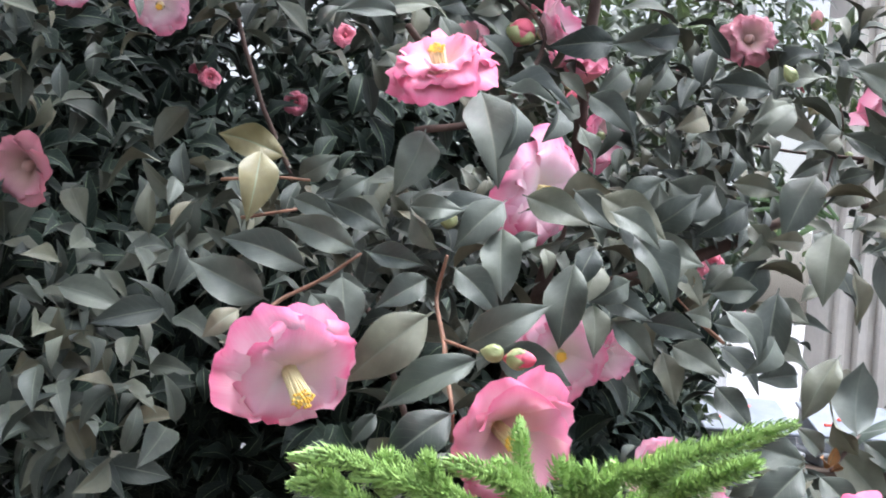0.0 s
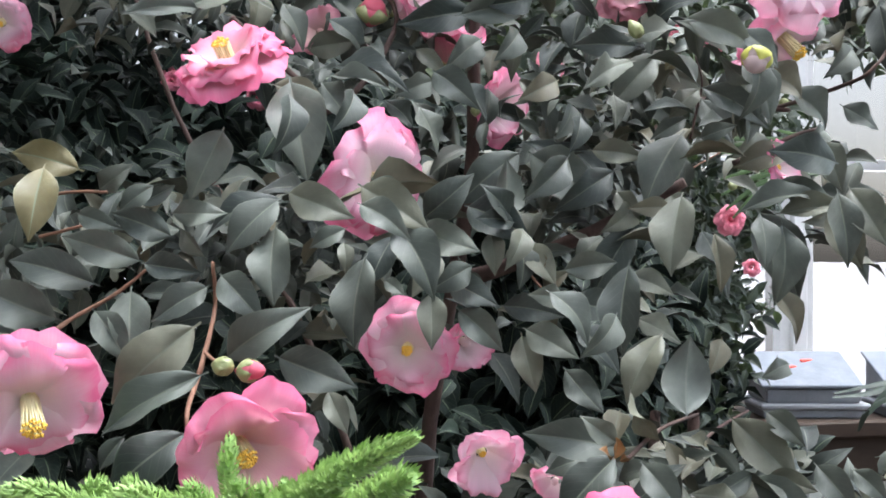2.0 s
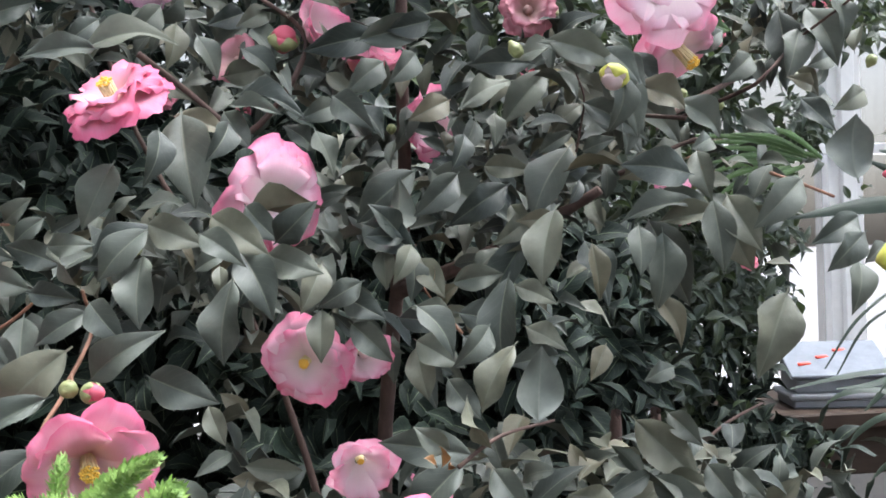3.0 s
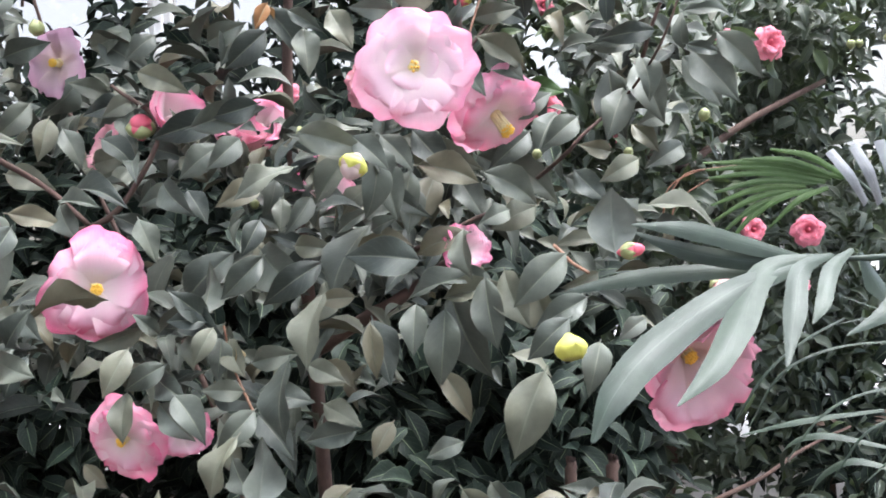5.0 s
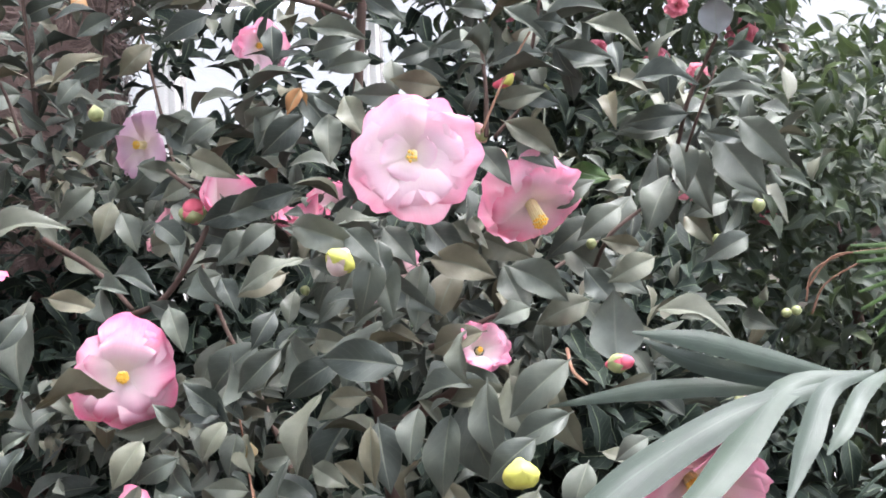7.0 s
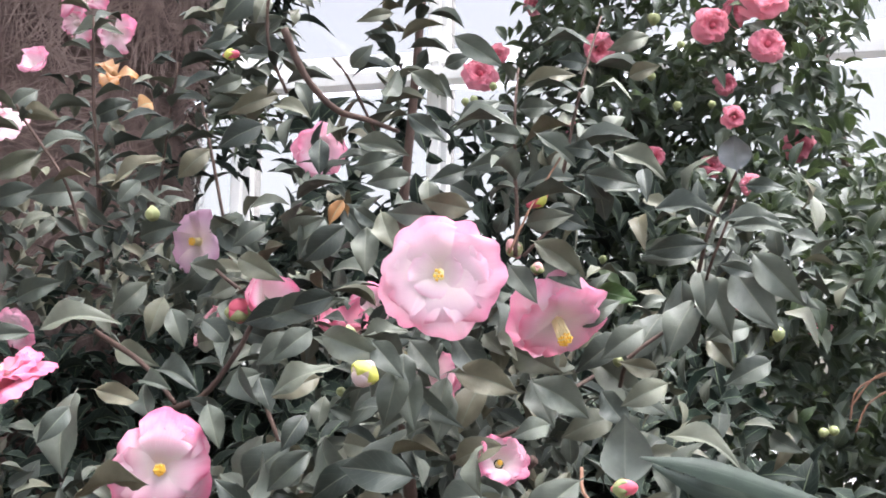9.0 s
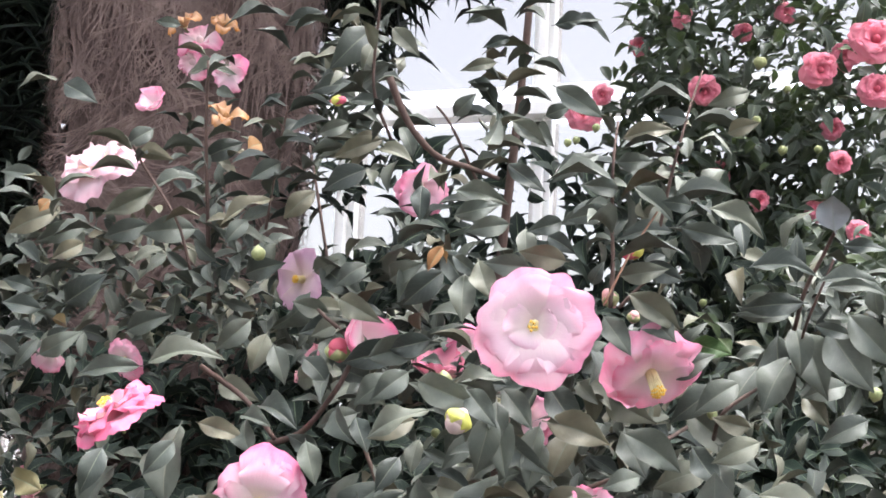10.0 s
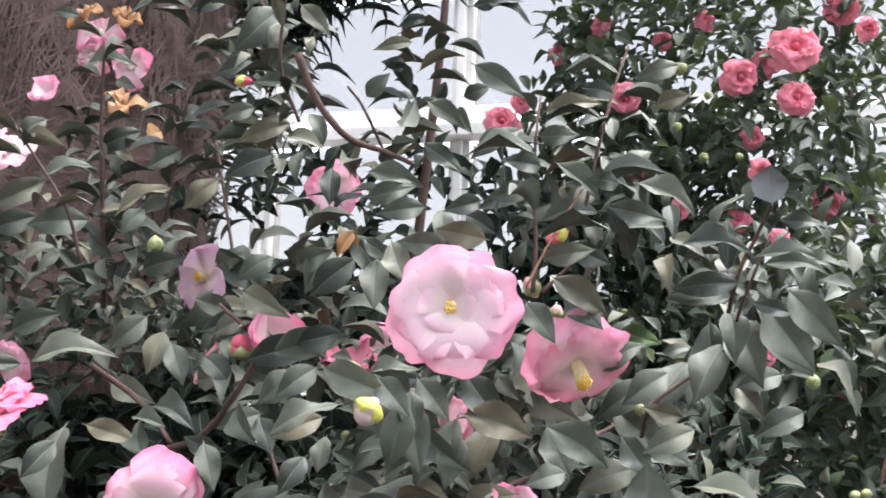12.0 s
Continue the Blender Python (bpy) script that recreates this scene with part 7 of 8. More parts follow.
branch("twig", camellia, [(0.729, 0.714, 1.838), (0.743, 0.711, 1.902), (0.752, 0.737, 1.959), (0.759, 0.759, 1.997)], 0.0017, 0.0009, BARK, "thin brown twig")
branch("twig", camellia, [(0.844, 0.678, 1.754), (0.853, 0.661, 1.783), (0.866, 0.654, 1.808), (0.877, 0.628, 1.825)], 0.0018, 0.0012, BARK, "thin brown twig")
branch("twig", camellia, [(0.724, 0.738, 1.657), (0.730, 0.923, 1.683), (0.750, 1.072, 1.710)], 0.0021, 0.0015, BARK, "dark twig")
branch("branch", camellia, [(0.455, 0.754, 2.007), (0.472, 0.768, 1.964), (0.498, 0.783, 1.933), (0.522, 0.815, 1.928), (0.540, 0.855, 1.925)], 0.0039, 0.0024, BARK, "grey-brown branch")
branch("trunk", camellia, [(0.47, 1.25, 0.0), (0.5, 1.22, 0.6), (0.5, 1.16, 1.25), (0.51, 1.0, 1.6), (0.508, 0.97, 1.8), (0.535, 0.955, 2.1), (0.55, 0.95, 2.4)], 0.013, 0.0025, BARK, "slim reddish-brown upright stem", 9)
branch("branch", camellia, [(0.508, 1.05, 1.5), (0.56, 0.93, 1.53), (0.62, 0.9, 1.56), (0.68, 0.85, 1.6)], 0.009, 0.005, BARK, "forking side branch")
branch("branch", camellia, [(0.5, 0.98, 1.0), (0.3, 0.9, 1.25), (0.22, 0.95, 1.33)], 0.008, 0.004, BARK, "dark low branch")
branch("branch", camellia, [(0.5, 0.98, 0.9), (0.38, 1.15, 1.4), (0.22, 1.25, 1.7), (0.1, 1.3, 2.1)], 0.005, 0.002, BARK, "dark rising branch")
branch("branch", camellia, [(0.514, 0.879, 1.919), (0.490, 0.848, 1.979), (0.474, 0.838, 2.002)], 0.0018, 0.0012, BARK, "thin branch")
branch("branch", camellia, [(0.156, 0.952, 1.799), (0.156, 0.933, 1.905), (0.155, 0.915, 2.005), (0.159, 0.901, 2.091)], 0.003, 0.0015, BARK, "thin upright branch")
branch("twig", camellia, [(0.215, 0.807, 1.824), (0.201, 0.793, 1.877), (0.156, 0.787, 1.939), (0.148, 0.780, 1.957)], 0.0018, 0.0012, BARK, "thin brown twig")
branch("twig", camellia, [(0.244, 0.915, 1.887), (0.257, 0.906, 1.964), (0.270, 0.899, 2.029)], 0.0018, 0.0012, BARK, "thin brown twig")
branch("branch", camellia, [(0.249, 0.785, 1.721), (0.292, 0.806, 1.689), (0.334, 0.796, 1.650)], 0.003, 0.0024, BARK, "dark low branch")
branch("twig", camellia, [(0.437, 0.810, 1.959), (0.421, 0.795, 2.010), (0.427, 0.784, 2.085), (0.433, 0.778, 2.131)], 0.0018, 0.0015, BARK, "thin brown twig")
branch("branch", camellia, [(0.290, 0.867, 1.644), (0.352, 0.833, 1.664), (0.397, 0.835, 1.740), (0.351, 0.842, 1.787)], 0.0036, 0.0018, BARK, "dark low branch")
rng = np.random.default_rng(31)
foliage("foliage", camellia, LEAF, [
    *along(rng, [(0.494, 0.895, 1.905), (0.508, 0.892, 1.953), (0.540, 0.890, 2.026), (0.572, 0.891, 2.087), (0.587, 0.883, 2.159)], 18, 0.054),
    *along(rng, [(0.526, 0.873, 1.972), (0.541, 0.864, 2.055), (0.556, 0.842, 2.145)], 12, 0.054),
    *along(rng, [(0.437, 0.810, 1.959), (0.421, 0.795, 2.010), (0.427, 0.784, 2.085), (0.433, 0.778, 2.131)], 15, 0.054),
    *along(rng, [(0.156, 0.952, 1.799), (0.156, 0.933, 1.905), (0.155, 0.915, 2.005), (0.159, 0.898, 2.104)], 21, 0.054),
    *along(rng, [(0.244, 0.915, 1.887), (0.257, 0.906, 1.964), (0.270, 0.899, 2.029), (0.277, 0.885, 2.119)], 14, 0.054),
], SLIM_BLADES)
foliage("foliage", camellia, LEAF, [
    *along(rng, [(0.263, 0.913, 1.933), (0.306, 0.921, 1.980), (0.343, 0.925, 2.033), (0.350, 0.911, 2.123)], 15, 0.054),
    *along(rng, [(0.195, 0.794, 1.859), (0.156, 0.790, 1.921), (0.148, 0.780, 1.957)], 8, 0.054),
    *along(rng, [(0.701, 0.667, 1.797), (0.702, 0.659, 1.843), (0.706, 0.648, 1.911)], 6, 0.058),
    *along(rng, [(0.732, 0.722, 1.855), (0.746, 0.717, 1.908), (0.765, 0.712, 1.976)], 5, 0.058),
    *along(rng, [(0.026, 0.796, 1.804), (0.044, 0.791, 1.866), (0.051, 0.784, 1.916)], 9, 0.054),
    *along(rng, [(0.459, 0.797, 1.783), (0.436, 0.832, 1.839), (0.441, 0.858, 1.886)], 8, 0.054),
], SLIM_BLADES)
foliage("foliage", camellia, LEAF, [
    *along(rng, [(0.364, 0.879, 1.716), (0.386, 0.878, 1.782), (0.363, 0.876, 1.850)], 11, 0.054),
    *along(rng, [(0.456, 0.928, 1.755), (0.437, 0.927, 1.814), (0.420, 0.924, 1.891)], 8, 0.054),
    *along(rng, [(0.547, 0.780, 1.690), (0.533, 0.828, 1.764), (0.560, 0.826, 1.837)], 8, 0.054),
    *along(rng, [(0.588, 0.675, 1.600), (0.603, 0.669, 1.635), (0.606, 0.668, 1.688)], 8, 0.054),
    *along(rng, [(0.562, 0.686, 1.466), (0.588, 0.697, 1.498), (0.600, 0.693, 1.538)], 5, 0.054),
], SLIM_BLADES)
foliage("foliage", camellia, LEAF, [
    *along(rng, [(0.76, 1.12, 1.12), (0.785, 1.1, 1.22), (0.8, 1.09, 1.3)], 26, 0.07),
    *along(rng, [(0.83, 1.12, 1.12), (0.845, 1.1, 1.22), (0.85, 1.09, 1.3)], 26, 0.07),
], SLIM_BLADES)

# ---- red camellia stems ----
branch("trunk", red_camellia, [(1.2, 2.9, 0.0), (1.15, 2.85, 0.7), (1.25, 2.8, 1.4), (1.1, 2.7, 2.2), (1.0, 2.6, 2.8)], 0.035, 0.008, BARK, "grey-brown stem", 9)
branch("branch", red_camellia, [(1.108, 1.977, 1.736), (1.182, 2.076, 1.771), (1.264, 2.125, 1.821), (1.359, 2.173, 1.867), (1.496, 2.271, 1.924)], 0.009, 0.006, BARK, "thick bare grey branch")
branch("branch", red_camellia, [(1.104, 1.894, 1.114), (1.238, 1.996, 1.139), (1.349, 2.097, 1.170), (1.477, 2.198, 1.193)], 0.005, 0.003, BARK, "bare grey branch")
branch("trunk", evergreen, [(-0.9, 2.4, 0.0), (-0.8, 2.3, 0.8), (-0.9, 2.4, 1.6), (-1.0, 2.4, 2.6)], 0.05, 0.012, BARK, "dark stem", 9)
branch("trunk", red_camellia, [(0.783, 1.210, 0.0), (0.793, 1.190, 0.7), (0.803, 1.190, 1.28), (0.808, 1.2, 1.32)], 0.012, 0.006, BARK, "pale brown bare stem", 9)
branch("trunk", red_camellia, [(0.835, 1.210, 0.0), (0.845, 1.190, 0.7), (0.855, 1.190, 1.28), (0.862, 1.2, 1.318)], 0.012, 0.006, BARK, "pale brown bare stem", 9)

# ---- fibrous palm ----
palm = tagged(new("palm_tree"), "palm with a thick shaggy trunk wrapped in brown fibre", "palm")
shaggy_trunk(palm, (-0.565, 1.96, 0.000), (-0.525, 1.96, 3.600), 0.265, 24000, 3)
# crown of fronds above the view, added to throw shade on the bush
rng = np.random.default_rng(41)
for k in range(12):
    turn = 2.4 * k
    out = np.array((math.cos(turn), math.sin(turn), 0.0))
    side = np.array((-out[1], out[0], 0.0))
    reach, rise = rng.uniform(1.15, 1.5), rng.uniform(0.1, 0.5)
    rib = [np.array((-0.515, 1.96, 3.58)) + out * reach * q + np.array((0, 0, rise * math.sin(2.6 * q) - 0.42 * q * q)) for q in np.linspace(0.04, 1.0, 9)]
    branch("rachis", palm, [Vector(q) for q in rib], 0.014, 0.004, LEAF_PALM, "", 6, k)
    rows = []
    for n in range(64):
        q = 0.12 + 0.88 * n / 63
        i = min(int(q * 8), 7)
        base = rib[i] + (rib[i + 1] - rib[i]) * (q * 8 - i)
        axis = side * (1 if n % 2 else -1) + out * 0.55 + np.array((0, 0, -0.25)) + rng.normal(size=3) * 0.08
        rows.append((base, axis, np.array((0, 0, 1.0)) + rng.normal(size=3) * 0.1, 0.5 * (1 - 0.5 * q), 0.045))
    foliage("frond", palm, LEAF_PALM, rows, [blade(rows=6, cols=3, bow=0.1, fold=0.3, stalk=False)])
rng = np.random.default_rng(21)
spikes = [blade(rows=6, cols=3, bow=0.1, fold=0.3, stalk=False), blade(rows=6, cols=3, bow=0.16, fold=0.2, bend=0.06, stalk=False)]
# spiky dark fronds; those of LEAF_SHADE carry their shade in the colour
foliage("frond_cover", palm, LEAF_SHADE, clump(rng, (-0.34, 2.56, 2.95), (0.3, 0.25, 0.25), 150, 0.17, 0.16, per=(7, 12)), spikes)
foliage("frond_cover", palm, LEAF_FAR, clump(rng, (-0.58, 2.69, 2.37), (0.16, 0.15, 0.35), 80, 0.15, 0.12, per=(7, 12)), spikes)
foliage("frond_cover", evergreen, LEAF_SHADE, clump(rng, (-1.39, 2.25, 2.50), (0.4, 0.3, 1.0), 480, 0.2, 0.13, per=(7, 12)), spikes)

# ---- palm frond before the bush ----
frond = tagged(new("palm_plant"), "arching palm with long glossy grey-green leaflets", "palm")
leaflet(frond, [(0.946, 0.588, 1.576), (0.900, 0.574, 1.590), (0.853, 0.561, 1.605), (0.808, 0.561, 1.612)], (0.0058, 0.0149, 0.0163, 0.0017), LEAF_PALM, (0.2, -1, 0.4), "", keel=0.25)
leaflet(frond, [(0.946, 0.588, 1.575), (0.895, 0.575, 1.579), (0.849, 0.575, 1.590), (0.812, 0.587, 1.607)], (0.0050, 0.0141, 0.0141, 0.0017), LEAF_PALM, (0.2, -0.9, 0.1), "", keel=0.25)
leaflet(frond, [(0.950, 0.588, 1.571), (0.892, 0.588, 1.573), (0.816, 0.588, 1.572), (0.746, 0.592, 1.562)], (0.0050, 0.0135, 0.0151, 0.0017), LEAF_PALM, (0, -1, 0.5), "", keel=0.25)
leaflet(frond, [(0.958, 0.588, 1.577), (0.879, 0.540, 1.561), (0.811, 0.497, 1.527), (0.776, 0.469, 1.499), (0.757, 0.455, 1.469)], (0.0050, 0.0231, 0.0295, 0.0240, 0.0036), LEAF_PALM, (-0.3, -0.9, 0.5), "", keel=0.25)
leaflet(frond, [(0.958, 0.588, 1.579), (0.906, 0.562, 1.573), (0.870, 0.507, 1.538), (0.843, 0.469, 1.512), (0.813, 0.448, 1.490)], (0.0050, 0.0204, 0.0252, 0.0183, 0.0014), LEAF_PALM, (-0.3, -0.9, 0.5), "", keel=0.25)
leaflet(frond, [(0.964, 0.588, 1.580), (0.932, 0.562, 1.571), (0.914, 0.523, 1.541), (0.897, 0.489, 1.507)], (0.0041, 0.0155, 0.0172, 0.0023), LEAF_PALM, (-0.2, -0.9, 0.5), "", keel=0.25)
leaflet(frond, [(0.979, 0.587, 1.583), (0.954, 0.561, 1.570), (0.936, 0.527, 1.547), (0.924, 0.515, 1.533)], (0.0041, 0.0131, 0.0117, 0.0015), LEAF_PALM, (-0.2, -0.9, 0.5), "", keel=0.25)
leaflet(frond, [(1.027, 0.587, 1.577), (1.005, 0.550, 1.558), (0.981, 0.530, 1.537), (0.948, 0.517, 1.523)], (0.0041, 0.0161, 0.0133, 0.0016), LEAF_PALM, (-0.2, -0.9, 0.5), "", keel=0.25)
leaflet(frond, [(1.061, 0.587, 1.584), (1.031, 0.560, 1.568), (1.009, 0.539, 1.546), (0.982, 0.518, 1.524)], (0.0050, 0.0179, 0.0144, 0.0016), LEAF_PALM, (-0.2, -0.9, 0.5), "", keel=0.25)
leaflet(frond, [(0.985, 0.588, 1.580), (0.995, 0.585, 1.555), (1.008, 0.577, 1.533)], (0.0050, 0.0218, 0.0016), LEAF_PALM, (0, -0.5, 1), "", keel=0.25)
leaflet(frond, [(1.066, 0.583, 1.566), (1.044, 0.560, 1.543), (1.027, 0.532, 1.514)], (0.0050, 0.0245, 0.0023), LEAF_PALM, (0, -0.5, 1), "", keel=0.25)
branch("rachis", frond, [(1.40, 0.80, 1.10), (1.22, 0.66, 1.45), (1.068, 0.588, 1.571), (1.006, 0.588, 1.575), (0.942, 0.588, 1.575)], 0.005, 0.002, LEAF_PALM, "green palm rib")
branch("stem", frond, [(1.40, 0.85, 0.0), (1.40, 0.83, 0.5), (1.40, 0.80, 1.10)], 0.012, 0.006, LEAF_PALM, "green palm stem")

# ---- second palm ----
frond_b = tagged(new("palm_plant"), "feathery palm with narrow leaflets coloured pale for sky sheen and thin arching ribs", "palm")
# upright leaflets, their sky sheen painted as a pale colour
leaflet(frond_b, [(1.144, 1.030, 1.627), (1.119, 0.999, 1.656), (1.099, 1.008, 1.688)], (0.0105, 0.0129, 0.0114), LEAF_SHEEN, (0, -1, 0.3), "", keel=0.25)
leaflet(frond_b, [(1.160, 1.030, 1.626), (1.140, 0.999, 1.658), (1.126, 1.008, 1.693)], (0.0113, 0.0138, 0.0122), LEAF_SHEEN, (0, -1, 0.3), "", keel=0.25)
leaflet(frond_b, [(1.178, 1.030, 1.618), (1.164, 0.999, 1.656), (1.155, 1.008, 1.696)], (0.0120, 0.0147, 0.0130), LEAF_SHEEN, (0, -1, 0.3), "", keel=0.25)
leaflet(frond_b, [(1.186, 1.031, 1.592), (1.186, 0.999, 1.639), (1.192, 1.008, 1.687)], (0.0120, 0.0147, 0.0130), LEAF_SHEEN, (0, -1, 0.3), "", keel=0.25)
leaflet(frond_b, [(1.204, 1.031, 1.588), (1.210, 1.000, 1.633), (1.222, 1.008, 1.679)], (0.0120, 0.0147, 0.0130), LEAF_SHEEN, (0, -1, 0.3), "", keel=0.25)
leaflet(frond_b, [(1.213, 1.031, 1.575), (1.227, 1.000, 1.619), (1.249, 1.009, 1.665)], (0.0113, 0.0138, 0.0122), LEAF_SHEEN, (0, -1, 0.3), "", keel=0.25)
branch("rachis", frond_b, [(1.122, 1.039, 1.670), (1.163, 1.040, 1.629), (1.217, 1.041, 1.575), (1.344, 1.085, 1.417), (1.458, 1.199, 0.911)], 0.002, 0.006, LEAF_PALM, "green palm rib")
leaflet(frond_b, [(0.958, 0.937, 1.405), (0.994, 0.935, 1.455), (1.037, 0.934, 1.487), (1.079, 0.933, 1.507)], (0.0017, 0.0046, 0.0046, 0.0041), LEAF_PALM, (0, -0.4, 1), "", keel=0.4)
leaflet(frond_b, [(0.972, 0.937, 1.398), (1.011, 0.935, 1.454), (1.077, 0.934, 1.478), (1.181, 0.934, 1.477)], (0.0017, 0.0046, 0.0046, 0.0041), LEAF_PALM, (0, -0.4, 1), "", keel=0.4)
leaflet(frond_b, [(1.070, 0.934, 1.501), (1.119, 0.933, 1.504), (1.181, 0.934, 1.477)], (0.0017, 0.0046, 0.0041), LEAF_PALM, (0, -0.4, 1), "", keel=0.4)
leaflet(frond_b, [(1.010, 0.938, 1.361), (1.048, 0.936, 1.405), (1.096, 0.936, 1.427), (1.178, 0.935, 1.435)], (0.0017, 0.0046, 0.0046, 0.0041), LEAF_PALM, (0, -0.4, 1), "", keel=0.4)
leaflet(frond_b, [(1.058, 0.938, 1.340), (1.093, 0.937, 1.384), (1.129, 0.936, 1.399), (1.182, 0.936, 1.404)], (0.0017, 0.0046, 0.0046, 0.0041), LEAF_PALM, (0, -0.4, 1), "", keel=0.4)
leaflet(frond_b, [(1.090, 0.938, 1.332), (1.127, 0.938, 1.359), (1.180, 0.937, 1.375)], (0.0017, 0.0046, 0.0041), LEAF_PALM, (0, -0.4, 1), "", keel=0.4)
leaflet(frond_b, [(1.075, 0.933, 1.531), (1.126, 0.933, 1.510), (1.188, 0.934, 1.488)], (0.0017, 0.0046, 0.0041), LEAF_PALM, (0, -0.4, 1), "", keel=0.4)
leaflet(frond_b, [(1.154, 1.050, 1.391), (1.066, 1.080, 1.380), (1.003, 1.110, 1.363)], (0.0060, 0.0120, 0.0030), LEAF_PALM, (0, -0.6, 1), "", keel=0.25)
leaflet(frond_b, [(1.156, 1.050, 1.348), (1.093, 1.080, 1.362), (1.057, 1.110, 1.348), (1.056, 1.140, 1.311)], (0.0060, 0.0140, 0.0120, 0.0030), LEAF_PALM, (0, -0.6, 1), "", keel=0.25)
leaflet(frond_b, [(1.178, 1.050, 1.316), (1.122, 1.080, 1.330), (1.086, 1.110, 1.300), (1.086, 1.140, 1.255)], (0.0060, 0.0140, 0.0120, 0.0030), LEAF_PALM, (0, -0.6, 1), "", keel=0.25)
leaflet(frond_b, [(1.181, 1.050, 1.276), (1.144, 1.080, 1.279), (1.116, 1.110, 1.253), (1.116, 1.140, 1.210)], (0.0060, 0.0140, 0.0120, 0.0030), LEAF_PALM, (0, -0.6, 1), "", keel=0.25)
leaflet(frond_b, [(1.176, 1.050, 1.355), (1.159, 1.080, 1.330), (1.161, 1.110, 1.281), (1.181, 1.140, 1.223)], (0.0060, 0.0140, 0.0120, 0.0030), LEAF_PALM, (0, -0.6, 1), "", keel=0.25)
leaflet(frond_b, [(1.081, 1.050, 1.285), (1.071, 1.080, 1.294), (1.060, 1.110, 1.283)], (0.0060, 0.0120, 0.0030), LEAF_PALM, (0, -0.6, 1), "", keel=0.25)
branch("stem", frond_b, [(1.458, 1.199, 0.0), (1.458, 1.199, 0.911)], 0.012, 0.006, LEAF_PALM, "green palm stem")
leaflet(frond_b, [(1.296, 1.578, 1.683), (1.183, 1.558, 1.713), (1.074, 1.558, 1.719)], (0.0071, 0.0131, 0.0035), LEAF_LIME, (0, -1, 0.2), "", keel=0.25)
leaflet(frond_b, [(1.278, 1.578, 1.683), (1.176, 1.558, 1.707), (1.077, 1.558, 1.708)], (0.0071, 0.0122, 0.0035), LEAF_LIME, (0, -1, 0.2), "", keel=0.25)
leaflet(frond_b, [(1.269, 1.578, 1.678), (1.173, 1.558, 1.698), (1.081, 1.558, 1.695)], (0.0071, 0.0122, 0.0035), LEAF_LIME, (0, -1, 0.2), "", keel=0.25)
leaflet(frond_b, [(1.255, 1.578, 1.676), (1.170, 1.558, 1.686), (1.088, 1.559, 1.672)], (0.0071, 0.0113, 0.0035), LEAF_LIME, (0, -1, 0.2), "", keel=0.25)
leaflet(frond_b, [(1.238, 1.579, 1.673), (1.158, 1.559, 1.674), (1.082, 1.560, 1.652)], (0.0071, 0.0113, 0.0035), LEAF_LIME, (0, -1, 0.2), "", keel=0.25)
leaflet(frond_b, [(1.224, 1.579, 1.669), (1.152, 1.559, 1.660), (1.083, 1.560, 1.627)], (0.0071, 0.0105, 0.0035), LEAF_LIME, (0, -1, 0.2), "", keel=0.25)
leaflet(frond_b, [(1.210, 1.579, 1.663), (1.149, 1.560, 1.645), (1.092, 1.561, 1.604)], (0.0071, 0.0105, 0.0035), LEAF_LIME, (0, -1, 0.2), "", keel=0.25)
leaflet(frond_b, [(1.197, 1.579, 1.657), (1.149, 1.560, 1.635), (1.104, 1.561, 1.590)], (0.0071, 0.0096, 0.0035), LEAF_LIME, (0, -1, 0.2), "", keel=0.25)
leaflet(frond_b, [(1.305, 1.578, 1.681), (1.240, 1.557, 1.719), (1.180, 1.557, 1.734)], (0.0071, 0.0122, 0.0035), LEAF_LIME, (0, -1, 0.2), "", keel=0.25)
leaflet(frond_b, [(1.287, 1.578, 1.684), (1.209, 1.557, 1.714), (1.135, 1.557, 1.721)], (0.0071, 0.0122, 0.0035), LEAF_LIME, (0, -1, 0.2), "", keel=0.25)
leaflet(frond_b, [(1.250, 1.579, 1.667), (1.192, 1.559, 1.657), (1.137, 1.560, 1.623)], (0.0071, 0.0105, 0.0035), LEAF_LIME, (0, -1, 0.2), "", keel=0.25)
leaflet(frond_b, [(1.273, 1.579, 1.669), (1.220, 1.559, 1.652), (1.171, 1.560, 1.612)], (0.0071, 0.0105, 0.0035), LEAF_LIME, (0, -1, 0.2), "", keel=0.25)
branch("fibre", frond_b, [(1.010, 1.580, 1.642), (1.022, 1.579, 1.685), (1.068, 1.578, 1.708), (1.130, 1.578, 1.713)], 0.0016, 0.0012, TWIG, "thin brown fibre")
branch("fibre", frond_b, [(1.017, 1.581, 1.623), (1.038, 1.579, 1.666), (1.093, 1.578, 1.698)], 0.0016, 0.0012, TWIG, "thin brown fibre")
branch("fibre", frond_b, [(1.011, 1.580, 1.659), (1.050, 1.578, 1.705), (1.103, 1.578, 1.710)], 0.0016, 0.0012, TWIG, "thin brown fibre")
leaflet(frond_b, [(1.705, 1.707, 1.339), (1.625, 1.736, 1.331), (1.545, 1.766, 1.291), (1.487, 1.788, 1.226)], (0.0214, 0.0427, 0.0278, 0.0043), LEAF_PALM, (0, -0.5, 1), "", keel=0.25)
leaflet(frond_b, [(1.706, 1.707, 1.296), (1.636, 1.733, 1.283), (1.587, 1.751, 1.239), (1.554, 1.764, 1.174)], (0.0171, 0.0320, 0.0235, 0.0043), LEAF_PALM, (0, -0.5, 1), "", keel=0.25)
leaflet(frond_b, [(1.717, 1.703, 1.254), (1.667, 1.722, 1.241), (1.629, 1.736, 1.176)], (0.0171, 0.0299, 0.0043), LEAF_PALM, (0, -0.5, 1), "", keel=0.25)
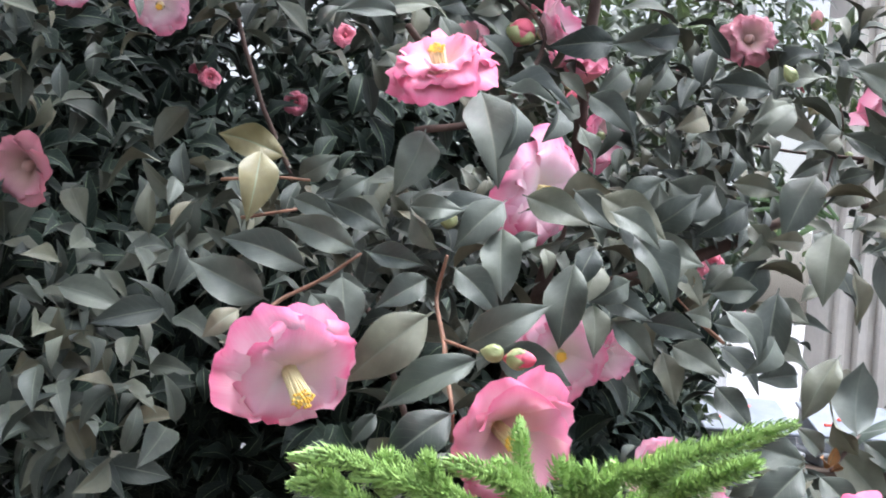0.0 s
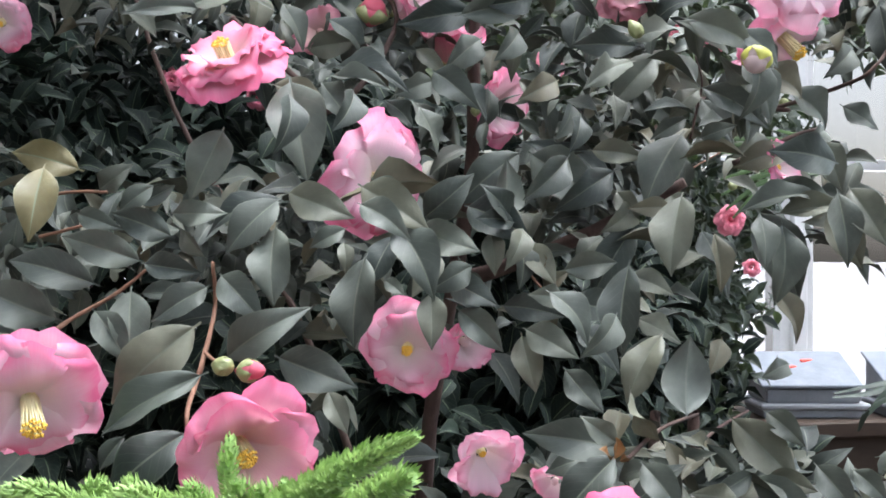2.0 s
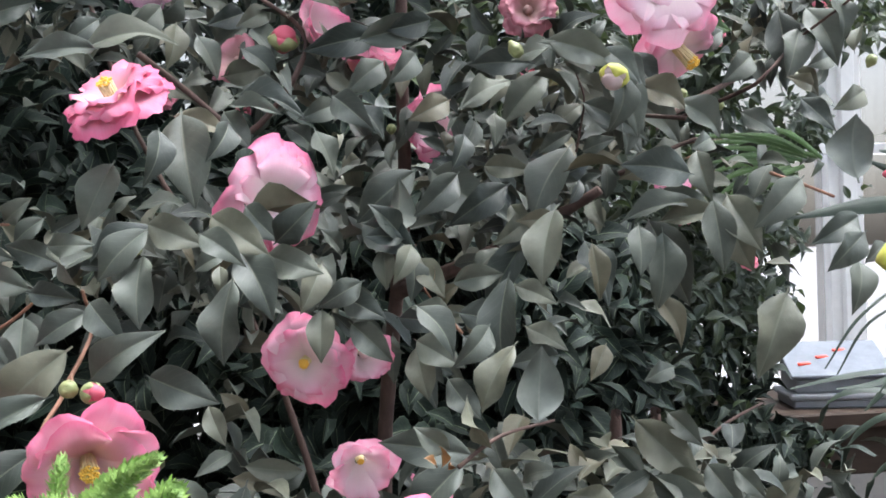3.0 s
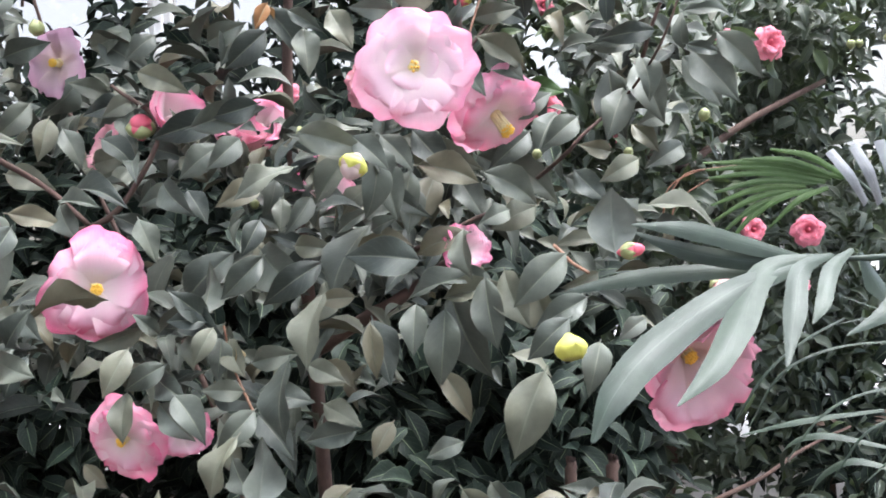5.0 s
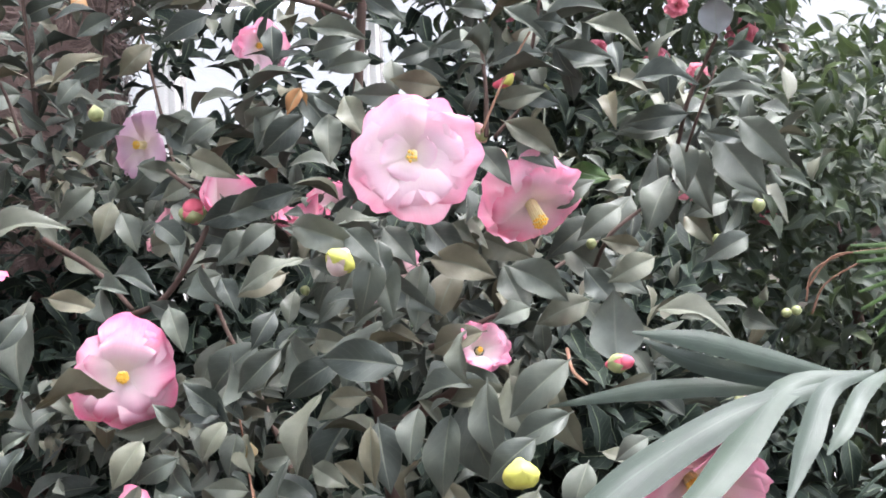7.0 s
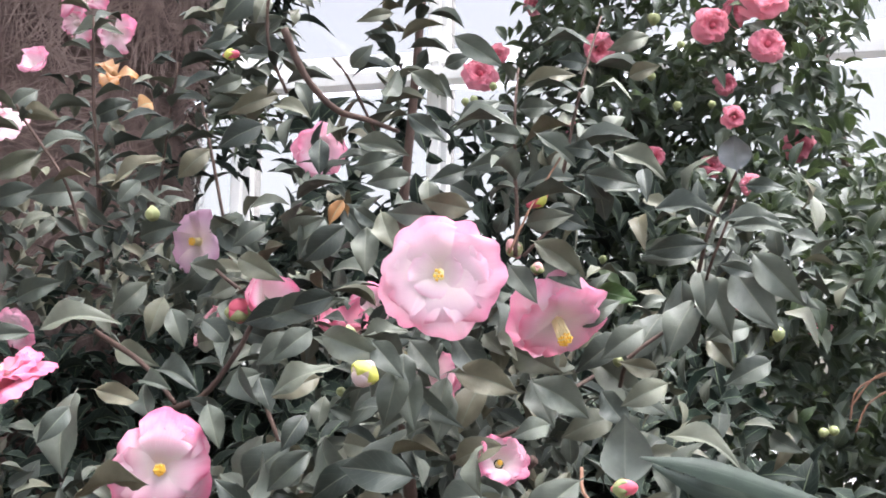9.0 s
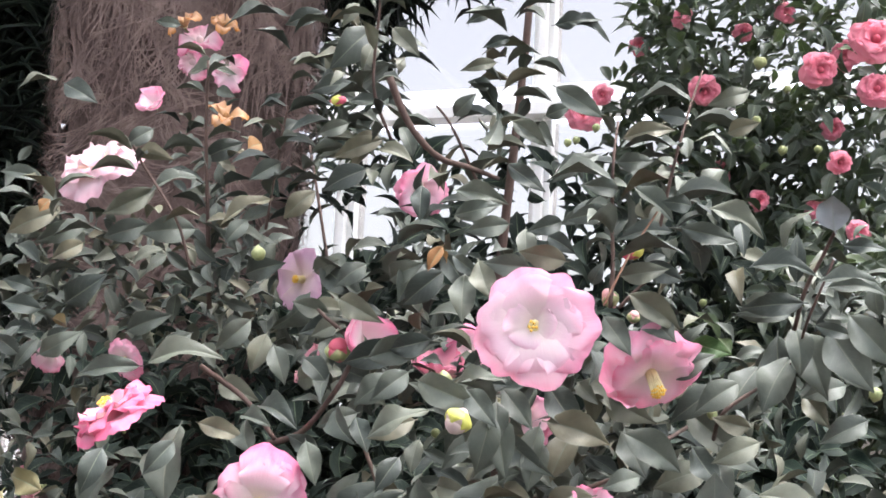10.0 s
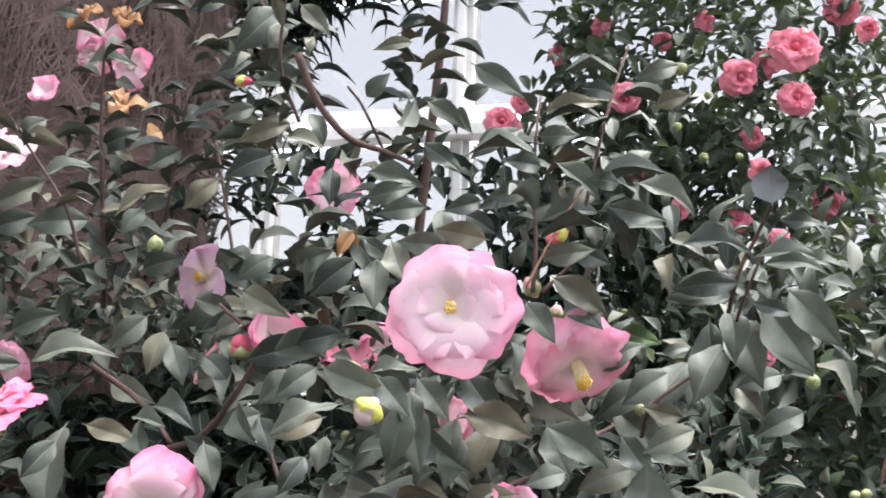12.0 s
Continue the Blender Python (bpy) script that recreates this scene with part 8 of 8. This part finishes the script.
leaflet(frond_b, [(1.740, 1.748, 1.313), (1.638, 1.785, 1.316), (1.536, 1.822, 1.275), (1.465, 1.849, 1.262)], (0.0131, 0.0240, 0.0196, 0.0044), LEAF_PALM, (0, -0.5, 1), "", keel=0.25)

# ---- conifer ----
conifer = tagged(new("conifer_sapling"), "bright green conifer with short dense needles", "conifer")
shoot(conifer, [(0.218, 0.397, 1.374), (0.234, 0.359, 1.409), (0.247, 0.322, 1.427), (0.264, 0.284, 1.445), (0.282, 0.261, 1.458)], 1, 0.0095)
shoot(conifer, [(0.228, 0.415, 1.370), (0.222, 0.406, 1.398), (0.220, 0.412, 1.419), (0.222, 0.422, 1.436)], 2, 0.0085)
shoot(conifer, [(0.218, 0.418, 1.364), (0.178, 0.422, 1.392), (0.145, 0.434, 1.404), (0.123, 0.442, 1.409), (0.103, 0.449, 1.407)], 3, 0.0095)
shoot(conifer, [(0.230, 0.382, 1.385), (0.206, 0.380, 1.404), (0.185, 0.377, 1.414), (0.166, 0.384, 1.417)], 4, 0.0095)
shoot(conifer, [(0.205, 0.423, 1.377), (0.179, 0.432, 1.398), (0.150, 0.443, 1.411)], 5, 0.008)
shoot(conifer, [(0.172, 0.435, 1.368), (0.141, 0.446, 1.386), (0.114, 0.456, 1.391), (0.106, 0.459, 1.390)], 6, 0.0095)
shoot(conifer, [(0.250, 0.375, 1.378), (0.246, 0.355, 1.409), (0.240, 0.346, 1.426)], 7, 0.008)
shoot(conifer, [(0.223, 0.417, 1.361), (0.200, 0.414, 1.387), (0.165, 0.427, 1.399), (0.135, 0.438, 1.399)], 8, 0.0085)
shoot(conifer, [(0.240, 0.378, 1.385), (0.260, 0.360, 1.403), (0.278, 0.343, 1.420), (0.289, 0.339, 1.425)], 9, 0.0085)
shoot(conifer, [(0.230, 0.382, 1.392), (0.211, 0.389, 1.405), (0.198, 0.393, 1.417)], 20, 0.011)
shoot(conifer, [(0.242, 0.367, 1.400), (0.225, 0.362, 1.411), (0.220, 0.364, 1.423)], 21, 0.011)
shoot(conifer, [(0.258, 0.339, 1.414), (0.259, 0.328, 1.428), (0.262, 0.316, 1.436)], 22, 0.011)
shoot(conifer, [(0.268, 0.336, 1.412), (0.280, 0.310, 1.428), (0.288, 0.296, 1.436)], 23, 0.011)
shoot(conifer, [(0.134, 0.449, 1.389), (0.123, 0.453, 1.396), (0.111, 0.457, 1.396)], 24, 0.011)
shoot(conifer, [(0.190, 0.418, 1.387), (0.178, 0.422, 1.400), (0.170, 0.425, 1.415)], 25, 0.011)
shoot(conifer, [(0.159, 0.440, 1.389), (0.154, 0.442, 1.403), (0.155, 0.441, 1.413)], 26, 0.011)
shoot(conifer, [(0.251, 0.364, 1.395), (0.236, 0.358, 1.412), (0.231, 0.360, 1.421)], 27, 0.011)
branch("trunk", conifer, [(0.223, 0.437, 0.0), (0.223, 0.427, 0.6), (0.223, 0.417, 1.361)], 0.014, 0.005, BARK, "thin conifer trunk")

# ---- withered bits ----
leaf(camellia, (0.309, 0.655, 1.564), (0.391, 0.645, 1.588), 0.028, 25, 2)
# round leaf with the sheen of the sky put into its colour
leaf(camellia, (0.877, 0.618, 1.820), (0.876, 0.603, 1.847), 0.025, 0, 2, LEAF_SHEEN, "leaf", "leaf coloured pale for sky sheen")
leaf(camellia, (0.523, 0.745, 1.837), (0.512, 0.735, 1.812), 0.014, 60, 4, LEAF_DRY, "withered_leaf", "curled orange-brown withered leaf")
leaf(camellia, (0.517, 0.745, 1.833), (0.530, 0.741, 1.819), 0.010, 60, 4, LEAF_DRY, "withered_leaf", "curled orange-brown withered leaf")
leaf(camellia, (0.441, 0.443, 1.412), (0.440, 0.433, 1.428), 0.007, 60, 4, LEAF_DRY, "withered_leaf", "curled orange-brown withered leaf")
leaf(camellia, (0.438, 0.442, 1.413), (0.430, 0.434, 1.421), 0.008, 60, 4, LEAF_DRY, "withered_leaf", "curled orange-brown withered leaf")
leaf(camellia, (0.445, 0.444, 1.411), (0.446, 0.433, 1.416), 0.005, 60, 4, LEAF_DRY, "withered_leaf", "curled orange-brown withered leaf")
leaf(camellia, (0.485, 0.697, 1.534), (0.485, 0.688, 1.518), 0.012, 60, 4, LEAF_OLD, "withered_leaf", "curled orange-brown withered leaf")
leaf(camellia, (0.218, 0.940, 1.996), (0.207, 0.926, 1.988), 0.027, 60, 4, LEAF_DRY, "withered_leaf", "curled orange-brown withered leaf")
leaf(camellia, (0.012, 0.825, 1.910), (0.007, 0.815, 1.894), 0.016, 60, 4, LEAF_DRY, "withered_leaf", "curled orange-brown withered leaf")
leaf(camellia, (0.011, 0.849, 1.775), (0.036, 0.849, 1.766), 0.019, 60, 4, LEAF_OLD, "withered_leaf", "curled orange-brown withered leaf")
leaf(camellia, (0.602, 0.697, 1.693), (0.587, 0.690, 1.680), 0.016, 60, 4, LEAF_OLD, "withered_leaf", "curled orange-brown withered leaf")

# ---- table by the window ----
table = tagged(new("table"), "dark wooden table standing at the window", "table")
part("tabletop", boxes([(1.64, 2.75, 1.03, 3.33, 3.35, 1.077)], 0.006), DARK_WOOD, table)
part("apron", boxes([(1.7, 2.79, 0.9, 3.27, 2.815, 1.03)], 0.003), DARK_WOOD, table)
for x in (1.7, 3.21):
    for y in (2.83, 3.26):
        part("leg", boxes([(x, y, 0.0, x + 0.06, y + 0.06, 1.03)], 0.004), DARK_WOOD, table)


def till(x, y, label):
    """A low grey counter device: foot tray, body and a sloping pale top with red marks."""
    t = tagged(new("counter_device"), label, "device", "devices on the table")
    part("foot", boxes([(0.0, 0.0, 0.0, 0.34, 0.26, 0.03)], 0.006), PLASTIC, t)
    part("tray", boxes([(-0.015, -0.015, 0.03, 0.355, 0.27, 0.05)], 0.006), PLASTIC, t)
    body = bmesh.new()
    vs = [body.verts.new(p) for p in ((0.01, 0.01, 0.05), (0.33, 0.01, 0.05), (0.33, 0.25, 0.05), (0.01, 0.25, 0.05), (0.01, 0.01, 0.1), (0.33, 0.01, 0.1), (0.33, 0.25, 0.19), (0.01, 0.25, 0.19))]
    for q in ((3, 2, 1, 0), (4, 5, 6, 7), (0, 1, 5, 4), (1, 2, 6, 5), (2, 3, 7, 6), (3, 0, 4, 7)):
        body.faces.new([vs[k] for k in q])
    bmesh.ops.bevel(body, geom=body.edges[:], offset=0.006, segments=2, affect="EDGES")
    part("body", body, PLASTIC, t)
    lid = part("top_panel", boxes([(0.0, 0.0, 0.0, 0.34, 0.27, 0.012)], 0.003), PAPER, t, "pale sloping top panel")
    lid.matrix_basis = pose(-0.01, -0.01, 0.1, 20.5)
    for k in range(3):
        m = part("mark", boxes([(0, 0, 0, 0.05, 0.012, 0.008)], 0.002), RED_PLASTIC, t, "red mark")
        m.matrix_basis = pose(0.03 + 0.07 * k, 0.05 + 0.05 * k, 0.137 + 0.018 * k, 20.5, 0, 25)
    t.matrix_basis = pose(x, y, 1.077, 0, 0, -14) @ Matrix.Scale(0.84, 4)
    return t


till(1.884, 2.86, "grey plastic counter device with sloping top and red marks")
till(2.233, 2.79, "grey plastic counter device beside another on the table")
